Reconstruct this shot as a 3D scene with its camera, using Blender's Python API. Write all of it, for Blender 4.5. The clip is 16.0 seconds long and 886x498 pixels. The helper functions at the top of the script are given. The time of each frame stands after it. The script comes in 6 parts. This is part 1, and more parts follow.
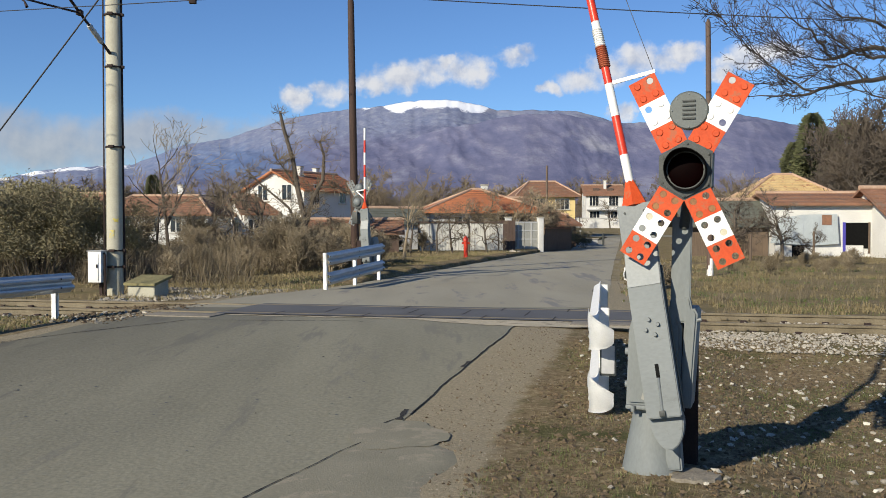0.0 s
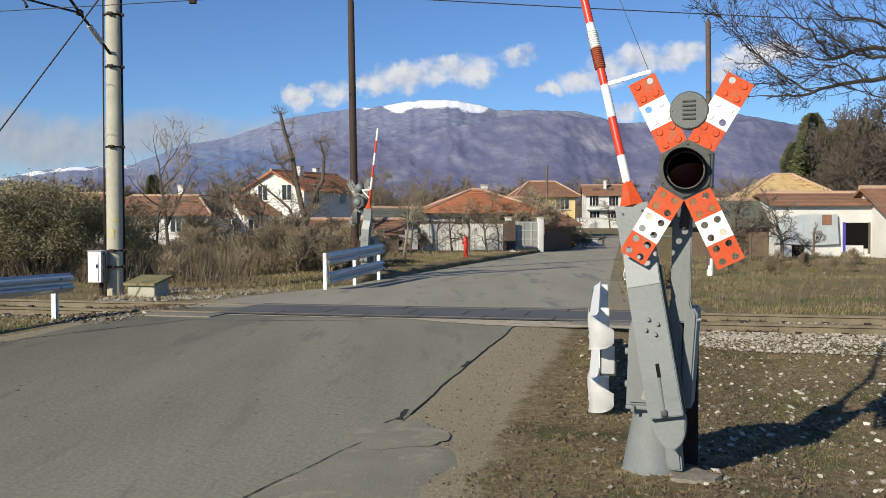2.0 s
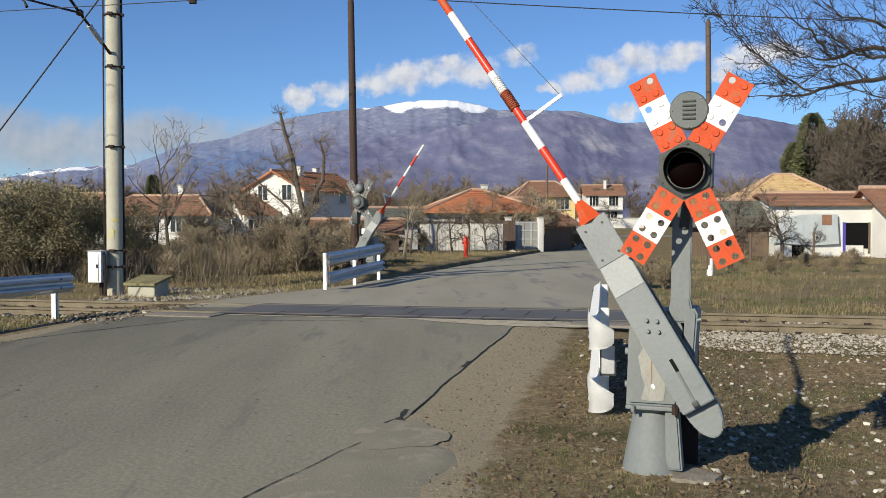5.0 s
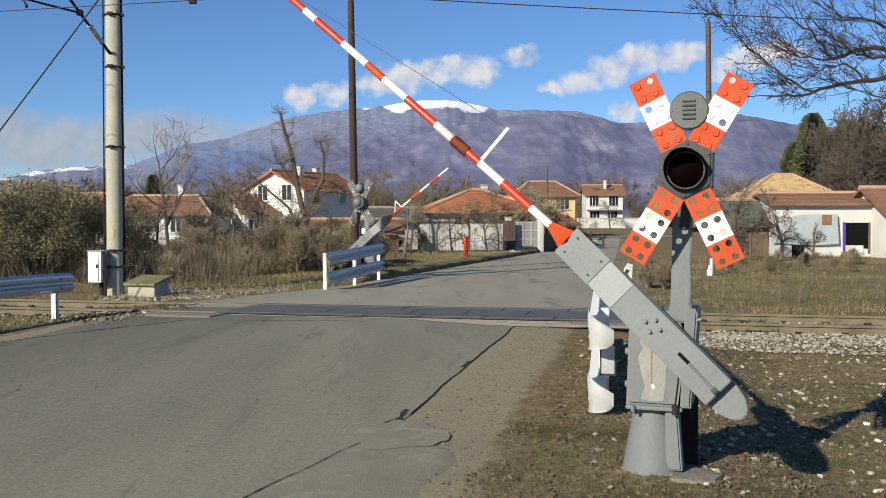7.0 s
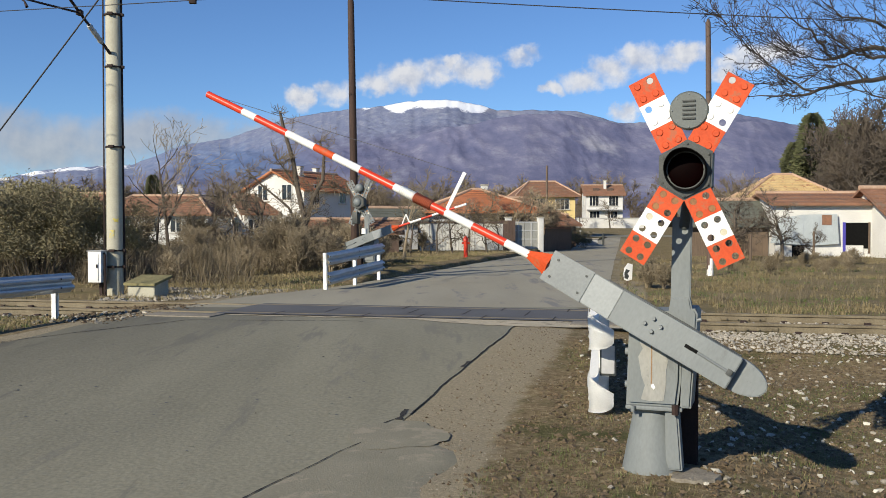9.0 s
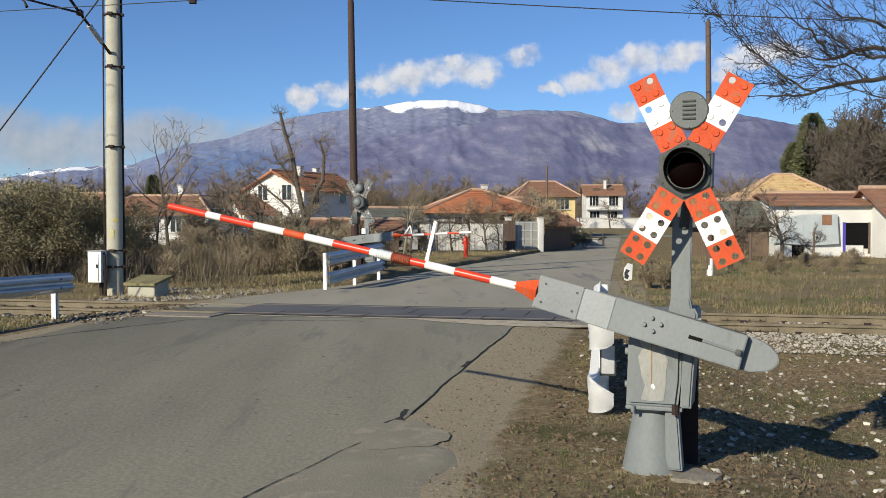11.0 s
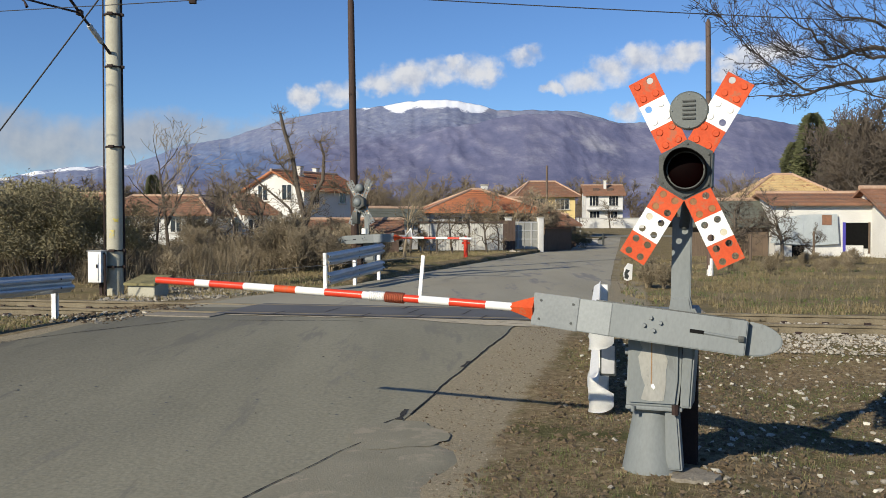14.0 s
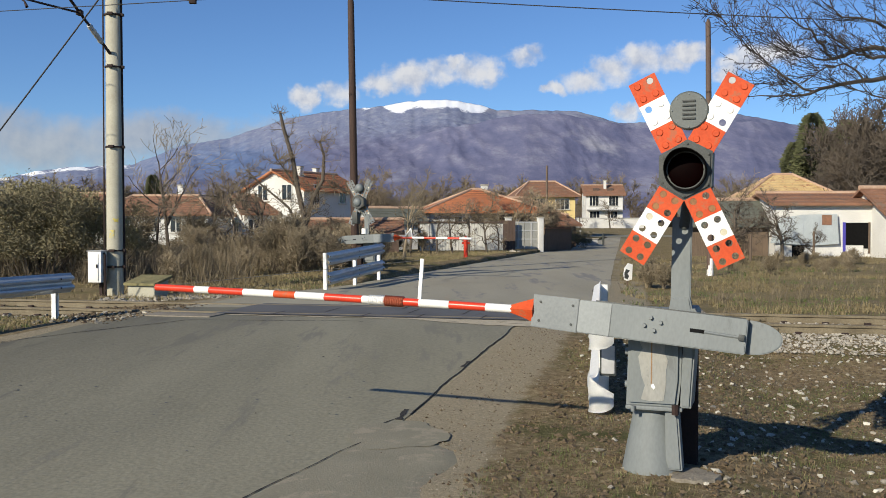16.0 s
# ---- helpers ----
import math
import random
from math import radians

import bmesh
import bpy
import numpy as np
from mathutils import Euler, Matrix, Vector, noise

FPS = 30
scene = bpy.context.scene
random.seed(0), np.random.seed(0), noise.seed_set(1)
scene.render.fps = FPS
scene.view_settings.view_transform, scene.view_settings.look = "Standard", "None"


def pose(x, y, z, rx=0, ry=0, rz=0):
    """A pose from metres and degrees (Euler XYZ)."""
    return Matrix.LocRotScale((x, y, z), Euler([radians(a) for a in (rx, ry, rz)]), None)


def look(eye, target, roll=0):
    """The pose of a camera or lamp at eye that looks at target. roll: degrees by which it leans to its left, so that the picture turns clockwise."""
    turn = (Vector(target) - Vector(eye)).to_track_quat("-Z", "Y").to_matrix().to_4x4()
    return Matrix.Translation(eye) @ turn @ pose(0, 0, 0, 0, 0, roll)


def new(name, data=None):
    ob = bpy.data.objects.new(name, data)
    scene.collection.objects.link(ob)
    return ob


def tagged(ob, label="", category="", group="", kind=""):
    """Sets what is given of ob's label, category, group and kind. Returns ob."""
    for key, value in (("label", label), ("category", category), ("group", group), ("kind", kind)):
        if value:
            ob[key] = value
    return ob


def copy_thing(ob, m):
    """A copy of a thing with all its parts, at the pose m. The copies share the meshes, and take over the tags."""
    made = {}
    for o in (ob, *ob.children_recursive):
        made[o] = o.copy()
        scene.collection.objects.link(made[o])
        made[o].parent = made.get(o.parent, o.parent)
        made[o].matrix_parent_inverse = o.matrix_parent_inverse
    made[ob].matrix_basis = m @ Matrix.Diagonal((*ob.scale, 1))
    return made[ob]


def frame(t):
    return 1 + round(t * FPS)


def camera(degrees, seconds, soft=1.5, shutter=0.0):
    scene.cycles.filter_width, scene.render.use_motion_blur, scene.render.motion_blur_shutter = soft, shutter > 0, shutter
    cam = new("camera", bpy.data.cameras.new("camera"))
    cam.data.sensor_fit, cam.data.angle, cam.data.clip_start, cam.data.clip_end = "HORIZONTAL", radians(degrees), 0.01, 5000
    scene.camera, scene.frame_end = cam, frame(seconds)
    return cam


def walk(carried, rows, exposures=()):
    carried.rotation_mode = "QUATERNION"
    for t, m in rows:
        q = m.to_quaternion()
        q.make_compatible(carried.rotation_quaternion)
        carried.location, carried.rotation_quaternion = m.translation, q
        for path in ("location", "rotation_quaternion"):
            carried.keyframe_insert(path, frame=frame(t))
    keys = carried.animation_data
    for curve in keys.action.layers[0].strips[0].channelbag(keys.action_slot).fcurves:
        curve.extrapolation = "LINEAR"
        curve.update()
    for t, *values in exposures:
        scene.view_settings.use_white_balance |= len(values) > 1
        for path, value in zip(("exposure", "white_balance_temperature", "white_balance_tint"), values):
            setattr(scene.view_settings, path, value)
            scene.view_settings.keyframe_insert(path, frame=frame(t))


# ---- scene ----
cam = camera(50.85, 16.0, soft=0.9)
EYE = pose(0, 0, 1.6, 90 - 1.493, 0, 0)
walk(cam, [(0, EYE), (16.0, EYE)], exposures=[(0, 0.33), (9.0, 0.33), (12.0, 0.31), (15.0, 0.28), (16.0, 0.28)])

# ---- light: winter sun behind the viewer's left shoulder, clear sky ----
SUN_EL, SUN_AZ = 25.3, 220.4
world = bpy.data.worlds.new("sky")
scene.world = world
world.use_nodes = True
wn = world.node_tree.nodes
sky = wn.new("ShaderNodeTexSky")
sky.sky_type = "NISHITA"
sky.sun_disc = False
sky.sun_elevation, sky.sun_rotation = radians(SUN_EL), radians(SUN_AZ)
sky.altitude, sky.air_density, sky.dust_density, sky.ozone_density = 1500, 1.0, 0.1, 2.0
wn["Background"].inputs["Strength"].default_value = 0.076
tint = wn.new("ShaderNodeMix")
tint.data_type, tint.blend_type = "RGBA", "MULTIPLY"
tint.inputs["Factor"].default_value, tint.inputs["B"].default_value = 1.0, (0.68, 0.92, 1.24, 1)
world.node_tree.links.new(sky.outputs["Color"], tint.inputs["A"])
world.node_tree.links.new(tint.outputs["Result"], wn["Background"].inputs["Color"])
sun = new("sun", bpy.data.lights.new("sun", "SUN"))
sun.data.energy, sun.data.angle, sun.data.color = 4.6, radians(0.6), (1.0, 0.915, 0.745)
sd = Vector((math.sin(radians(SUN_AZ)) * math.cos(radians(SUN_EL)), math.cos(radians(SUN_AZ)) * math.cos(radians(SUN_EL)), math.sin(radians(SUN_EL))))
sun.matrix_world = look(sd * 50, (0, 0, 0))


# ---- materials ----
def mat(name, c1, c2, rough=0.8, scale=6.0, fine=60.0, bump=0.15, metal=0.0, c3=None, cover=0.35, stretch=(1, 1, 1), spec=0.5, vary=0.0, depth=0.01, turn=0.0, even=False):
    """Two colours by a broad and a fine noise, a third colour in worn patches, bump from the fine noise."""
    m = bpy.data.materials.new(name)
    m.use_nodes = True
    nt = m.node_tree
    n, l = nt.nodes, nt.links
    b = n["Principled BSDF"]
    b.inputs["Roughness"].default_value, b.inputs["Metallic"].default_value = rough, metal
    b.inputs["Specular IOR Level"].default_value = spec
    co = n.new("ShaderNodeTexCoord")
    mp = n.new("ShaderNodeMapping")
    mp.inputs["Scale"].default_value, mp.inputs["Rotation"].default_value = stretch, (0, 0, radians(turn))
    l.new(co.outputs["Object"], mp.inputs["Vector"])
    n1, n2 = n.new("ShaderNodeTexNoise"), n.new("ShaderNodeTexNoise")
    for nn, s, d in ((n1, scale, 5), (n2, fine, 3)):
        nn.inputs["Scale"].default_value, nn.inputs["Detail"].default_value = s, d
        l.new(co.outputs["Object"] if even and nn is n2 else mp.outputs["Vector"], nn.inputs["Vector"])
    mul = n.new("ShaderNodeMath")
    mul.operation = "MULTIPLY_ADD"
    mul.inputs[1].default_value = 0.5
    l.new(n2.outputs["Fac"], mul.inputs[0])
    half = n.new("ShaderNodeMath")
    half.operation = "MULTIPLY"
    half.inputs[1].default_value = 0.5
    l.new(n1.outputs["Fac"], half.inputs[0])
    l.new(half.outputs[0], mul.inputs[2])
    ramp = n.new("ShaderNodeValToRGB")
    ramp.color_ramp.elements[0].position, ramp.color_ramp.elements[1].position = 0.36, 0.64
    ramp.color_ramp.elements[0].color, ramp.color_ramp.elements[1].color = (*c1, 1), (*c2, 1)
    l.new(mul.outputs[0], ramp.inputs["Fac"])
    col = ramp.outputs["Color"]
    if c3:
        n3 = n.new("ShaderNodeTexNoise")
        n3.inputs["Scale"].default_value, n3.inputs["Detail"].default_value, n3.inputs["Roughness"].default_value = scale * 1.7, 8, 0.7
        off = n.new("ShaderNodeMapping")
        off.inputs["Location"].default_value = (7.3, 2.1, 4.4)
        l.new(mp.outputs["Vector"], off.inputs["Vector"])
        l.new(off.outputs["Vector"], n3.inputs["Vector"])
        r3 = n.new("ShaderNodeValToRGB")
        r3.color_ramp.elements[0].position, r3.color_ramp.elements[1].position = 0.72 - cover * 0.5, 0.78 - cover * 0.5
        l.new(n3.outputs["Fac"], r3.inputs["Fac"])
        mx = n.new("ShaderNodeMix")
        mx.data_type = "RGBA"
        l.new(r3.outputs["Color"], mx.inputs["Factor"])
        l.new(col, mx.inputs["A"])
        mx.inputs["B"].default_value = (*c3, 1)
        col = mx.outputs["Result"]
    if vary:
        info = n.new("ShaderNodeObjectInfo")
        geo = n.new("ShaderNodeNewGeometry")
        add = n.new("ShaderNodeMath")
        l.new(info.outputs["Random"], add.inputs[0])
        l.new(geo.outputs["Random Per Island"], add.inputs[1])
        rng = n.new("ShaderNodeMapRange")
        rng.inputs["From Max"].default_value = 2.0
        rng.inputs["To Min"].default_value, rng.inputs["To Max"].default_value = 1 - vary, 1 + vary
        l.new(add.outputs[0], rng.inputs["Value"])
        hs = n.new("ShaderNodeHueSaturation")
        l.new(rng.outputs["Result"], hs.inputs["Value"])
        l.new(col, hs.inputs["Color"])
        col = hs.outputs["Color"]
    l.new(col, b.inputs["Base Color"])
    if bump:
        bp = n.new("ShaderNodeBump")
        bp.inputs["Strength"].default_value, bp.inputs["Distance"].default_value = bump, depth
        l.new(mul.outputs[0], bp.inputs["Height"])
        l.new(bp.outputs["Normal"], b.inputs["Normal"])
    return m


M = {
    "asphalt": mat("asphalt", (0.15, 0.14, 0.097), (0.23, 0.214, 0.15), 0.85, 1.1, 26, 0.8, c3=(0.15, 0.139, 0.104), cover=0.3, stretch=(1, 0.14, 1), turn=13.2, even=True),
    "asphalt_pale": mat("bleached asphalt", (0.26, 0.236, 0.17), (0.345, 0.312, 0.228), 0.85, 0.9, 60, 0.5, c3=(0.2, 0.188, 0.165), cover=0.3, stretch=(1, 0.14, 1), turn=14, even=True),
    "disc": mat("dark grey enamel", (0.075, 0.085, 0.08), (0.11, 0.122, 0.115), 0.5, 9, 90, 0.1),
    "moss": mat("mossy concrete", (0.12, 0.11, 0.05), (0.24, 0.21, 0.1), 0.95, 5, 50, 0.4),
    "clod": mat("soil clods", (0.07, 0.048, 0.028), (0.17, 0.125, 0.075), 0.95, 9, 60, 0.4, vary=0.4),
    "litter": mat("leaf litter", (0.11, 0.07, 0.035), (0.26, 0.18, 0.1), 0.9, 9, 60, 0.0, vary=0.4),
    "twig_mid": mat("brown twigs", (0.14, 0.112, 0.07), (0.25, 0.2, 0.13), 0.9, 3, 20, 0.0, vary=0.3),
    "pale_stone": mat("pale stones", (0.38, 0.35, 0.29), (0.58, 0.55, 0.47), 0.85, 8, 60, 0.3, vary=0.2),
    "bark_dark": mat("dark bark", (0.03, 0.024, 0.019), (0.075, 0.058, 0.044), 0.9, 5, 30, 0.3, vary=0.2),
    "felt": mat("grey-green felt", (0.085, 0.09, 0.075), (0.13, 0.135, 0.11), 0.9, 2, 30, 0.2),
    "pale_board": mat("whitewashed boards", (0.5, 0.49, 0.45), (0.66, 0.65, 0.6), 0.85, 4, 40, 0.2, c3=(0.34, 0.31, 0.26), cover=0.3, stretch=(3, 3, 0.3)),
    "dirty_concrete": mat("dirty concrete", (0.15, 0.13, 0.1), (0.27, 0.24, 0.19), 0.95, 6, 50, 0.5),
    "asphalt_dark": mat("dark asphalt", (0.075, 0.074, 0.074), (0.12, 0.117, 0.113), 0.8, 1.2, 70, 0.4),
    "patch": mat("asphalt patch", (0.19, 0.175, 0.122), (0.25, 0.229, 0.163), 0.9, 2, 70, 0.6, c3=(0.285, 0.25, 0.18), cover=0.36),
    "crack": mat("crack dirt", (0.012, 0.01, 0.008), (0.03, 0.026, 0.02), 0.95, 5, 60, 0.3),
    "concrete": mat("concrete", (0.3, 0.28, 0.23), (0.46, 0.43, 0.36), 0.9, 2.5, 45, 0.3, c3=(0.2, 0.19, 0.15), cover=0.25),
    "pole_concrete": mat("pole concrete", (0.33, 0.31, 0.24), (0.44, 0.42, 0.33), 0.85, 3, 40, 0.2, c3=(0.25, 0.24, 0.18), cover=0.2),
    "grey_paint": mat("grey paint", (0.163, 0.178, 0.177), (0.2, 0.216, 0.214), 0.6, 3, 40, 0.02, spec=0.3, c3=(0.148, 0.158, 0.155), cover=0.2, stretch=(1.6, 1.6, 0.7)),
    "grey_paint_dark": mat("dull grey paint", (0.135, 0.15, 0.152), (0.18, 0.195, 0.195), 0.5, 5, 60, 0.08, c3=(0.21, 0.22, 0.215), cover=0.12),
    "old_white": mat("flaking white paint", (0.26, 0.262, 0.238), (0.34, 0.336, 0.305), 0.7, 5, 60, 0.1, c3=(0.28, 0.285, 0.27), cover=0.35),
    "dark_iron": mat("dark housing", (0.026, 0.029, 0.027), (0.055, 0.06, 0.055), 0.55, 14, 110, 0.3, c3=(0.12, 0.12, 0.11), cover=0.2),
    "black": mat("black inside", (0.004, 0.004, 0.004), (0.008, 0.008, 0.008), 0.7, 10, 80, 0.1, spec=0.08),
    "red": mat("red paint", (0.56, 0.035, 0.014), (0.7, 0.055, 0.02), 0.35, 9, 90, 0.12, c3=(0.5, 0.09, 0.04), cover=0.18),
    "orange": mat("faded red paint", (0.47, 0.058, 0.014), (0.6, 0.085, 0.022), 0.6, 7, 60, 0.12, c3=(0.4, 0.11, 0.05), cover=0.34, spec=0.25),
    "white": mat("white paint", (0.74, 0.73, 0.69), (0.84, 0.83, 0.79), 0.45, 9, 90, 0.12, c3=(0.5, 0.47, 0.42), cover=0.1),
    "rust": mat("rusty steel", (0.013, 0.006, 0.005), (0.032, 0.014, 0.01), 0.8, 12, 70, 0.4),
    "rust_sleeve": mat("rusty sleeve", (0.3, 0.07, 0.03), (0.42, 0.12, 0.06), 0.7, 12, 70, 0.3),
    "rail": mat("rusty rail", (0.11, 0.088, 0.054), (0.215, 0.178, 0.115), 0.75, 3, 50, 0.3),
    "galv": mat("galvanised steel", (0.38, 0.405, 0.425), (0.52, 0.545, 0.565), 0.45, 4, 60, 0.08, metal=0.4, c3=(0.32, 0.34, 0.36), cover=0.2),
    "lens": mat("dark red lens", (0.0018, 0.0002, 0.0002), (0.003, 0.0003, 0.0003), 0.5, 20, 90, 0.02, spec=0.02),
    "wood_pole": mat("tarred wood", (0.03, 0.016, 0.012), (0.07, 0.04, 0.028), 0.85, 5, 40, 0.4, stretch=(4, 4, 0.3)),
    "wood_grey": mat("weathered wood", (0.085, 0.06, 0.042), (0.16, 0.115, 0.08), 0.85, 5, 40, 0.4, stretch=(4, 4, 0.3)),
    "wire": mat("wire", (0.02, 0.02, 0.022), (0.04, 0.04, 0.042), 0.6, 5, 40, 0),
    "bark": mat("bark", (0.06, 0.047, 0.036), (0.13, 0.104, 0.078), 0.9, 5, 30, 0.4),
    "twig": mat("twigs", (0.175, 0.14, 0.09), (0.31, 0.25, 0.165), 0.9, 3, 20, 0.0, vary=0.3),
    "twig_dark": mat("dark twigs", (0.12, 0.094, 0.062), (0.22, 0.172, 0.115), 0.9, 3, 20, 0.0, vary=0.25),
    "dry_grass": mat("dry grass", (0.15, 0.12, 0.06), (0.275, 0.222, 0.118), 0.9, 2, 20, 0.0, vary=0.3),
    "green_grass": mat("green grass", (0.07, 0.095, 0.025), (0.14, 0.16, 0.05), 0.85, 2, 20, 0.0, vary=0.3),
    "leaf_olive": mat("olive leaves", (0.12, 0.105, 0.05), (0.28, 0.238, 0.13), 0.7, 2, 20, 0.0, vary=0.35),
    "conifer": mat("conifer needles", (0.065, 0.074, 0.03), (0.14, 0.145, 0.062), 0.8, 1, 10, 0.0, vary=0.35),
    "stone": mat("stones", (0.2, 0.175, 0.135), (0.42, 0.38, 0.31), 0.85, 8, 60, 0.3, vary=0.4),
    "ballast": mat("ballast", (0.24, 0.218, 0.178), (0.43, 0.392, 0.325), 0.9, 8, 60, 0.3, vary=0.35),
    "tiles": mat("roof tiles", (0.35, 0.125, 0.05), (0.49, 0.185, 0.08), 0.85, 1.2, 9, 0.4, c3=(0.3, 0.11, 0.06), cover=0.3, vary=0.12, depth=0.05),
    "tiles_old": mat("old roof tiles", (0.16, 0.083, 0.05), (0.27, 0.135, 0.08), 0.9, 1.2, 9, 0.4, c3=(0.2, 0.13, 0.09), cover=0.35, vary=0.12, depth=0.05),
    "tiles_sand": mat("lichened roof tiles", (0.42, 0.29, 0.13), (0.58, 0.42, 0.21), 0.9, 1.6, 12, 0.4, c3=(0.34, 0.18, 0.09), cover=0.35, vary=0.12, depth=0.05),
    "plaster": mat("white plaster", (0.54, 0.53, 0.5), (0.68, 0.67, 0.63), 0.9, 0.8, 20, 0.15, c3=(0.5, 0.47, 0.42), cover=0.15),
    "plaster_grey": mat("grey plaster", (0.38, 0.38, 0.38), (0.5, 0.5, 0.49), 0.9, 0.8, 20, 0.15, c3=(0.3, 0.28, 0.25), cover=0.25),
    "plaster_yellow": mat("yellow plaster", (0.66, 0.5, 0.2), (0.74, 0.58, 0.27), 0.9, 0.8, 20, 0.1),
    "sheet": mat("metal sheeting", (0.4, 0.44, 0.45), (0.52, 0.56, 0.56), 0.6, 1.5, 30, 0.1, metal=0.25, c3=(0.34, 0.3, 0.26), cover=0.2),
    "glass_dark": mat("window glass", (0.015, 0.018, 0.022), (0.03, 0.034, 0.04), 0.08, 2, 20, 0),
    "wood_door": mat("brown boards", (0.07, 0.045, 0.035), (0.12, 0.08, 0.06), 0.8, 3, 30, 0.2, stretch=(4, 4, 0.4)),
    "blue_paint": mat("blue paint", (0.05, 0.04, 0.3), (0.08, 0.07, 0.4), 0.6, 4, 40, 0.1),
    "stain": mat("dirty flaked primer", (0.245, 0.243, 0.22), (0.32, 0.315, 0.285), 0.75, 7, 60, 0.15, c3=(0.22, 0.22, 0.2), cover=0.3, stretch=(1, 1, 0.4)),
    "rust_streak": mat("rust run", (0.2, 0.12, 0.06), (0.3, 0.19, 0.1), 0.85, 12, 60, 0.1),
    "pale_dirt": mat("trodden pale dirt", (0.34, 0.295, 0.205), (0.5, 0.43, 0.31), 0.95, 3, 60, 0.6, c3=(0.2, 0.17, 0.12), cover=0.35),
    "ridge_tile": mat("pale ridge tiles", (0.36, 0.23, 0.15), (0.5, 0.34, 0.24), 0.9, 2, 12, 0.2),
    "sleeper": mat("dark brown concrete", (0.08, 0.066, 0.048), (0.165, 0.14, 0.1), 0.95, 6, 50, 0.5),
    "grey_pale": mat("pale grey paint", (0.225, 0.24, 0.235), (0.28, 0.295, 0.288), 0.5, 5, 50, 0.03, c3=(0.18, 0.19, 0.185), cover=0.2),
    "amber": mat("dull amber reflector", (0.2, 0.085, 0.03), (0.32, 0.15, 0.05), 0.3, 20, 90, 0.05),
    "cream": mat("yellowed reflector", (0.5, 0.45, 0.32), (0.6, 0.55, 0.42), 0.35, 20, 90, 0.05),
    "yellow": mat("faded yellow paint", (0.52, 0.43, 0.09), (0.62, 0.52, 0.14), 0.7, 9, 60, 0.1, c3=(0.4, 0.38, 0.28), cover=0.5),
}


def vignette_across(m):
    """Lens vignette put into the road colour: slowly darker to the left, broken by noise."""
    n, l = m.node_tree.nodes, m.node_tree.links
    b = n["Principled BSDF"]
    col = b.inputs["Base Color"].links[0].from_socket
    co, dot, add = n.new("ShaderNodeTexCoord"), n.new("ShaderNodeVectorMath"), n.new("ShaderNodeMath")
    dot.operation, add.operation = "DOT_PRODUCT", "MULTIPLY_ADD"
    dot.inputs[1].default_value = (0.974, -0.228, 0)
    l.new(co.outputs["Object"], dot.inputs[0])
    k = n.new("ShaderNodeTexNoise")
    k.inputs["Scale"].default_value, k.inputs["Detail"].default_value = 0.45, 6
    l.new(co.outputs["Object"], k.inputs["Vector"])
    add.inputs[1].default_value = 2.4
    l.new(k.outputs["Fac"], add.inputs[0])
    l.new(dot.outputs["Value"], add.inputs[2])
    r = n.new("ShaderNodeMapRange")
    r.interpolation_type = "SMOOTHSTEP"
    # darker at the left, lighter at the right, as the lens falloff
    for key, v in (("From Min", -8.0), ("From Max", -2.0), ("To Min", 0.68), ("To Max", 1.14)):
        r.inputs[key].default_value = v
    l.new(add.outputs[0], r.inputs["Value"])
    hs = n.new("ShaderNodeHueSaturation")
    l.new(r.outputs["Result"], hs.inputs["Value"])
    l.new(col, hs.inputs["Color"])
    l.new(hs.outputs["Color"], b.inputs["Base Color"])


vignette_across(M["asphalt"])


# ---- mesh helpers ----
def part(name, bm, material, parent=None, label="", smooth=False):
    me = bpy.data.meshes.new(name)
    bm.normal_update()
    bm.to_mesh(me)
    bm.free()
    me.materials.append(M[material] if isinstance(material, str) else material)
    me.polygons.foreach_set("use_smooth", [True] * len(me.polygons))
    me.set_sharp_from_angle(angle=radians(180 if smooth else 38))
    ob = new(name, me)
    if parent:
        ob.parent = parent
    return tagged(ob, label)


def raw(name, verts, faces, material, parent=None, label=""):
    me = bpy.data.meshes.new(name)
    me.from_pydata(verts, [], faces)
    me.materials.append(M[material] if isinstance(material, str) else material)
    ob = new(name, me)
    if parent:
        ob.parent = parent
    return tagged(ob, label)


def base(name, m, label, category, group="", kind=""):
    ob = new(name)
    ob.empty_display_size = 0.1
    ob.matrix_world = m
    return tagged(ob, label, category, group, kind)


def box(lo, hi, bevel=0.0, bm=None, m=None):
    bm = bm or bmesh.new()
    c = [(lo[i] + hi[i]) / 2 for i in range(3)]
    s = [hi[i] - lo[i] for i in range(3)]
    mm = Matrix.Translation(c) @ Matrix.Diagonal((*s, 1))
    r = bmesh.ops.create_cube(bm, size=1.0, matrix=(m @ mm) if m else mm)
    if bevel:
        es = {e for v in r["verts"] for e in v.link_edges}
        bmesh.ops.bevel(bm, geom=list(es), offset=bevel, segments=2, affect="EDGES", profile=0.6)
    return bm


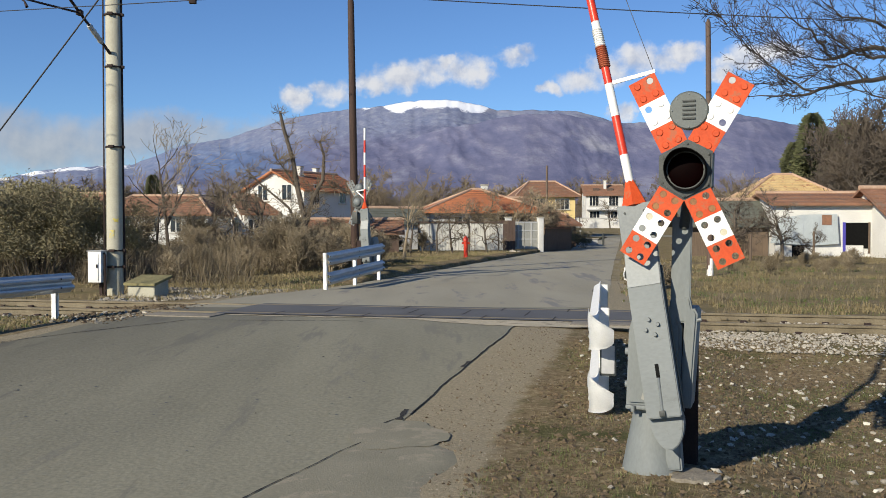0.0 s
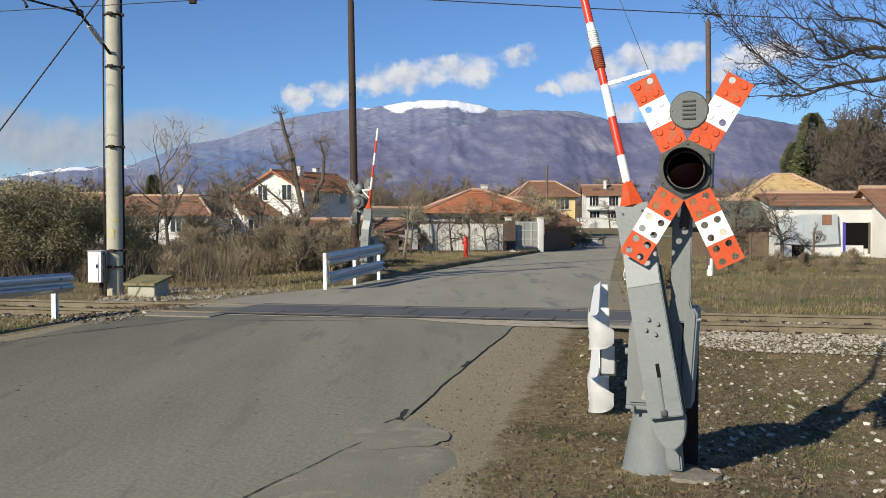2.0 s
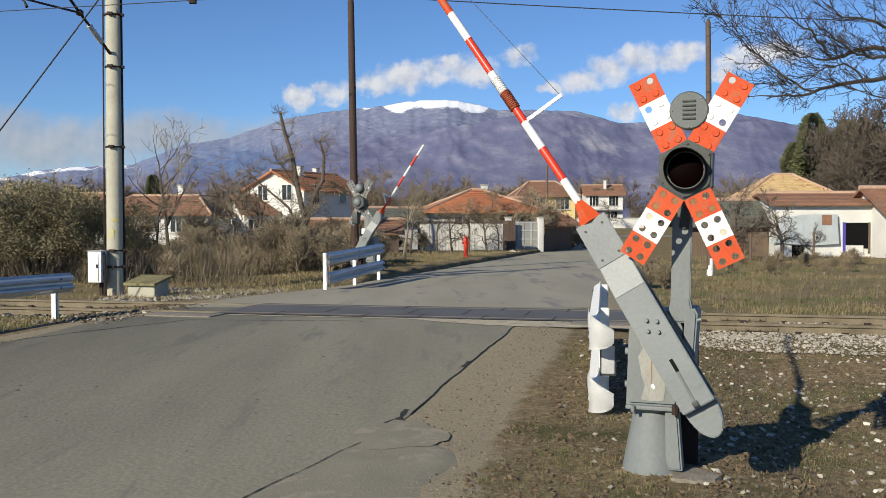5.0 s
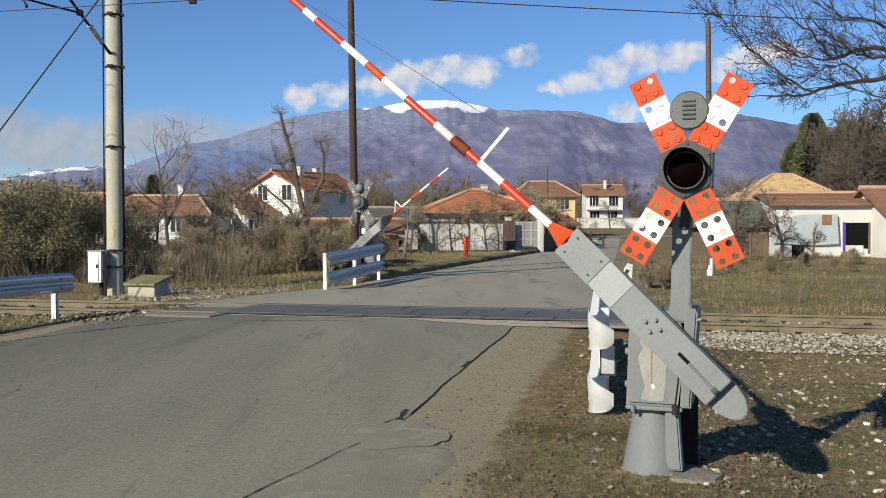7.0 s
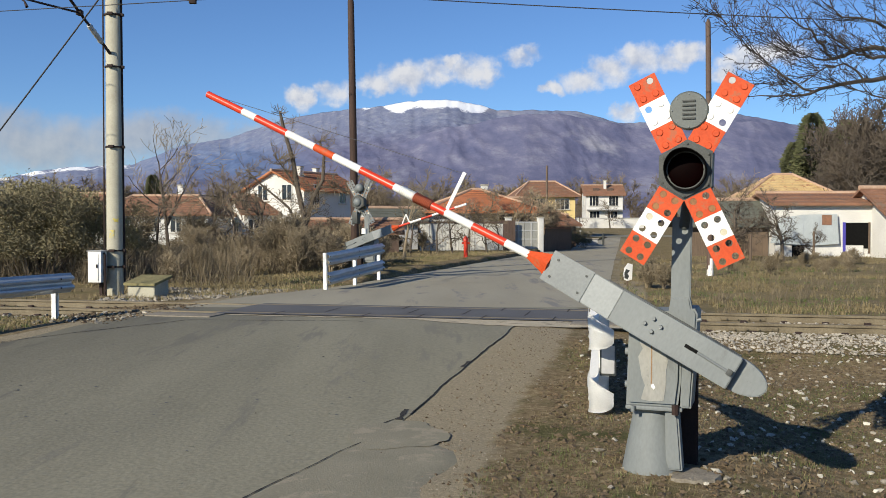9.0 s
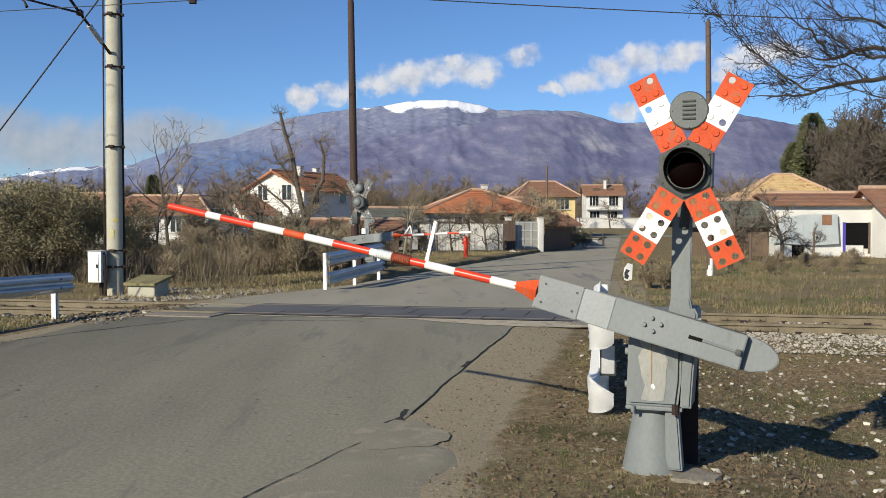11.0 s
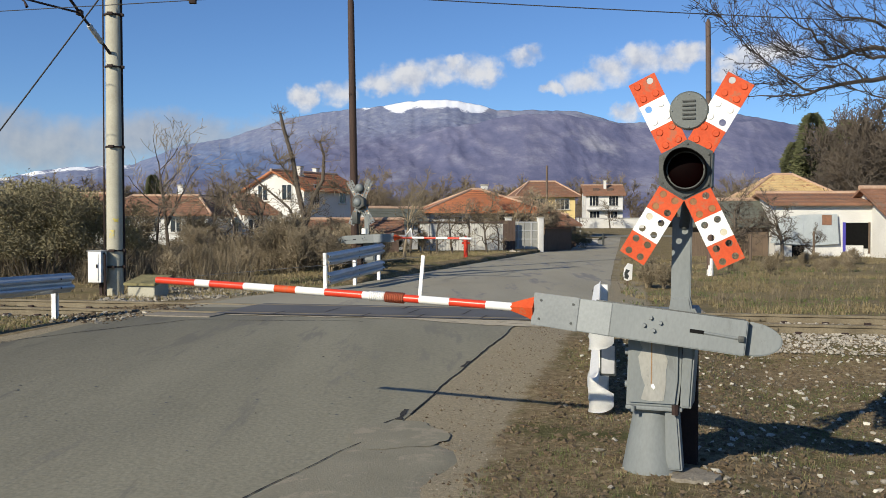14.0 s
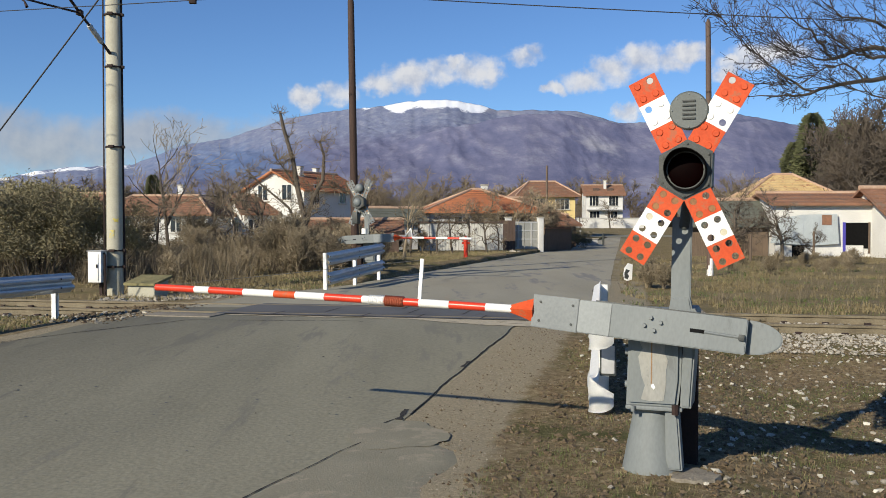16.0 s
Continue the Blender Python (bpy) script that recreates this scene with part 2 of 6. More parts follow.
def tube(pts, radii, n=8, bm=None, caps=True):
    """A swept tube through pts with a radius at each."""
    bm = bm or bmesh.new()
    pts = [Vector(p) for p in pts]
    rings = []
    for i, p in enumerate(pts):
        d = (pts[min(i + 1, len(pts) - 1)] - pts[max(i - 1, 0)]).normalized()
        a = d.orthogonal().normalized() if abs(d.z) > 0.99 else d.cross(Vector((0, 0, 1))).normalized()
        b = d.cross(a)
        rings.append([bm.verts.new(p + (a * math.cos(k * math.tau / n) + b * math.sin(k * math.tau / n)) * radii[i]) for k in range(n)])
    for r0, r1 in zip(rings, rings[1:]):
        for k in range(n):
            bm.faces.new((r0[k], r0[(k + 1) % n], r1[(k + 1) % n], r1[k]))
    if caps:
        bm.faces.new(rings[0][::-1])
        bm.faces.new(rings[-1])
    return bm


def prism(pts, y0, y1, bevel=0.0, bm=None, m=None, holes=()):
    """The outline pts in the xz plane, with round holes (x, z, r), made thick from y0 to y1."""
    bm = bm or bmesh.new()
    start = set(bm.verts)
    edges = []
    loops = [pts] + [[(x + r * math.cos(a * math.tau / 14), z + r * math.sin(a * math.tau / 14)) for a in range(14)] for x, z, r in holes]
    for loop in loops:
        vs = [bm.verts.new((x, y0, z)) for x, z in loop]
        edges += [bm.edges.new((vs[i], vs[(i + 1) % len(vs)])) for i in range(len(vs))]
    if holes:
        fs = [g for g in bmesh.ops.triangle_fill(bm, use_beauty=True, use_dissolve=False, edges=edges)["geom"] if isinstance(g, bmesh.types.BMFace)]
    else:
        fs = [bm.faces.new([v for v in bm.verts if v not in start])]
    r = bmesh.ops.extrude_face_region(bm, geom=fs)
    for v in r["geom"]:
        if isinstance(v, bmesh.types.BMVert):
            v.co.y = y1
    new_v = [v for v in bm.verts if v not in start]
    bmesh.ops.recalc_face_normals(bm, faces=list({f for v in new_v for f in v.link_faces}))
    if bevel:
        bmesh.ops.bevel(bm, geom=list({e for v in new_v for e in v.link_edges if abs(e.verts[0].co.y - e.verts[1].co.y) < 1e-6 and len(e.link_faces) == 2 and e.calc_face_angle() > 0.5}), offset=bevel, segments=2, affect="EDGES")
    if m:
        bmesh.ops.transform(bm, matrix=m, verts=[v for v in bm.verts if v not in start])
    return bm


def smooth_step(a, b, v):
    t = min(1, max(0, (v - a) / (b - a)))
    return t * t * (3 - 2 * t)


# ---- the lie of the land; the track runs across, the road crosses it square ----
TRACK_P, TRACK_D = Vector((0.0, 15.34)), Vector((0.976, -0.217))
ROAD_D = Vector((0.2345, 1.0))


def off_track(x, y):
    """Distance beyond the middle of the track."""
    return (x - TRACK_P.x) * 0.217 + (y - TRACK_P.y) * 0.976


def road_edges(y):
    """Left and right edge of the road at y."""
    if y < 19:
        return -8.45 + 0.2345 * y, -2.1 + 0.2345 * y + smooth_step(15.5, 16.5, y)
    left = -3.99 + 0.262 * (y - 19) + 0.015 * max(0, y - 26)
    right = 3.355 + 0.19 * (y - 19) + 0.006 * max(0, y - 40)
    return left, right


def land(x, y):
    """Height of the ground."""
    d = off_track(x, y)
    l, r = road_edges(min(y, 95))
    ramp = 0.14 * (1 - smooth_step(1.3, 8.5, abs(d)))
    out = max(l - x, x - r, 0)
    z = ramp * (1 - 0.75 * smooth_step(0.3, 2.2, out))
    if x > r and y < 16:
        z -= 0.18 * smooth_step(2.35, 3.5, out) * smooth_step(-2.0, -4.0, d)
    if x < l:
        z += 0.14 * smooth_step(0.15, 0.75, out + 0.12 * noise.noise((x * 2, y * 2, 0))) * smooth_step(23.5, 27, y) * (1 - smooth_step(70, 90, y))
    z += 0.05 * noise.noise((x * 0.35, y * 0.35, 3)) * smooth_step(0.3, 2, out)
    z += 0.02 * noise.noise((x * 1.7, y * 1.7, 8)) * smooth_step(0.2, 1, out) * (1 - smooth_step(30, 60, y))
    z += 1.2 * smooth_step(60, 160, y) + 1.5 * smooth_step(160, 500, y)
    return z


# ---- ground, road, track ----
def ground_material():
    m = bpy.data.materials.new("verge soil and grass")
    m.use_nodes = True
    n, l = m.node_tree.nodes, m.node_tree.links
    b = n["Principled BSDF"]
    b.inputs["Roughness"].default_value = 0.95
    b.inputs["Specular IOR Level"].default_value = 0.1
    co = n.new("ShaderNodeTexCoord")

    def nz(scale, detail, rough=0.6):
        k = n.new("ShaderNodeTexNoise")
        k.inputs["Scale"].default_value, k.inputs["Detail"].default_value, k.inputs["Roughness"].default_value = scale, detail, rough
        l.new(co.outputs["Object"], k.inputs["Vector"])
        return k.outputs["Fac"]

    def ramp(fac, *stops):
        r = n.new("ShaderNodeValToRGB")
        e = r.color_ramp.elements
        while len(e) < len(stops):
            e.new(0.5)
        for k, (p, c) in zip(e, stops):
            k.position, k.color = p, (*c, 1)
        l.new(fac, r.inputs["Fac"])
        return r.outputs["Color"]

    def mix(f, a, c):
        k = n.new("ShaderNodeMix")
        k.data_type = "RGBA"
        l.new(f, k.inputs["Factor"])
        l.new(a, k.inputs["A"])
        l.new(c, k.inputs["B"])
        return k.outputs["Result"]

    soil = ramp(nz(14, 8, 0.75), (0.3, (0.08, 0.058, 0.031)), (0.5, (0.19, 0.145, 0.082)), (0.68, (0.35, 0.285, 0.18)))
    grass = ramp(nz(30, 6, 0.7), (0.3, (0.035, 0.042, 0.014)), (0.5, (0.085, 0.085, 0.032)), (0.7, (0.16, 0.135, 0.065)))
    tan = ramp(nz(40, 8, 0.8), (0.3, (0.19, 0.16, 0.105)), (0.5, (0.28, 0.238, 0.16)), (0.7, (0.43, 0.365, 0.265)))
    grassy = ramp(nz(0.8, 6, 0.65), (0.49, (0, 0, 0)), (0.63, (1, 1, 1)))
    c = mix(grassy, soil, grass)
    at = n.new("ShaderNodeAttribute")
    at.attribute_name = "gravel"
    edge = n.new("ShaderNodeMath")
    edge.operation = "ADD"
    l.new(at.outputs["Fac"], edge.inputs[0])
    sub = n.new("ShaderNodeMath")
    sub.operation = "MULTIPLY_ADD"
    sub.inputs[1].default_value, sub.inputs[2].default_value = 0.9, -0.45
    l.new(nz(1.8, 8, 0.72), sub.inputs[0])
    l.new(sub.outputs[0], edge.inputs[1])
    straw = ramp(nz(9, 8, 0.75), (0.3, (0.115, 0.092, 0.041)), (0.5, (0.212, 0.168, 0.083)), (0.7, (0.315, 0.253, 0.142)))
    dry = n.new("ShaderNodeAttribute")
    dry.attribute_name = "dry"
    c = mix(dry.outputs["Fac"], c, straw)
    c = mix(ramp(edge.outputs[0], (0.42, (0, 0, 0)), (0.6, (1, 1, 1))), c, tan)
    l.new(c, b.inputs["Base Color"])
    bp = n.new("ShaderNodeBump")
    bp.inputs["Strength"].default_value, bp.inputs["Distance"].default_value = 0.65, 0.02
    l.new(nz(22, 8, 0.75), bp.inputs["Height"])
    l.new(bp.outputs["Normal"], b.inputs["Normal"])
    return m


M["ground"] = ground_material()


def sheet(name, xs_of, ys, cols, height, material, attr=None):
    """A sheet of quads: at each y, cols + 1 points between the two x of xs_of(y)."""
    verts = []
    for y in ys:
        a, b = xs_of(y)
        for k in range(cols + 1):
            x = a + (b - a) * k / cols
            verts.append((x, y, height(x, y)))
    w = cols + 1
    faces = [(j * w + i, j * w + i + 1, (j + 1) * w + i + 1, (j + 1) * w + i) for j in range(len(ys) - 1) for i in range(cols)]
    ob = raw(name, verts, faces, material)
    ob.data.polygons.foreach_set("use_smooth", [True] * len(ob.data.polygons))
    if attr:
        layer = ob.data.attributes.new(attr[0], "FLOAT", "POINT")
        layer.data.foreach_set("value", [attr[1](v[0], v[1]) for v in verts])
    return ob


def steps(a, b, first, grow):
    out, s = [a], first
    while out[-1] < b:
        out.append(out[-1] + s)
        s *= grow
    return out


def gravel_at(x, y):
    l, r = road_edges(min(y, 95))
    g = 1 - smooth_step(0.42, 1.3, x - r - 0.25 * smooth_step(8, 4, y)) if x > r else (1 - smooth_step(0.1, 0.7, l - x))
    return g if y < 26 else g * 0.5


def ground_z(x, y):
    l, r = road_edges(min(y, 95))
    inside = l + 0.25 < x < r - 0.3 and y < 97
    return land(x, y) - (0.035 if inside else 0)


soil = sheet("ground", lambda y: (-14 - 1.1 * y, 14 + 1.1 * y), steps(-14, 5, 0.5, 1.0) + steps(5.05, 1700, 0.07, 1.022), 360, ground_z, "ground", ("gravel", gravel_at))
tagged(soil, "brown winter verge with soil, dry grass and scattered stones", "ground", kind="structure")
lay = soil.data.attributes.new("dry", "FLOAT", "POINT")
lay.data.foreach_set("value", [0.8 * smooth_step(1.6, 4.0, off_track(v.co.x, v.co.y)) * min(1, max(0, 0.75 + 0.8 * noise.noise((v.co.x * 0.5, v.co.y * 0.5, 2)))) for v in soil.data.vertices])


def road_z(x, y):
    d = off_track(x, y)
    return 0.006 + 0.14 * (1 - smooth_step(1.3, 8.5, abs(d))) + 1.2 * smooth_step(60, 160, y) + 0.004 * noise.noise((x * 0.6, y * 0.6, 1))


def ragged(y):
    l, r = road_edges(y)
    w = 0.035 * noise.noise((y * 0.9, 2.5, 0)) + 0.014 * noise.noise((y * 6, 7.5, 0))
    return l + 0.12 * noise.noise((y * 0.7, 9.1, 0)), r + w


road = tagged(sheet("road", ragged, steps(-14, 5, 0.4, 1.0) + steps(5.1, 16.4, 0.09, 1.0), 36, road_z, "asphalt"), "worn grey asphalt road with cracks and patches", "road", kind="structure")
tagged(sheet("road_beyond", ragged, steps(16.4, 97, 0.12, 1.012), 30, road_z, "asphalt_pale"), "bleached pale grey asphalt road beyond the track", "road", kind="structure")
bm = bmesh.new()
prev = None
for k in range(520):
    y = 24.5 + k * 0.13
    l = ragged(y)[0]
    h = 0.17 * smooth_step(24.5, 27, y) * (0.8 + 0.5 * noise.noise((y * 1.3, 5, 0)))
    j = 0.06 * noise.noise((y * 2.6, 8, 0))
    row = [bm.verts.new(p) for p in ((l + 0.03 + j, y, road_z(l, y) - 0.02), (l - 0.01 + j, y, road_z(l, y) + h * 0.95), (l - 0.14 + j, y, road_z(l, y) + h * 1.12), (l - 0.6, y, land(l - 0.6, y) + h * 0.5), (l - 1.2, y, land(l - 1.2, y) - 0.03))]
    if prev:
        for a in range(4):
            bm.faces.new((prev[a], row[a], row[a + 1], prev[a + 1]))
    prev = row
bmesh.ops.recalc_face_normals(bm, faces=bm.faces[:])
tagged(part("verge_edge", bm, "ground", smooth=True), "low cut earth bank along the road edge", "bank", kind="structure")
tagged(sheet("road_junction", lambda y: (4, 32), steps(93.5, 101, 0.8, 1.0), 12, lambda x, y: land(x, y) + 0.03, "asphalt"), "asphalt of the side street at the road's end", "road", kind="structure")


def ribbon(name, pts, widths, material, parent, lift=0.004):
    """A thin uneven strip lying on the road."""
    bm = bmesh.new()
    prev = None
    for i, (p, w) in enumerate(zip(pts, widths)):
        d = (Vector(pts[min(i + 1, len(pts) - 1)]) - Vector(pts[max(i - 1, 0)])).normalized()
        a = Vector((d.y, -d.x))
        row = [bm.verts.new((p[0] + a.x * k * w, p[1] + a.y * k * w, road_z(p[0], p[1]) + lift)) for k in (-0.5, 0.5)]
        if prev:
            bm.faces.new((prev[0], prev[1], row[1], row[0]))
        prev = row
    return part(name, bm, material, parent)


def crack(a, b, wob, w, seed, n=60, lift=0.004):
    rnd = random.Random(seed)
    a, b = Vector(a), Vector(b)
    d = b - a
    side = Vector((d.y, -d.x)).normalized()
    pts = [tuple(a + d * (i / n) + side * (wob * noise.noise((i * 0.09, seed, 0)) + wob * 0.14 * noise.noise((i * 0.6, seed, 5)))) for i in range(n + 1)]
    ribbon("crack", pts, [w * rnd.uniform(0.35, 1.3) for _ in pts], "crack", road, lift)


ribbon("crack", [(ragged(7.75 + k * 0.06)[1], 7.75 + k * 0.06) for k in range(100)], [0.013 * random.Random(k).uniform(0.5, 1.4) for k in range(100)], "crack", road)
crack((-0.36, 7.55), (-0.31, 7.95), 0.02, 0.05, 2, 8)
crack((0.2, 10.0), (0.28, 10.35), 0.02, 0.04, 12, 8)
ribbon("crack", [(-1.2 + 0.4 * (y - 5.3) + 0.1 * noise.noise((y * 1.4, 3, 0)), y) for y in [4.4 + 0.05 * k for k in range(48)]], [0.011 * random.Random(k).uniform(0.3, 1.4) for k in range(48)], "crack", road, 0.008)
crack((-0.66, 6.9), (-0.33, 7.7), 0.06, 0.014, 4, 24)
crack((-6.0, 11.6), (-3.9, 14.2), 0.06, 0.03, 5)
crack((-3.9, 14.2), (-1.2, 14.05), 0.1, 0.025, 6)
for k, (u, v) in enumerate([(-2.5, 0.1), (-1.7, -0.15), (-0.9, 0.1), (0.0, 0.1), (0.9, -0.1), (1.8, 0.1)]):
    c = TRACK_P + TRACK_D * (u - 0.1) + Vector((0.217, 0.976)) * v
    crack(tuple(c - Vector((0.45, 0.55))), tuple(c + Vector((0.5, 0.5))), 0.05, 0.028, 20 + k, 16, 0.012)


def blot(name, c, rx, ry, seed, material, parent, lift):
    bm = bmesh.new()
    vs = []
    for k in range(40):
        a = k * math.tau / 40
        r = 1 + 0.25 * noise.noise((math.cos(a) * 1.4, math.sin(a) * 1.4, seed)) + 0.08 * noise.noise((math.cos(a) * 5, math.sin(a) * 5, seed))
        x, y = c[0] + rx * r * math.cos(a), c[1] + ry * r * math.sin(a)
        vs.append(bm.verts.new((x, y, road_z(x, y) + lift)))
    bm.faces.new(vs)
    return part(name, bm, material, parent)


apron_edge = lambda y: road_edges(y)[1] + 0.75 + 0.16 * noise.noise((y * 1.1, 4, 0)) + 0.05 * noise.noise((y * 5, 4, 0)) - 0.6 * smooth_step(6.3, 7.4, y)
tagged(sheet("road_apron", lambda y: (-1.2 + 0.4 * (y - 5.3) + 0.1 * noise.noise((y * 1.4, 3, 0)), apron_edge(y)), steps(-14, 5, 0.4, 1.0) + steps(5.08, 7.3, 0.08, 1.0), 12, lambda x, y: road_z(x, y) + 0.003 - 0.02 * smooth_step(-0.1, 0.0, x - apron_edge(y)), "patch"), "older worn asphalt apron beside the road", "road", kind="structure")
blot("asphalt_patch", (-0.36, 7.0), 0.36, 0.48, 4, "patch", road, 0.006)
rp = random.Random(5)
for k in range(170):
    y = rp.uniform(5.2, 14)
    l, r = road_edges(y)
    x = rp.uniform(l + 0.6, r - 0.4)
    blot("pothole_chip", (x, y), rp.uniform(0.004, 0.016), rp.uniform(0.006, 0.024), k, "crack" if k % 20 == 0 else "patch" if k % 2 else "asphalt_dark", road, 0.005)


def along(u, v, z):
    p = TRACK_P + TRACK_D * u + Vector((0.217, 0.976)) * v
    return Vector((p.x, p.y, z))


# dark asphalt fill between and beside the rails
bm = bmesh.new()
rows = []
for i in range(41):
    u = -3.55 + 6.9 * i / 40
    rows.append([bm.verts.new(along(u + 0.12 * noise.noise((v, u, 3)), v, 0.162)) for v in (-0.98, -0.4, 0.4, 0.98)])
for a, b in zip(rows, rows[1:]):
    for k in range(3):
        bm.faces.new((a[k], b[k], b[k + 1], a[k + 1]))
deck = tagged(part("crossing_deck", bm, "asphalt_dark"), "dark newer asphalt between the rails of the crossing", "road", kind="structure")
for v0, v1, seams in ((-0.97, -0.42, (-2.6, -1.1, -0.2, 0.8, 1.9)), (-0.38, 0.38, (-1.9, -0.5, 0.4, 1.4, 2.5)), (0.42, 0.97, (-0.8, 0.9, 2.0))):
    for u in seams:
        bm = bmesh.new()
        bm.faces.new([bm.verts.new(along(u + a, v, 0.166)) for a, v in ((-0.012, v0), (0.016, v0), (0.012, v1), (-0.016, v1))])
        part("joint", bm, "crack", deck)
for v0, v1, u0, u1 in ((-1.5, -1.0, 2.2, 3.5), (-1.55, -1.0, -4.6, -3.4), (0.99, 1.35, 3.2, 4.2)):
    b = box((u0, v0, -0.06), (u1, v1, 0.166), 0.02)
    ob = part("concrete_edge", b, "dirty_concrete")
    ob.matrix_world = Matrix.Translation((TRACK_P.x, TRACK_P.y, 0)) @ Matrix.Rotation(math.atan2(-0.217, 0.976), 4, "Z")
    tagged(ob, "worn concrete slab edging the level crossing", "slab", kind="structure")

bm = bmesh.new()
prev = None
for k in range(91):
    u = -3.3 + 6.6 * k / 90
    out = 1.12 + 0.62 * smooth_step(-0.6, 1.2, u) + 0.12 * noise.noise((u * 2.1, 3, 0)) + 0.05 * noise.noise((u * 9, 4, 0))
    pts = [along(u, v, 0) for v in (-0.985, -0.5 * (0.985 + out), -out)]
    row = [bm.verts.new((p.x, p.y, road_z(p.x, p.y) + 0.006)) for p in pts]
    if prev:
        for a in range(2):
            bm.faces.new((prev[a], prev[a + 1], row[a + 1], row[a]))
    prev = row
bmesh.ops.recalc_face_normals(bm, faces=bm.faces[:])
part("dirt_strip", bm, "pale_dirt", road)

TRACK_M = Matrix.Translation((TRACK_P.x, TRACK_P.y, 0)) @ Matrix.Rotation(math.atan2(-0.217, 0.976), 4, "Z")
track = base("railway_track", TRACK_M, "rusty railway track with fishplated rails on concrete sleepers", "railway track", kind="structure")
PROFILE = [(-0.065, 0), (0.065, 0), (0.065, 0.012), (0.012, 0.028), (0.01, 0.11), (0.036, 0.122), (0.036, 0.15), (0.028, 0.158), (-0.028, 0.158), (-0.036, 0.15), (-0.036, 0.122), (-0.01, 0.11), (-0.012, 0.028), (-0.065, 0.012)]
for v in (-0.7535, 0.7535):
    bm = bmesh.new()
    a = [bm.verts.new((-90, v + p, q + 0.008)) for p, q in PROFILE]
    b = [bm.verts.new((90, v + p, q + 0.008)) for p, q in PROFILE]
    for k in range(len(a)):
        bm.faces.new((a[k], a[(k + 1) % len(a)], b[(k + 1) % len(a)], b[k]))
    rail = part("rail", bm, "rail", track)
    for u0 in (4.8,):
        pl = part("fishplate", box((u0 - 0.35, v - 0.034, 0.05), (u0 + 0.35, v + 0.034, 0.112), 0.006), "rail", rail)
        for k in range(4):
            part("bolt", tube([(u0 - 0.26 + k * 0.17, v - 0.07, 0.08), (u0 - 0.26 + k * 0.17, v - 0.03, 0.08)], [0.015, 0.015], 6), "rail", rail)
sleeper = box((-0.12, -1.25, -0.12), (0.12, 1.25, 0.0), 0.01)
first = part("sleeper", sleeper, "sleeper", track)
for k in range(1, 60):
    u = -20 + k * 0.62
    if -4.2 < u < 3.6:
        continue
    s = new("sleeper", first.data)
    s.parent = track
    s.location = (u, 0, 0.004)
first.location = (-20, 0, 0.004)
clip = box((-0.05, -0.03, 0.0), (0.05, 0.03, 0.055), 0.008)
first_clip = part("rail_clip", clip, "rust", track)
first_clip.location = (-20, -0.83, 0.006)
for k in range(1, 60):
    u = -20 + k * 0.62
    if -4.2 < u < 3.6:
        continue
    for v in (-0.83, 0.677):
        c = new("rail_clip", first_clip.data)
        c.parent = track
        c.location = (u, v, 0.006)


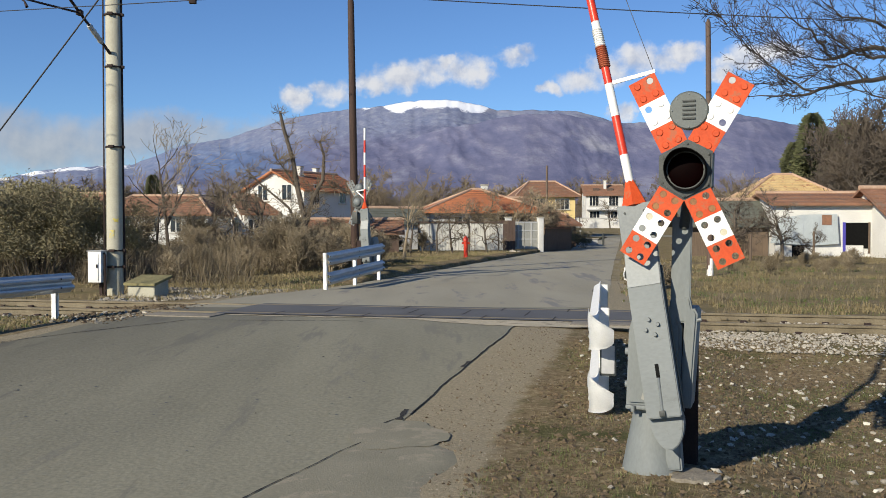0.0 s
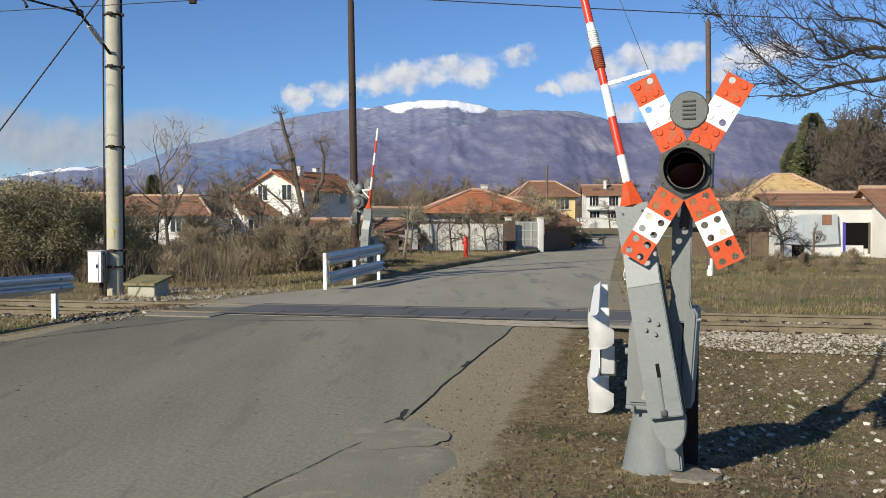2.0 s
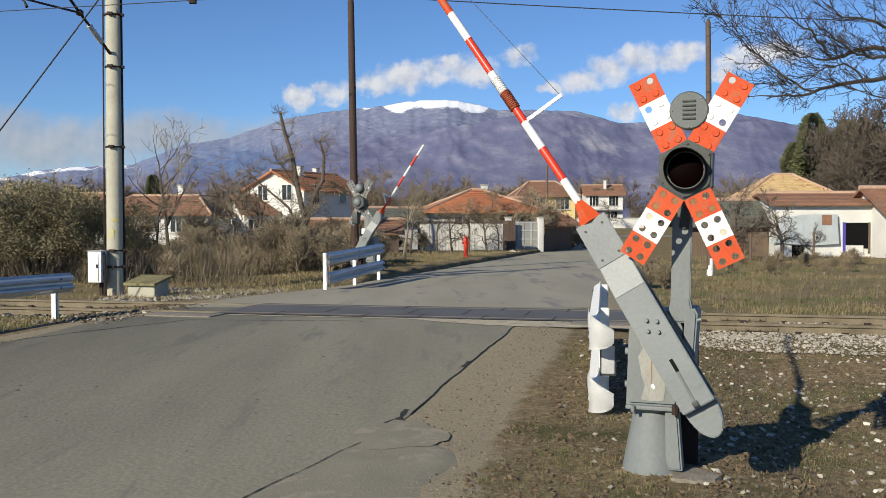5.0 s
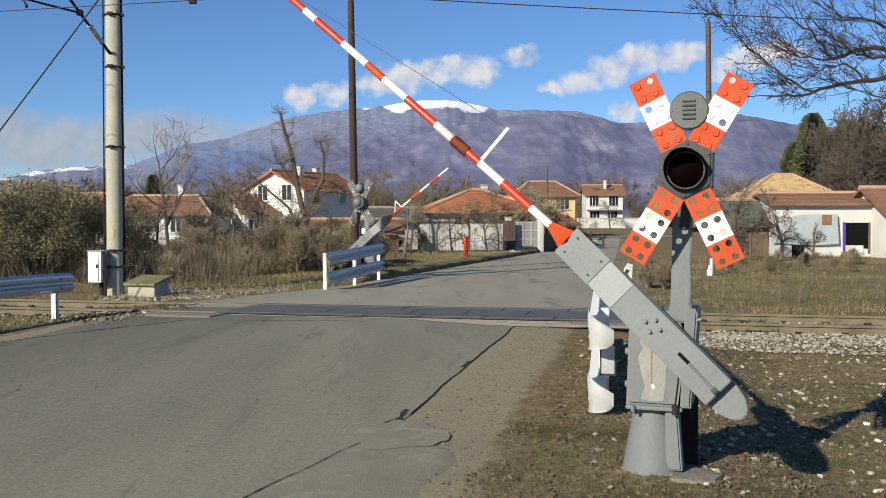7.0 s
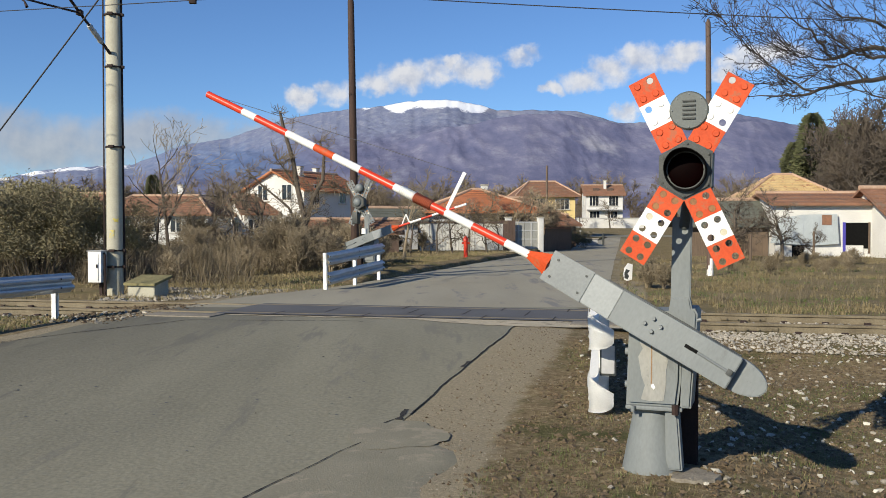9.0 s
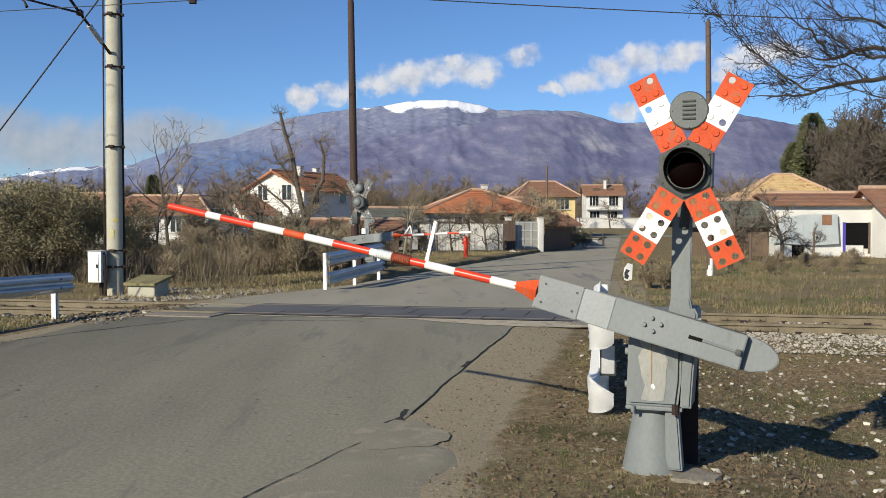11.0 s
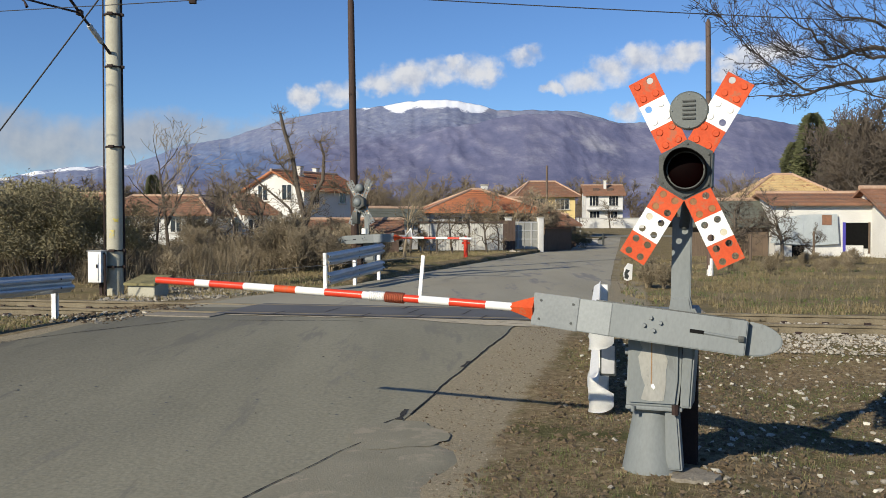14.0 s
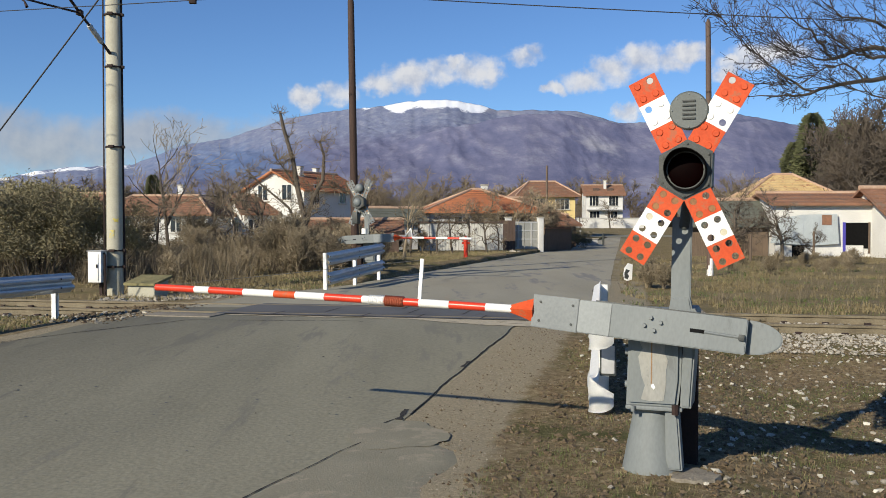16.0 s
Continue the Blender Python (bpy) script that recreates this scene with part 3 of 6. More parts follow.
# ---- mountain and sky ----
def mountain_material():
    """Purple woods below, grey-blue moor above, both tinted with distance haze; pale rock and snow where the mesh says
    so.
    """
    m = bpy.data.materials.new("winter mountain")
    m.use_nodes = True
    n, l = m.node_tree.nodes, m.node_tree.links
    b = n["Principled BSDF"]
    b.inputs["Roughness"].default_value, b.inputs["Specular IOR Level"].default_value = 1.0, 0.0
    co = n.new("ShaderNodeTexCoord")
    lie = n.new("ShaderNodeMapping")
    lie.inputs["Scale"].default_value = (1.0, 0.3, 1.1)
    l.new(co.outputs["Object"], lie.inputs["Vector"])

    def nz(scale, detail, rough):
        k = n.new("ShaderNodeTexNoise")
        k.inputs["Scale"].default_value, k.inputs["Detail"].default_value, k.inputs["Roughness"].default_value = scale, detail, rough
        l.new(lie.outputs["Vector"], k.inputs["Vector"])
        return k.outputs["Fac"]

    def ramp(fac, *stops):
        r = n.new("ShaderNodeValToRGB")
        e = r.color_ramp.elements
        while len(e) < len(stops):
            e.new(0.5)
        for k, (p, c) in zip(e, stops):
            k.position, k.color = p, (*c, 1)
        l.new(fac, r.inputs["Fac"])
        return r.outputs["Color"]

    def cover(name, noise_fac, spread, edge):
        """Where an attribute, roughened by noise, passes one half."""
        at = n.new("ShaderNodeAttribute")
        at.attribute_name = name
        k = n.new("ShaderNodeMath")
        k.operation = "MULTIPLY_ADD"
        k.inputs[1].default_value = spread
        l.new(noise_fac, k.inputs[0])
        l.new(at.outputs["Fac"], k.inputs[2])
        r = n.new("ShaderNodeMapRange")
        r.interpolation_type = "SMOOTHSTEP"
        mid = 0.5 + spread * 0.5
        r.inputs["From Min"].default_value, r.inputs["From Max"].default_value = mid - edge, mid + edge
        l.new(k.outputs[0], r.inputs["Value"])
        return r.outputs["Result"]

    def mix(f, a, c):
        k = n.new("ShaderNodeMix")
        k.data_type = "RGBA"
        l.new(f, k.inputs["Factor"])
        l.new(a, k.inputs["A"])
        if isinstance(c, tuple):
            k.inputs["B"].default_value = (*c, 1)
        else:
            l.new(c, k.inputs["B"])
        return k.outputs["Result"]

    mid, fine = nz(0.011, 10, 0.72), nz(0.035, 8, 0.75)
    # woods and moor carry the blue of distant air in their colours
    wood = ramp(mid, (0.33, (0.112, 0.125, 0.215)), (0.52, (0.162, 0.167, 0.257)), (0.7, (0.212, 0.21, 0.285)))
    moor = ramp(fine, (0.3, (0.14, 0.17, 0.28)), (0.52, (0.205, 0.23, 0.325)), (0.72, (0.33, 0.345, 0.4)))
    # bluer tone painted in for shaded gullies and the hazier left end
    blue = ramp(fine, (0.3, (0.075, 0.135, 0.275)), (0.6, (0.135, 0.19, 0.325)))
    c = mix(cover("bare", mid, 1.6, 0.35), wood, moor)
    c = mix(cover("shade_haze", mid, 1.8, 0.45), c, blue)
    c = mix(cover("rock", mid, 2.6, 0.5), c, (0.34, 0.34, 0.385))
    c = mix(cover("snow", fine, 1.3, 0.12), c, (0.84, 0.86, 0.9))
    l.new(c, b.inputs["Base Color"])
    bp = n.new("ShaderNodeBump")
    bp.inputs["Strength"].default_value, bp.inputs["Distance"].default_value = 0.5, 12.0
    l.new(mid, bp.inputs["Height"])
    l.new(bp.outputs["Normal"], b.inputs["Normal"])
    return m


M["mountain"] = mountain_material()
# rise of the skyline over the horizon, as slopes at bearings (side / forward)
RIDGE = [(-0.9, 0.05), (-0.6, 0.055), (-0.475, 0.05), (-0.41, 0.062), (-0.335, 0.064), (-0.3, 0.077), (-0.275, 0.0865), (-0.23, 0.0925), (-0.172, 0.112), (-0.136, 0.119), (-0.1, 0.1242), (-0.063, 0.1273),
         (-0.039, 0.1327), (-0.002, 0.134), (0.04, 0.129), (0.058, 0.1218), (0.095, 0.123), (0.143, 0.1218), (0.161, 0.117), (0.19, 0.109), (0.25, 0.111), (0.31, 0.119), (0.335, 0.1155), (0.373, 0.1075), (0.42, 0.104), (0.5, 0.096), (0.9, 0.07)]
# the nearer shoulder that climbs from under the summit to the skyline
SHOULDER = [(-0.9, 0.0), (-0.12, 0.06), (-0.02, 0.098), (0.05, 0.114), (0.09, 0.1215), (0.13, 0.1205), (0.165, 0.114), (0.2, 0.104), (0.28, 0.108), (0.33, 0.112), (0.42, 0.098), (0.9, 0.06)]


def between(table, q):
    for (a, ha), (b, hb) in zip(table, table[1:]):
        if a <= q <= b:
            return ha + (hb - ha) * (q - a) / (b - a)
    return table[-1][1]


def bell(v):
    return math.exp(-v * v)


verts, marks = [], {"snow": [], "bare": [], "rock": [], "shade_haze": []}
NQ, NV = 760, 150
for j in range(NV + 1):
    v = j / NV
    for i in range(NQ + 1):
        q = -0.75 + 1.5 * i / NQ
        d = 1600 + 2500 * v
        rise = between(RIDGE, q) + 0.0017 * noise.noise((q * 40, 1, 0)) + 0.0008 * noise.noise((q * 150, 1, 4))
        ang = rise * (0.02 + 0.98 * v ** 0.85)
        crest = between(SHOULDER, q) + 0.0015 * noise.noise((q * 30, 6, 0))
        ang = max(ang, crest * bell((v - 0.62) / 0.2) if v > 0.62 else crest * (0.05 + 0.95 * (v / 0.62) ** 1.2))
        bend = q + 0.05 * noise.noise((q * 4, v * 1.6, 1)) + 0.1 * v
        big = noise.ridged_multi_fractal((bend * 10, v * 1.1, 2.0), 1.0, 2.1, 4, 1.0, 2.0) - 1.2
        small = noise.ridged_multi_fractal((bend * 34 + 2 * noise.noise((q * 12, v * 6, 5)), v * 9.0, 7.0), 0.9, 2.2, 5, 1.0, 2.0) - 1.1
        ang += (0.0036 * big + 0.0011 * small) * (min(1, 2.2 * v) * min(1, 5 * (1 - v))) ** 0.8
        ang = min(ang, rise - 0.0006 * (1 - v))
        verts.append((q * d, d + 22 * noise.noise((q * 9, v * 4, 2)), ang * d))
        line = 0.925 + 0.04 * noise.noise((q * 55, 3, 0)) + 0.14 * smooth_step(0.04, 0.055, q) + 0.085 * smooth_step(-0.052, -0.075, q)
        far_range = (0.55 + 0.5 * noise.noise((q * 60, v * 9, 3))) * smooth_step(0.12, 0.08, abs(q + 0.43)) * smooth_step(0.86, 0.97, v)
        marks["snow"].append(max(smooth_step(line - 0.07, line + 0.07, v) * smooth_step(0.16, 0.1, abs(q)), far_range))
        marks["bare"].append(smooth_step(0.5, 0.92, v) * (0.35 + 0.65 * smooth_step(0.3, 0.0, q)))
        marks["rock"].append(0.62 * bell((q - 0.168 + (ang - 0.084) * 1.3) / 0.016) * bell((ang - 0.084) / 0.014) + 0.35 * smooth_step(0.86, 0.99, v) * smooth_step(0.2, 0.1, abs(q - 0.1)))
        # where the painted shade and haze lie
        marks["shade_haze"].append(0.75 * bell((q + 0.21) / 0.075) * bell((ang - 0.065) / 0.022) + 0.3 * smooth_step(-0.15, -0.35, q))
w = NQ + 1
verts += [(x * 1.1, 4500, 0) for x, _, _ in verts[-w:]]
faces = [(j * w + i, j * w + i + 1, (j + 1) * w + i + 1, (j + 1) * w + i) for j in range(NV + 1) for i in range(NQ)]
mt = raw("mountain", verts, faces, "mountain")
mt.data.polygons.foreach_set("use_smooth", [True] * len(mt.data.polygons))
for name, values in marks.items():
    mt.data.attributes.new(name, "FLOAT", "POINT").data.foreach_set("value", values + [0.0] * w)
tagged(mt, "haze-tinted purple-grey wooded mountain with a snow-capped summit", "mountain", kind="structure")


def cloud_material(name, seed, puffs, scale, gain, tone=1.0, shade=(0.6, 0.64, 0.74)):
    """Soft white vapour: puffs (x, z, rx, rz) broken up by noise; thin where the sum is low."""
    m = bpy.data.materials.new(name)
    m.use_nodes = True
    n, l = m.node_tree.nodes, m.node_tree.links
    n.remove(n["Principled BSDF"])
    co = n.new("ShaderNodeTexCoord")
    sep = n.new("ShaderNodeSeparateXYZ")
    swirl, shift = n.new("ShaderNodeTexNoise"), n.new("ShaderNodeVectorMath")
    swirl.inputs["Scale"].default_value, swirl.inputs["Detail"].default_value, swirl.inputs["Roughness"].default_value = 0.011, 6, 0.6
    shift.operation = "MULTIPLY_ADD"
    shift.inputs[1].default_value = (210, 0, 130)
    l.new(co.outputs["Object"], swirl.inputs["Vector"])
    l.new(swirl.outputs["Color"], shift.inputs[0])
    l.new(co.outputs["Object"], shift.inputs[2])
    l.new(shift.outputs["Vector"], sep.inputs[0])

    def op(kind, a, b=None):
        k = n.new("ShaderNodeMath")
        k.operation = kind
        for i, v in enumerate((a, b)):
            if v is None:
                continue
            if isinstance(v, (int, float)):
                k.inputs[i].default_value = v
            else:
                l.new(v, k.inputs[i])
        return k.outputs[0]

    def vapour(shift):
        mv = n.new("ShaderNodeMapping")
        mv.inputs["Location"].default_value = shift
        l.new(co.outputs["Object"], mv.inputs["Vector"])
        k = n.new("ShaderNodeTexNoise")
        k.noise_dimensions = "4D"
        k.inputs["W"].default_value = seed
        k.inputs["Scale"].default_value, k.inputs["Detail"].default_value, k.inputs["Roughness"].default_value = scale, 9, 0.55
        l.new(mv.outputs["Vector"], k.inputs["Vector"])
        return k.outputs["Fac"]

    body, towards_sun = vapour((0, 0, 0)), vapour((-24, 0, 34))
    total = None
    for x, z, rx, rz in puffs:
        rx, rz = rx * 1.15, rz * 1.15
        dx, dz = op("DIVIDE", op("SUBTRACT", sep.outputs["X"], x + 105), rx), op("DIVIDE", op("SUBTRACT", sep.outputs["Z"], z + 65), rz)
        g = op("SUBTRACT", 1.0, op("ADD", op("MULTIPLY", dx, dx), op("MULTIPLY", dz, dz)))
        total = op("MAXIMUM", g, -1.5) if total is None else op("MAXIMUM", total, g)
    dens = op("ADD", total, op("MULTIPLY", op("SUBTRACT", body, 0.5), 3.4))
    a = n.new("ShaderNodeMapRange")
    a.interpolation_type = "SMOOTHSTEP"
    a.inputs["From Min"].default_value, a.inputs["From Max"].default_value, a.inputs["To Max"].default_value = -0.55, 1.2, gain
    l.new(dens, a.inputs["Value"])
    # sunlit and shaded sides are painted into the cloud's own glow
    r = n.new("ShaderNodeValToRGB")
    r.color_ramp.elements[0].position, r.color_ramp.elements[1].position = 0.4, 0.6
    r.color_ramp.elements[0].color, r.color_ramp.elements[1].color = (*[c * tone for c in shade], 1), (0.92 * tone, 0.92 * tone, 0.93 * tone, 1)
    l.new(op("ADD", op("SUBTRACT", body, towards_sun), 0.53), r.inputs["Fac"])
    em, tr, mx = n.new("ShaderNodeEmission"), n.new("ShaderNodeBsdfTransparent"), n.new("ShaderNodeMixShader")
    l.new(r.outputs["Color"], em.inputs["Color"])
    l.new(a.outputs["Result"], mx.inputs["Fac"])
    l.new(tr.outputs[0], mx.inputs[1])
    l.new(em.outputs[0], mx.inputs[2])
    l.new(mx.outputs[0], n["Material Output"].inputs["Surface"])
    return m


def cloud(name, d, x0, x1, z0, z1, seed, puffs, scale, gain, label, tone=1.0):
    bm = bmesh.new()
    bm.faces.new([bm.verts.new(p) for p in ((x0, 0, z0), (x1, 0, z0), (x1, 0, z1), (x0, 0, z1))])
    ob = part(name, bm, cloud_material(name, seed, puffs, scale, gain, tone))
    ob.location = (0, d, 0)
    ob.visible_shadow = False
    return tagged(ob, label, "cloud", kind="structure")


CLOUD_A = cloud("cloud", 4700, -1100, 700, 380, 1150, 3.1, [(-745, 640, 70, 50), (-575, 668, 100, 52), (-345, 706, 95, 48), (-205, 745, 120, 66), (-50, 775, 115, 62), (20, 815, 60, 40), (140, 775, 105, 66), (372, 855, 80, 50)], 0.0062, 0.92, "white broken cumulus cloud over the mountain ridge", 0.67)
CLOUD_B = cloud("cloud", 4720, 350, 2300, 380, 1150, 8.4, [(540, 690, 60, 28), (690, 725, 110, 50), (840, 785, 110, 66), (990, 840, 105, 70), (1120, 820, 90, 50), (1230, 870, 110, 50), (895, 565, 60, 45), (1640, 870, 190, 52), (1490, 815, 120, 36), (1400, 760, 60, 40)], 0.0055, 0.92, "white drifting cumulus cloud over the ridge", 0.68)
CLOUD_C = cloud("cloud", 4800, -3000, -500, 200, 900, 5.7, [(-2100, 420, 800, 150), (-1500, 450, 700, 110), (-1050, 455, 250, 60)], 0.0022, 0.75, "low grey-white bank of cloud beyond the mountain", 0.43)


# ---- barrier gates ----
STRIPES = [(0.894, 1.090, "white"), (1.090, 1.347, "red"), (1.347, 1.565, "white"), (1.565, 1.677, "red"), (1.677, 1.819, "rust_sleeve"), (1.819, 1.989, "white"), (1.989, 2.281, "red"), (2.281, 2.514, "white"), (2.514, 2.688, "orange"), (2.688, 2.945, "white"), (2.945, 3.238, "red"), (3.238, 3.366, "white"), (3.366, 3.715, "red")]

FAR_STRIPES = [(0.93 + 0.464 * k, 0.93 + 0.464 * (k + 1), ("red", "white")[k % 2]) for k in range(6)]


def sag(s):
    """How far the pole hangs under the line of its arm, s metres from the pivot."""
    u = max(0, s - 0.74)
    return u * math.tan(radians(3.24)) + 0.002 * u * u


def wedge(pts, z0, z1, bevel):
    """The outline pts in the xy plane, made tall from z0 to z1."""
    bm = bmesh.new()
    lo, hi = [bm.verts.new((x, y, z0)) for x, y in pts], [bm.verts.new((x, y, z1)) for x, y in pts]
    bm.faces.new(lo)
    bm.faces.new(hi[::-1])
    for k in range(len(pts)):
        n = (k + 1) % len(pts)
        bm.faces.new((lo[k], hi[k], hi[n], lo[n]))
    bmesh.ops.recalc_face_normals(bm, faces=bm.faces[:])
    bmesh.ops.bevel(bm, geom=bm.edges[:], offset=bevel, segments=2, affect="EDGES")
    return bm


def cross_arm(parent, cx, cy, cz, angle, studs, seed, hues):
    """One striped arm of the warning cross, from the lamp outwards; angle from upright to the right."""
    rnd = random.Random(seed)
    m = Matrix.Translation((cx, cy, cz)) @ Matrix.Rotation(radians(angle), 4, "Y")
    r0, r1, w = 0.155, 0.615, 0.085
    cuts = [r0, r0 + 0.15, r0 + 0.31, r1]
    arm = None
    for k in range(3):
        a, b = cuts[k], cuts[k + 1]
        mid = (a + b) / 2
        spots = [(sx * 0.04, mid + sz * 0.042) for sx in (-1, 1) for sz in (-1, 1)]
        holes = [(x, z, 0.021) for i, (x, z) in enumerate(spots) if not studs or (k == 2 and i == 3 - seed % 2 * 2) or (k == 1 and i == 1 + seed % 2)]
        rim = [(-w, a), (w, a), (w, b), (-w, b)]
        bm = prism(rim, -0.004 - 0.001 * (k == 1), 0.004, 0, m=m, holes=holes) if holes else prism(rim, -0.004, 0.004, 0, m=m)
        ob = part("cross_arm" if arm is None else ("white_band" if k == 1 else "red_band"), bm, hues[k == 1], parent if arm is None else arm)
        if arm is None:
            arm = ob
        for i, (x, z) in enumerate(spots):
            if (x, z, 0.021) in holes:
                glass = "plaster_grey" if studs and k == 2 else "cream" if (not studs and k == 1 and i == 1 + seed % 2) else "amber" if not studs and k == 0 and i != seed % 2 else ""
                if glass:
                    part("reflector", tube([m @ Vector((x, y, z)) for y in (0.004, -0.001)], [0.0215, 0.02], 14), glass, arm)
                continue
            c = [m @ Vector((x, y, z)) for y in (-0.003, -0.011)]
            part("stud", tube(c, [0.022, 0.018], 14), hues[k == 1], arm)
    return arm


def barrier_gate(m, label, front, strut, hues=("orange", "white"), cross=(0.23, -0.36), span=1.0, studded=True):
    """front: -1 when the arm hangs on the lamp's side of the machine, 1 when it hangs behind."""
    g = base("barrier_gate", m, label, "barrier gate", "barrier gates of the crossing")
    part("pedestal", tube([(0, 0, -0.05), (0, 0, 0.0), (0, 0, 0.38), (0, 0, 0.4)], [0.2, 0.195, 0.124, 0.12], 40), "grey_paint", g, smooth=False)
    part("collar", tube([(0, 0, 0.385), (0, 0, 0.395), (0, 0, 0.43), (0, 0, 0.44)], [0.14, 0.155, 0.155, 0.145], 40), "grey_paint", g)
    part("base_flange", box((-0.15, -0.19, 0.405), (0.2, 0.15, 0.432), 0.008), "grey_paint", g)
    part("flange_bolt", tube([(0.16, -0.2, 0.39), (0.16, -0.2, 0.45)], [0.022, 0.022], 8), "rust", g)
    part("flange_bolt", tube([(-0.1, -0.2, 0.395), (-0.1, -0.2, 0.43)], [0.014, 0.014], 8), "grey_paint_dark", g)
    part("cable_cover", prism([(0.1, 0.03), (0.2, 0.03), (0.17, 0.42), (0.09, 0.42)], -0.16, -0.02, 0.012), "grey_paint", g)
    body = part("machine_body", prism([(-0.15, 0.43), (0.17, 0.43), (0.19, 0.6), (0.195, 0.93), (0.15, 1.03), (-0.1, 1.03), (-0.135, 0.9)], -0.175, 0.17, 0.02), "grey_paint", g)
    flake = [(-0.055, 0.47), (0.0, 0.462), (0.085, 0.468), (0.098, 0.55), (0.1, 0.66), (0.112, 0.72), (0.09, 0.77), (0.095, 0.93), (0.06, 0.965), (-0.06, 0.965), (-0.062, 0.83), (-0.045, 0.79), (-0.072, 0.74), (-0.052, 0.62), (-0.03, 0.56)]
    part("bare_patch", prism(flake, -0.178, -0.17), "stain", body, "patch of stained bare primer with a rust run")
    part("rust_run", prism([(0.006, 0.57), (0.013, 0.565), (0.017, 0.96), (0.009, 0.96)], -0.18, -0.177), "rust_streak", body)
    part("paint_chip", prism([(0.008, 0.555), (0.025, 0.535), (0.034, 0.55), (0.024, 0.572), (0.012, 0.572)], -0.1815, -0.177), "white", body)
    for z in (0.55, 0.76):
        part("hinge_bolt", tube([(-0.165, -0.1, z), (-0.12, -0.1, z)], [0.022, 0.028], 10), "grey_paint", body)
    door = part("side_door", prism([(0.185, 0.43), (0.25, 0.43), (0.288, 1.02), (0.272, 1.05), (0.225, 1.05), (0.21, 1.02)], -0.18, 0.12, 0.012), "grey_paint", g)
    part("hook", tube([(0.285, -0.16, 0.98), (0.31, -0.16, 0.985)], [0.012, 0.012], 8), "grey_paint_dark", door)
    post = prism([(0.15, -0.02), (0.26, -0.02), (0.26, 0.94), (0.15, 0.94)], 0.27, 0.284)
    box((0.2, 0.19, -0.02), (0.21, 0.27, 0.94), 0, post)
    box((0.15, 0.176, -0.02), (0.26, 0.19, 0.94), 0, post)
    part("rusty_post", post, "rust", g, "dark rusty steel post")
    part("shaft", tube([(0.02, front * 0.17, 0.98), (0.02, front * 0.22, 0.98)], [0.06, 0.06], 20), "grey_paint_dark", g)
    # mast, lamp and warning cross
    mast = prism([(0.12, 0.98), (0.24, 0.98), (0.25, 1.62), (0.13, 1.62)], -0.15, -0.11, 0.006)
    part("mast", mast, "grey_paint", g)
    part("mast_foot", prism([(0.1, 0.96), (0.27, 0.96), (0.24, 1.12), (0.125, 1.12)], -0.17, -0.09, 0.01), "grey_paint", g)
    part("bracket", tube([(0.2, -0.13, 1.55), (0.22, -0.17, 1.72), (0.215, -0.24, 1.85)], [0.035, 0.03, 0.04], 12), "dark_iron", g)
    cx, cy, cz = *cross, 1.895
    hexa = [(0.01, 0.185), (0.155, 0.11), (0.15, -0.1), (-0.01, -0.18), (-0.16, -0.085), (-0.155, 0.09)]
    head = part("lamp_housing", prism([(cx + x, cz + z) for x, z in hexa], cy - 0.03, cy + 0.16, 0.012), "dark_iron", g, "dark weathered iron signal lamp housing")
    hood = bmesh.new()
    n = 36
    rings = []
    for rad, dep in ((0.114, -0.03), (0.126, -0.03), (0.124, None), (0.12, None)):
        ring = []
        for k in range(n):
            a = k * math.tau / n
            reach = 0.035 + 0.13 * max(0, math.sin(a) + 0.15) / 1.15
            y = cy + (-0.03 if dep is not None else -0.03 - reach)
            ring.append(hood.verts.new((cx + 0.0 + rad * math.cos(a), y, cz + rad * math.sin(a))))
        rings.append(ring)
    rings.append([hood.verts.new((cx + 0.112 * math.cos(k * math.tau / n), cy - 0.031, cz + 0.112 * math.sin(k * math.tau / n))) for k in range(n)])
    for r0, r1 in zip(rings[1:], rings[2:]):
        for k in range(n):
            hood.faces.new((r0[k], r0[(k + 1) % n], r1[(k + 1) % n], r1[k]))
    part("hood", hood, "black", head, "matt black lamp hood", smooth=True)
    lens = bmesh.new()
    bmesh.ops.create_uvsphere(lens, u_segments=24, v_segments=10, radius=0.113, matrix=Matrix.Translation((cx, cy - 0.022, cz)) @ Matrix.Diagonal((1, 0.2, 1, 1)))
    part("lens", lens, "lens", head, "unlit dark red lens", smooth=True)
    for x, z in hexa:
        part("rivet", tube([(cx + x * 0.85, cy - 0.028, cz + z * 0.85), (cx + x * 0.85, cy - 0.038, cz + z * 0.85)], [0.009, 0.007], 8), "dark_iron", head)
    disc = part("cover_disc", tube([(cx + 0.017, cy + 0.06, cz + 0.355), (cx + 0.017, cy - 0.02, cz + 0.355), (cx + 0.017, cy - 0.03, cz + 0.355)], [0.112, 0.114, 0.106], 40), "disc", g, "round dark grey bell cover with louvres")
    for nm, zz in (("lamp_back", cz), ("bell_back", cz + 0.355)):
        dome = bmesh.new()
        bmesh.ops.create_uvsphere(dome, u_segments=20, v_segments=10, radius=0.105, matrix=Matrix.Translation((cx + 0.01, cy + (0.16 if zz == cz else 0.06), zz)) @ Matrix.Diagonal((1, 0.7, 1, 1)))
        part(nm, dome, "grey_paint_dark", g, smooth=True)
    if not studded:
        part("white_band", tube([(cx - 0.06, -0.1, 1.1), (cx - 0.06, -0.1, 1.24)], [0.075, 0.07], 14), "white", g, "white-painted mast collar")
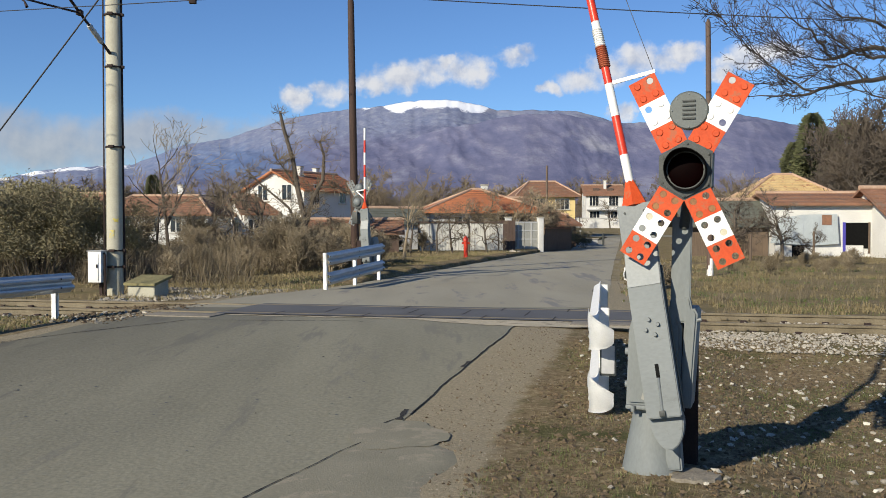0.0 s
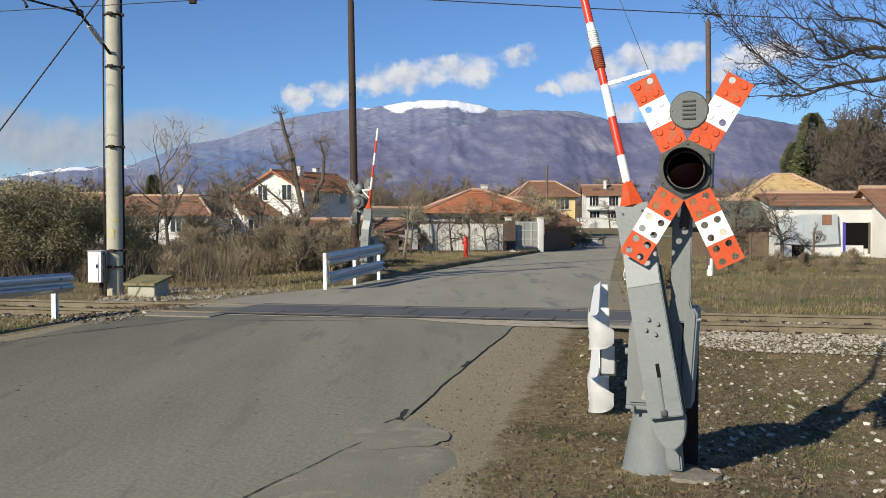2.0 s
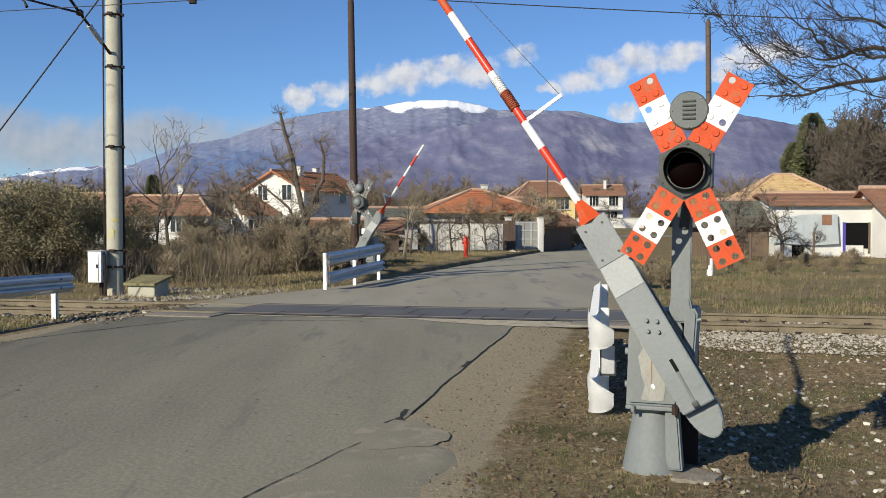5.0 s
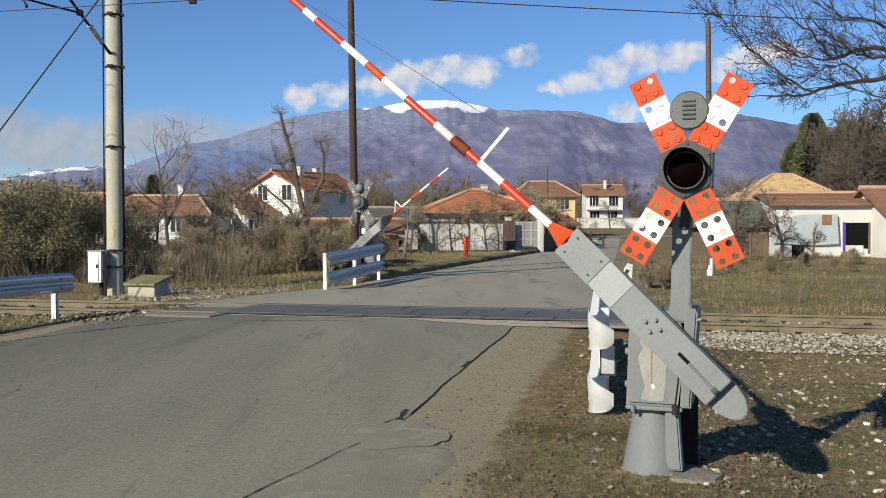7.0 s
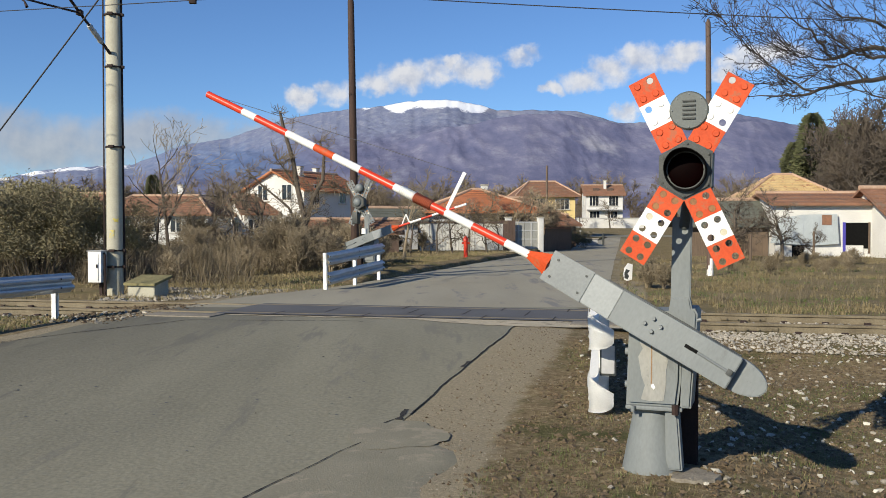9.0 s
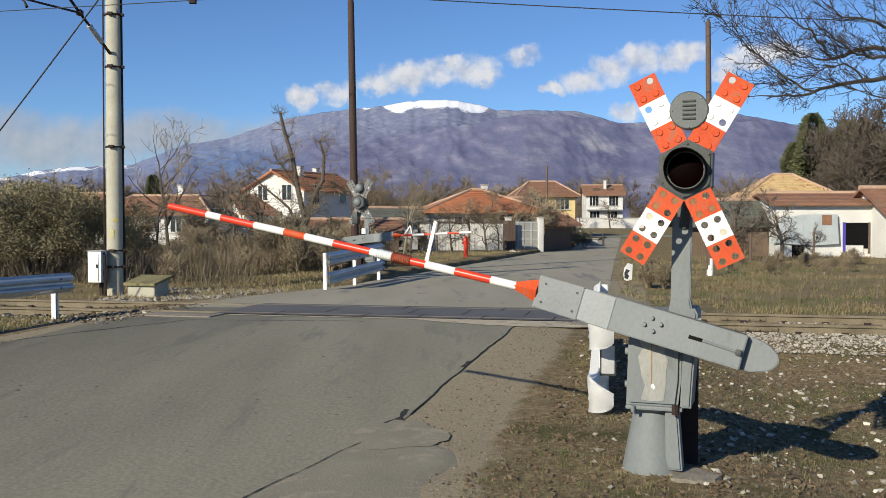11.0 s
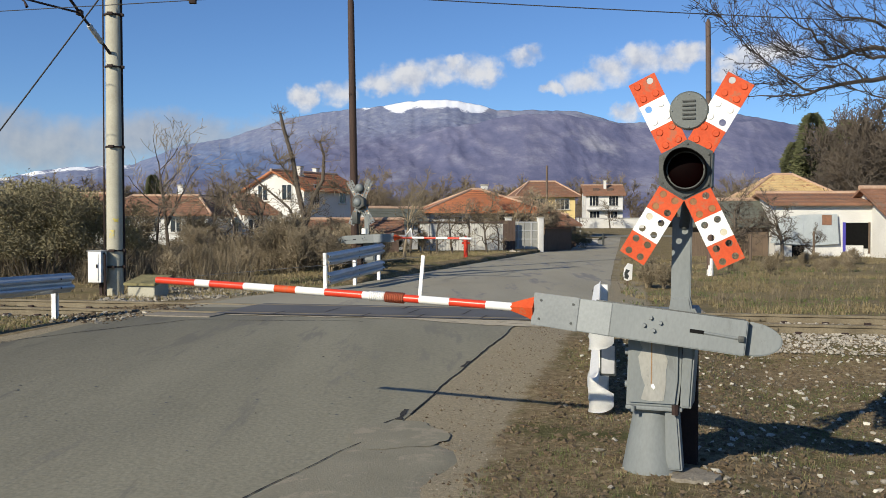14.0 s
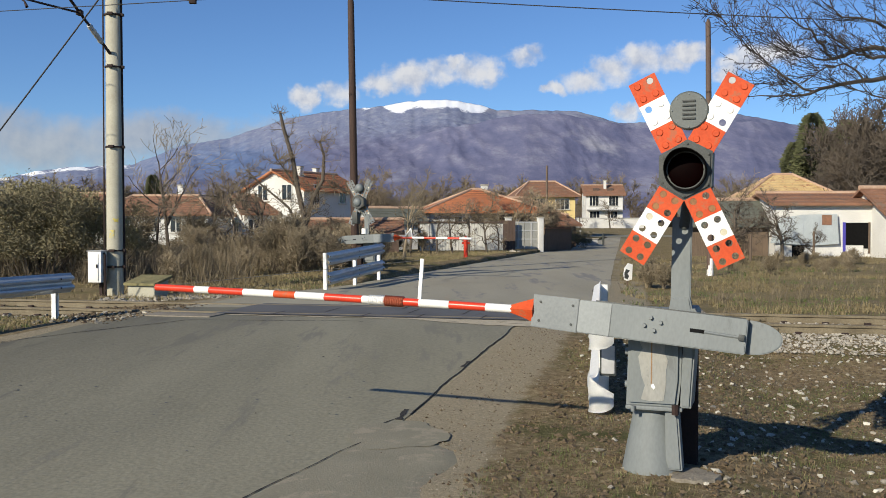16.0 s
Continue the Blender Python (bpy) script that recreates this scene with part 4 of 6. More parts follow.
        part("equipment_case", box((cx + 0.05, -0.12, 1.36), (cx + 0.2, 0.08, 1.66), 0.02), "dark_iron", g, "dark equipment case")
    for k in range(5):
        z = cz + 0.3 + k * 0.026
        part("louvre", prism([(cx - 0.02, z), (cx + 0.055, z), (cx + 0.055, z + 0.012), (cx - 0.02, z + 0.012)], cy - 0.04, cy - 0.026, 0.003), "dark_iron", disc)
    for k in range(8):
        a = k * math.tau / 8
        x, z = cx + 0.017 + 0.098 * math.cos(a), cz + 0.355 + 0.098 * math.sin(a)
        part("rivet", tube([(x, cy - 0.026, z), (x, cy - 0.034, z)], [0.006, 0.005], 6), "grey_paint_dark", disc)
    for k, (ang, studs) in enumerate(((-25.5, True), (30.5, True), (154.5, False), (211, False))):
        cross_arm(g, cx, cy - 0.012, cz, ang, studs and studded, k, hues)
    part("cross_frame", box((-0.015, 0.006, -0.6), (0.015, 0.02, 0.6), 0, None, Matrix.Translation((cx, cy - 0.01, cz)) @ Matrix.Rotation(radians(-25.5), 4, "Y")), "grey_paint_dark", g)
    part("cross_frame", box((-0.015, 0.006, -0.6), (0.015, 0.02, 0.6), 0, None, Matrix.Translation((cx, cy - 0.01, cz)) @ Matrix.Rotation(radians(30.5), 4, "Y")), "grey_paint_dark", g)
    # the arm, built lying level towards -x, its pivot at the origin
    out = [(-0.75, -0.093), (-0.44, -0.098), (0.565, -0.098)] + [(0.57 + 0.185 * math.sin(k * math.pi / 14), -0.098 * math.cos(k * math.pi / 14)) for k in range(1, 14)] + [(0.565, 0.098), (-0.44, 0.098), (-0.75, 0.093)]
    f0, f1 = (-0.05, 0.05)
    boom = part("boom", prism(out, f0, f1, 0.008), "grey_paint", g, "grey steel barrier arm with counterweight and striped pole")
    s = f0 if front < 0 else f1
    part("clamp_plate", prism([(-0.76, -0.104), (-0.46, -0.107), (-0.46, 0.107), (-0.76, 0.104)], s - 0.012, s + 0.012, 0.004), "grey_paint_dark", boom)
    e = s + front * 0.075
    part("box_cover", wedge([(-0.465, s - front * 0.01), (-0.465, s + front * 0.004), (-0.24, e), (0.56, e), (0.56, s - front * 0.01)], -0.104, 0.104, 0.006), "grey_paint", boom)
    # a lighter grey than the rest of the cover
    part("sloped_face", wedge([(-0.46, s + front * 0.0), (-0.46, s + front * 0.008), (-0.243, e + front * 0.0035), (-0.243, e - front * 0.004)], -0.1, 0.1, 0.002), "grey_pale", boom, "paler sloping end plate")
    part("edge_strip", box((-0.36, min(s, s - front * 0.05), 0.099), (0.54, max(s, s - front * 0.05), 0.112), 0.003), "dark_iron", boom)
    part("end_weight", prism([(0.565, -0.102)] + [(0.565 + 0.195 * math.sin(k * math.pi / 14), -0.102 * math.cos(k * math.pi / 14)) for k in range(1, 14)] + [(0.565, 0.102)], f0 - 0.008, f1 + 0.008, 0.006), "grey_paint", boom)
    part("slot", box((0.235, e - 0.003, -0.01), (0.318, e + 0.003, 0.012)), "black", boom)
    part("slot_rod", tube([(0.318, e, 0.0), (0.52, e, -0.006)], [0.009, 0.009], 8), "grey_paint_dark", boom)
    part("lug", box((0.515, min(e, e + front * 0.02), -0.024), (0.55, max(e, e + front * 0.02), 0.012), 0.004), "dark_iron", boom)
    for x, z in ((0.0, 0.045), (0.06, 0.022), (-0.035, -0.005), (0.025, -0.03)):
        part("bolt", tube([(x, e, z), (x, e + front * 0.022, z)], [0.014, 0.011], 8), "grey_paint_dark", boom)
    for x, z in ((-0.71, 0.06), (-0.71, -0.06), (-0.5, 0.06), (-0.5, -0.06)):
        part("bolt", tube([(x, s, z), (x, s + front * 0.018, z)], [0.009, 0.008], 8), "dark_iron", boom)
    part("pole_socket", tube([(-0.75, 0, 0), (-0.755, 0, 0), (-0.83, 0, -0.003), (-0.92, 0, -sag(0.92))], [0.07, 0.088, 0.06, 0.028], 6), "orange", boom)
    for a, b, colour in STRIPES if studded else FAR_STRIPES:
        a, b = 0.93 + (a - 0.93) * span, 0.93 + (b - 0.93) * span
        r = 0.0272 - 0.0006 * (a - 0.9)
        pts = [(-(a + (b - a) * k / 3), 0, -sag(a + (b - a) * k / 3)) for k in range(4)]
        if colour == "rust_sleeve":
            part("sleeve", tube([(-(a + (b - a) * k / 22), 0, -sag(a + (b - a) * k / 22)) for k in range(23)], [r + 0.004 + 0.008 * (k % 2) for k in range(23)], 16), colour, boom, "rusty ribbed sleeve")
        else:
            if abs(a - 1.819) < 1e-6 and span == 1.0:
                part("ribbed_band", tube([(-(a + 0.12 * k / 16), 0, -sag(a + 0.12 * k / 16)) for k in range(17)], [r + 0.002 + 0.007 * (k % 2) for k in range(17)], 16), "white", boom)
            part("white_stripe" if colour == "white" else "red_stripe", tube(pts, [r + 0.0006 * (colour == "white")] * 4, 16), colour, boom, smooth=False)
    zs = -sag(1.57)
    if strut == "rod":
        top = (-1.585, 0, zs + 0.29)
        part("stay_rod", prism([(-1.58, zs + 0.02), (-1.555, zs + 0.02), (-1.57, zs + 0.3), (-1.595, zs + 0.3)], -0.006, 0.006, 0.002), "white", boom)
    else:
        top = (-1.2, 0, 0.2)
        part("stay_frame", tube([(-1.22, 0, -sag(1.2)), (-1.2, 0, 0.2)], [0.018, 0.018], 8), "white", boom)
        part("stay_frame", tube([(-1.0, 0, -sag(1.0)), (-1.2, 0, 0.2)], [0.018, 0.018], 8), "white", boom)
    part("stay_wire", tube([top, (-3.6 * span, 0, -sag(3.6 * span) + 0.02)], [0.0022, 0.0022], 5), "wire", boom)
    return g, boom


GATE_A, BOOM_A = barrier_gate(pose(1.36, 6.0, land(1.36, 6.0), rz=-20), "grey level-crossing gate with red-and-white cross and striped arm", -1, "rod")
GATE_B, BOOM_B = barrier_gate(pose(-2.15, 28.0, land(-2.15, 28.0) - 0.1, rz=160) @ Matrix.Scale(1.2, 4), "weathered grey level-crossing gate beyond the track seen from behind", 1, "frame", ("grey_paint_dark", "grey_paint_dark"), (0.3, 0.0), 0.65, False)


# ---- guard rails ----
W_PROFILE = [(0.0, 0.0), (0.015, 0.03), (0.07, 0.06), (0.08, 0.085), (0.07, 0.11), (0.015, 0.14), (0.015, 0.17), (0.07, 0.2), (0.08, 0.225), (0.07, 0.25), (0.015, 0.28), (0.0, 0.31)]


def w_beam(length, z, colour, parent, side=-1):
    bm = bmesh.new()
    rows = []
    for back in (0.0, 0.006):
        for y in (0.0, length):
            rows.append([bm.verts.new((side * (p + 0.05 - back), y, z + q)) for p, q in W_PROFILE])
    a0, a1, b0, b1 = rows
    n = len(a0)
    for k in range(n - 1):
        bm.faces.new((a0[k], a0[k + 1], a1[k + 1], a1[k]))
        bm.faces.new((b0[k], b1[k], b1[k + 1], b0[k + 1]))
        bm.faces.new((a0[k], b0[k], b0[k + 1], a0[k + 1]))
        bm.faces.new((a1[k], a1[k + 1], b1[k + 1], b1[k]))
    bm.faces.new((a0[0], a1[0], b1[0], b0[0]))
    bm.faces.new((a0[-1], b0[-1], b1[-1], a1[-1]))
    return part("rail_beam", bm, colour, parent)


def end_shell(y, z, turn, parent):
    """The rounded white end piece of a beam, curling away from the road."""
    bm = bmesh.new()
    prev = None
    for k in range(15):
        f = k / 14
        a = f * math.pi * 0.62
        x = -0.13 + 0.155 * (1 - math.cos(a))
        yy = y - turn * 0.13 * math.sin(a)
        lo, hi = z - 0.02 + 0.02 * f + 0.05 * f ** 6, z + 0.33 - 0.17 * f
        row = [bm.verts.new((x + 0.008 * math.sin(j / 8 * math.pi * 2) * (1 - f), yy - 0.02 * math.sin(j / 8 * math.pi), lo + (hi - lo) * j / 8)) for j in range(9)]
        if prev:
            for j in range(8):
                bm.faces.new((prev[j], prev[j + 1], row[j + 1], row[j]))
        prev = row
    bmesh.ops.solidify(bm, geom=bm.faces[:], thickness=0.006)
    return part("end_shell", bm, "white", parent, "white-painted rounded rail end", smooth=True)


def guard_rail(x, y, heading, length, zs, posts, label, colour="galv", shells=(), post_colour="white", side=-1, wide=0.05, tilt=0):
    m = pose(x, y, land(x, y), rz=heading) @ pose(0, 0, 0, rx=tilt)
    g = base("guard_rail", m, label, "guard rail", "guard rails at the crossing")
    for z in zs:
        beam = w_beam(length, z, colour, g, side)
        for py in posts:
            for dz in (0.085, 0.225):
                part("bolt", tube([(side * 0.12, py, z + dz), (side * 0.14, py, z + dz)], [0.016, 0.012], 8), "rust", beam)
    for py in posts:
        b = box((-0.045, py - wide, -0.15), (0.045, py - wide + 0.008, zs[-1] + 0.3))
        box((-0.045, py + wide - 0.008, -0.15), (0.045, py + wide, zs[-1] + 0.3), 0, b)
        box((0.033, py - wide, -0.15), (0.045, py + wide, zs[-1] + 0.3), 0, b)
        part("post", b, post_colour, g)
    for y0, turn in shells:
        for z in zs:
            end_shell(y0, z, turn, g)
    return g


near_rail = guard_rail(1.36, 7.85, -9.8, 4.2, (0.03, 0.56), (0.35, 3.6), "double guard rail with white-painted rounded ends beside the gate", "white", ((0.0, 1),))
part("reflector", box((-0.02, 0.1, 0.32), (0.09, 0.112, 0.56), 0.004), "plaster_grey", near_rail, "grey reflector plate in dark frame")
part("reflector_frame", box((-0.035, 0.114, 0.3), (0.105, 0.122, 0.58), 0.004), "dark_iron", near_rail)
guard_rail(-2.84, 22.4, -13.6, 4.5, (0.1, 0.58), (0.04, 2.2, 4.3), "double galvanised guard rail with white posts at the road edge", side=1, wide=0.035, tilt=1.9)
guard_rail(-6.0, 14.9, 160.5, 5.2, (0.42,), (0.3, 4.4), "single galvanised guard rail on a white post by the track", wide=0.035)


# ---- poles and wires ----
def mast_pole():
    x, y = -7.32, 20.8
    g = base("catenary_mast", pose(x, y, land(x, y)), "tall round concrete railway mast with clamps and bracket arm", "pole")
    part("shaft", tube([(0, 0, -0.1), (0, 0, 0), (0, 0, 9)], [0.185, 0.183, 0.15], 28), "pole_concrete", g, smooth=True)
    for z0, z1, a0 in ((1.28, 1.46, -115), (1.64, 1.72, -85)):
        bm = bmesh.new()
        prev = None
        for k in range(9):
            a = radians(a0 + k * 5)
            row = [bm.verts.new((0.184 * math.cos(a), 0.184 * math.sin(a), z + 0.01 * noise.noise((k, z, 0)))) for z in (z0, z1)]
            if prev:
                bm.faces.new((prev[0], row[0], row[1], prev[1]))
            prev = row
        part("yellow_mark", bm, "yellow", g, "faded yellow paint mark")
    for z in (0.62, 0.98, 3.28, 5.05, 6.2):
        part("clamp", tube([(0, 0, z), (0, 0, z + 0.035)], [0.19, 0.19], 28), "rust", g, "dark steel clamp")
        part("clamp_lug", box((-0.06, -0.24, z - 0.01), (0.06, -0.17, z + 0.05), 0.008), "rust", g)
        part("clamp_lug", box((0.15, -0.05, z - 0.01), (0.24, 0.03, z + 0.05), 0.008), "rust", g)
    part("conduit", tube([(0.2, 0.02, 0.3), (0.19, 0.02, 3), (0.17, 0.02, 8.6)], [0.022, 0.022, 0.022], 8), "rust", g)
    part("conduit", tube([(-0.23, -0.02, 0.2), (-0.225, -0.02, 3), (-0.21, -0.02, 8.6)], [0.018, 0.018, 0.018], 8), "rust", g)
    part("strut_insulator", tube([(-0.09 - 0.0135 * k, -0.45 - 0.056 * k, 5.53 + 0.035 * k) for k in range(9)], [0.05 + 0.012 * (k % 2) for k in range(9)], 14), "plaster_grey", g, "grey ribbed strut insulator")
    part("bracket_arm", tube([(-0.02, -0.16, 5.35), (-0.27, -1.2, 6.0), (-0.6, -2.6, 6.9), (-0.72, -3.1, 7.2)], [0.034, 0.03, 0.028, 0.028], 10), "rust", g)
    part("bracket_arm", tube([(-0.02, -0.16, 7.2), (-0.72, -3.1, 7.2)], [0.03, 0.03], 10), "rust", g)
    part("steady_arm", tube([(-0.27, -1.2, 6.0), (-0.46, -2.35, 5.9), (-0.64, -3.5, 5.8)], [0.024, 0.022, 0.02], 8), "rust", g)
    part("arm_clamp", box((-0.33, -1.28, 5.95), (-0.22, -1.12, 6.06), 0.01), "rust", g)
    part("hanger", tube([(-0.64, -3.5, 5.8), (-0.46, -3.62, 5.74), (-0.3, -3.72, 5.64), (-0.24, -3.76, 5.53)], [0.016, 0.016, 0.016, 0.03], 8), "rust", g)


mast_pole()


def wire(pts, r, label):
    ob = part("wire", tube(pts, [r] * len(pts), 6), "wire")
    return tagged(ob, label, "wire", "overhead wires")


def hang(a, b, dip, n=16):
    a, b = Vector(a), Vector(b)
    return [a.lerp(b, k / n) - Vector((0, 0, dip * 4 * (k / n) * (1 - k / n))) for k in range(n + 1)]


wire([along(u, 0, 5.5) for u in (-70, -30, 0, 30, 70)], 0.008, "thin contact wire above the railway track")
wire([along(u, 0, 6.7 - 0.3 * math.cos(u * 0.12)) for u in range(-70, 71, 5)], 0.008, "thin carrier wire above the contact wire")
tagged(part("dropper_clamp", box((-0.07, -0.05, -0.05), (0.05, 0.05, 0.06), 0.012, None, pose(-4.34, 16.3, 5.49)), "rust"), "small dark clamp hanging on the contact wire", "clamp")
wire(hang((-10.65, 17.0, 0.0), (-3.96, 17.0, 8.7), 0.06), 0.014, "thick black twisted stay cable running down to the ground")
wire(hang((-9.0, 26.0, 8.35), (18.0, 26.0, 7.0), 0.1), 0.015, "dark overhead wire above the road")


def wooden_pole(x, y, z1, r, lean, material, label, cap):
    g = base("wooden_pole", pose(x, y, land(x, y)), label, "pole", "wooden poles")
    part("shaft", tube([(0, 0, -0.2), (0, 0, 0), (lean * 0.5, 0, z1 * 0.5), (lean, 0, z1), (lean, 0, z1 + r * 1.3)], [r * 1.15, r * 1.15, r * 1.06, r * 0.9, r * 0.2], 14), material, g, smooth=False)
    if cap:
        part("white_base", tube([(0, 0, 0.0), (0, 0, 0.55)], [r * 1.18, r * 1.17], 14), "white", g, "white-painted foot")
    return g


wooden_pole(-2.82, 30.0, 8.62, 0.115, -0.13, "wood_pole", "dark tarred wooden pole without wires", False)
wooden_pole(8.32, 29.0, 7.85, 0.088, -0.12, "wood_door", "brown wooden pole with white-painted foot", True)
wooden_pole(8.9, 80.0, 6.4, 0.09, 0.0, "wood_grey", "slim grey street pole beside the yellow house", False)


# ---- trackside boxes ----
g = base("signal_box", pose(-7.62, 20.5, land(-7.62, 20.5), rz=-12), "white-painted metal switch box on a steel post by the mast", "switch box")
part("post", box((-0.035, 0.14, -0.1), (0.035, 0.2, 0.95)), "rust", g)
part("body", box((-0.16, -0.1, 0.3), (0.16, 0.14, 0.98), 0.012), "white", g)
part("door", box((-0.13, -0.118, 0.34), (0.1, -0.1, 0.94), 0.006), "white", g)
part("lock", box((0.06, -0.135, 0.62), (0.09, -0.117, 0.7), 0.004), "rust", g)
part("conduit", tube([(0.2, 0.0, 0.0), (0.2, 0.0, 0.9), (0.17, 0.0, 0.95)], [0.03, 0.03, 0.03], 8), "rust", g)
part("roof", box((-0.18, -0.12, 0.98), (0.18, 0.16, 1.0), 0.006), "plaster_grey", g)

g = base("cable_box", pose(-6.4, 20.2, land(-6.4, 20.2), rz=-18), "low concrete cable pit with a mossy lid", "cable pit")
part("body", prism([(-0.26, -0.1), (0.26, -0.1), (0.26, 0.39), (-0.26, 0.27)], -0.34, 0.34, 0.012, None, Matrix.Rotation(radians(90), 4, "Z")), "pole_concrete", g)
part("lid", prism([(-0.33, 0.268), (0.33, 0.412), (0.33, 0.47), (-0.33, 0.32)], -0.4, 0.4, 0.01, None, Matrix.Rotation(radians(90), 4, "Z")), "moss", g, "mossy yellowish concrete lid sloping forward")


x, y = 1.0, 41.0
g = base("fire_hydrant", pose(x, y, land(x, y)), "red cast-iron fire hydrant on the grass verge", "hydrant")
part("barrel", tube([(0, 0, -0.05), (0, 0, 0.05), (0, 0, 0.06), (0, 0, 0.72), (0, 0, 0.74)], [0.13, 0.13, 0.095, 0.09, 0.11], 18), "red", g)
part("cap", tube([(0, 0, 0.74), (0, 0, 0.84), (0, 0, 0.92), (0, 0, 0.97)], [0.12, 0.115, 0.07, 0.03], 18), "red", g)
part("nozzle", tube([(-0.17, 0, 0.66), (0.17, 0, 0.66)], [0.055, 0.055], 12), "red", g)


# ---- houses ----
def window(parent, face, u, z, w, h, half_w, half_d, bars=1):
    """A framed window on a wall: face f(ront), b(ack), l(eft) or r(ight); u along the wall."""
    m = {"f": pose(u, -half_d, z), "b": pose(-u, half_d, z, rz=180), "l": pose(-half_w, -u, z, rz=-90), "r": pose(half_w, u, z, rz=90)}[face]
    fr = bmesh.new()
    t = 0.07
    for lo, hi in (((-w / 2, -0.04, -h / 2), (-w / 2 + t, 0.02, h / 2)), ((w / 2 - t, -0.04, -h / 2), (w / 2, 0.02, h / 2)), ((-w / 2 + t, -0.04, -h / 2), (w / 2 - t, 0.02, -h / 2 + t)), ((-w / 2 + t, -0.04, h / 2 - t), (w / 2 - t, 0.02, h / 2))):
        box(lo, hi, 0, fr, m)
    for k in range(bars):
        x = -w / 2 + w * (k + 1) / (bars + 1)
        box((x - 0.03, -0.038, -h / 2 + t), (x + 0.03, 0.02, h / 2 - t), 0, fr, m)
    win = part("window", fr, "plaster", parent)
    part("pane", box((-w / 2 + t, -0.014, -h / 2 + t), (w / 2 - t, 0.01, h / 2 - t), 0, None, m), "glass_dark", win)
    part("sill", box((-w / 2 - 0.08, -0.12, -h / 2 - 0.06), (w / 2 + 0.08, 0.0, -h / 2), 0, None, m), "concrete", win)
    return win


def house(m, w, d, h, rh, wall, roof, label, hip=0.0, over=0.4, wins=(), chimneys=(), gable=None, skew=0.0):
    """A house on its base: ridge along x, hipped by hip metres at each end, chimneys at (x, y, height)."""
    g = base("house", m, label, "house", "village houses")
    hw, hd = w / 2, d / 2
    bm = box((-hw, -hd, -1.5), (hw, hd, h))
    if hip == 0:
        for s in (-1, 1):
            vs = [bm.verts.new((s * hw, y, z)) for y, z in ((-hd, h), (hd, h), (skew, h + rh))]
            ws = [bm.verts.new((s * (hw - 0.25), y, z)) for y, z in ((-hd, h), (hd, h), (skew, h + rh))]
            bm.faces.new(vs)
            bm.faces.new(ws[::-1])
            for k in range(3):
                bm.faces.new((vs[k], ws[k], ws[(k + 1) % 3], vs[(k + 1) % 3]))
        bmesh.ops.recalc_face_normals(bm, faces=bm.faces[:])
    part("wall", bm, wall, g)
    # roof slabs with thickness
    ow, od = hw + over, hd + over
    drop = rh * over / hd
    z0, z1 = h - drop + 0.05, h + rh + 0.05
    bm = bmesh.new()
    rx = ow - (hip + over if hip else 0)
    low = [(-ow, -od, z0), (ow, -od, z0), (ow, od, z0), (-ow, od, z0)]
    ridge = [(-rx, skew, z1), (rx, skew, z1)]
    t = 0.14
    up = [bm.verts.new(p) for p in low + ridge]
    dn = [bm.verts.new((p[0], p[1], p[2] - t)) for p in low + ridge]
    for q in ((0, 1, 5, 4), (2, 3, 4, 5)):
        bm.faces.new([up[k] for k in q])
        bm.faces.new([dn[k] for k in reversed(q)])
    if hip:
        for q in ((1, 2, 5), (3, 0, 4)):
            bm.faces.new([up[k] for k in q])
            bm.faces.new([dn[k] for k in reversed(q)])
        edge = ((0, 1), (1, 2), (2, 3), (3, 0))
    else:
        edge = ((0, 1), (1, 5), (5, 2), (2, 3), (3, 4), (4, 0))
    for a, b in edge:
        bm.faces.new((up[a], dn[a], dn[b], up[b]))
    rf = part("roof", bm, roof, g)
    # courses of tiles on both slopes
    bm = bmesh.new()
    n = max(6, int(math.hypot(od, rh) / 0.38))
    for side in (-1, 1):
        for k in range(n):
            f = (k + 0.5) / n
            yy = side * od + (skew - side * od) * f
            zz = z0 + (z1 - z0) * f
            xl = ow - (ow - rx) * f
            box((-xl, yy - 0.05, zz - 0.03), (xl, yy + 0.05, zz + 0.016), 0, bm)
    part("tile_course", bm, roof, rf)
    part("ridge_cap", tube([(-rx - 0.02, skew, z1), (rx + 0.02, skew, z1)], [0.12, 0.12], 8), "ridge_tile", rf)
    if hip:
        for sx, sy in ((-1, -1), (1, -1), (-1, 1), (1, 1)):
            part("hip_cap", tube([(sx * ow, sy * od, z0 + 0.01), (sx * rx, skew, z1)], [0.085, 0.1], 8), "ridge_tile", rf)
    for cx, cy, ch in chimneys:
        zb = h + rh * (1 - abs(cy - skew) / od) - 0.3
        c = part("chimney", box((cx - 0.2, cy - 0.2, zb), (cx + 0.2, cy + 0.2, zb + ch)), "plaster", rf)
        part("chimney_cap", box((cx - 0.25, cy - 0.25, zb + ch), (cx + 0.25, cy + 0.25, zb + ch + 0.08), 0.01), "concrete", rf)
    for f, u, z, ww, hh in wins:
        window(g, f, u, z, ww, hh, hw, hd, 1 if ww < 1.4 else 2)
    return g


def at(x, y, rz=0, dz=0.0):
    return pose(x, y, land(x, y) + dz, rz=rz)


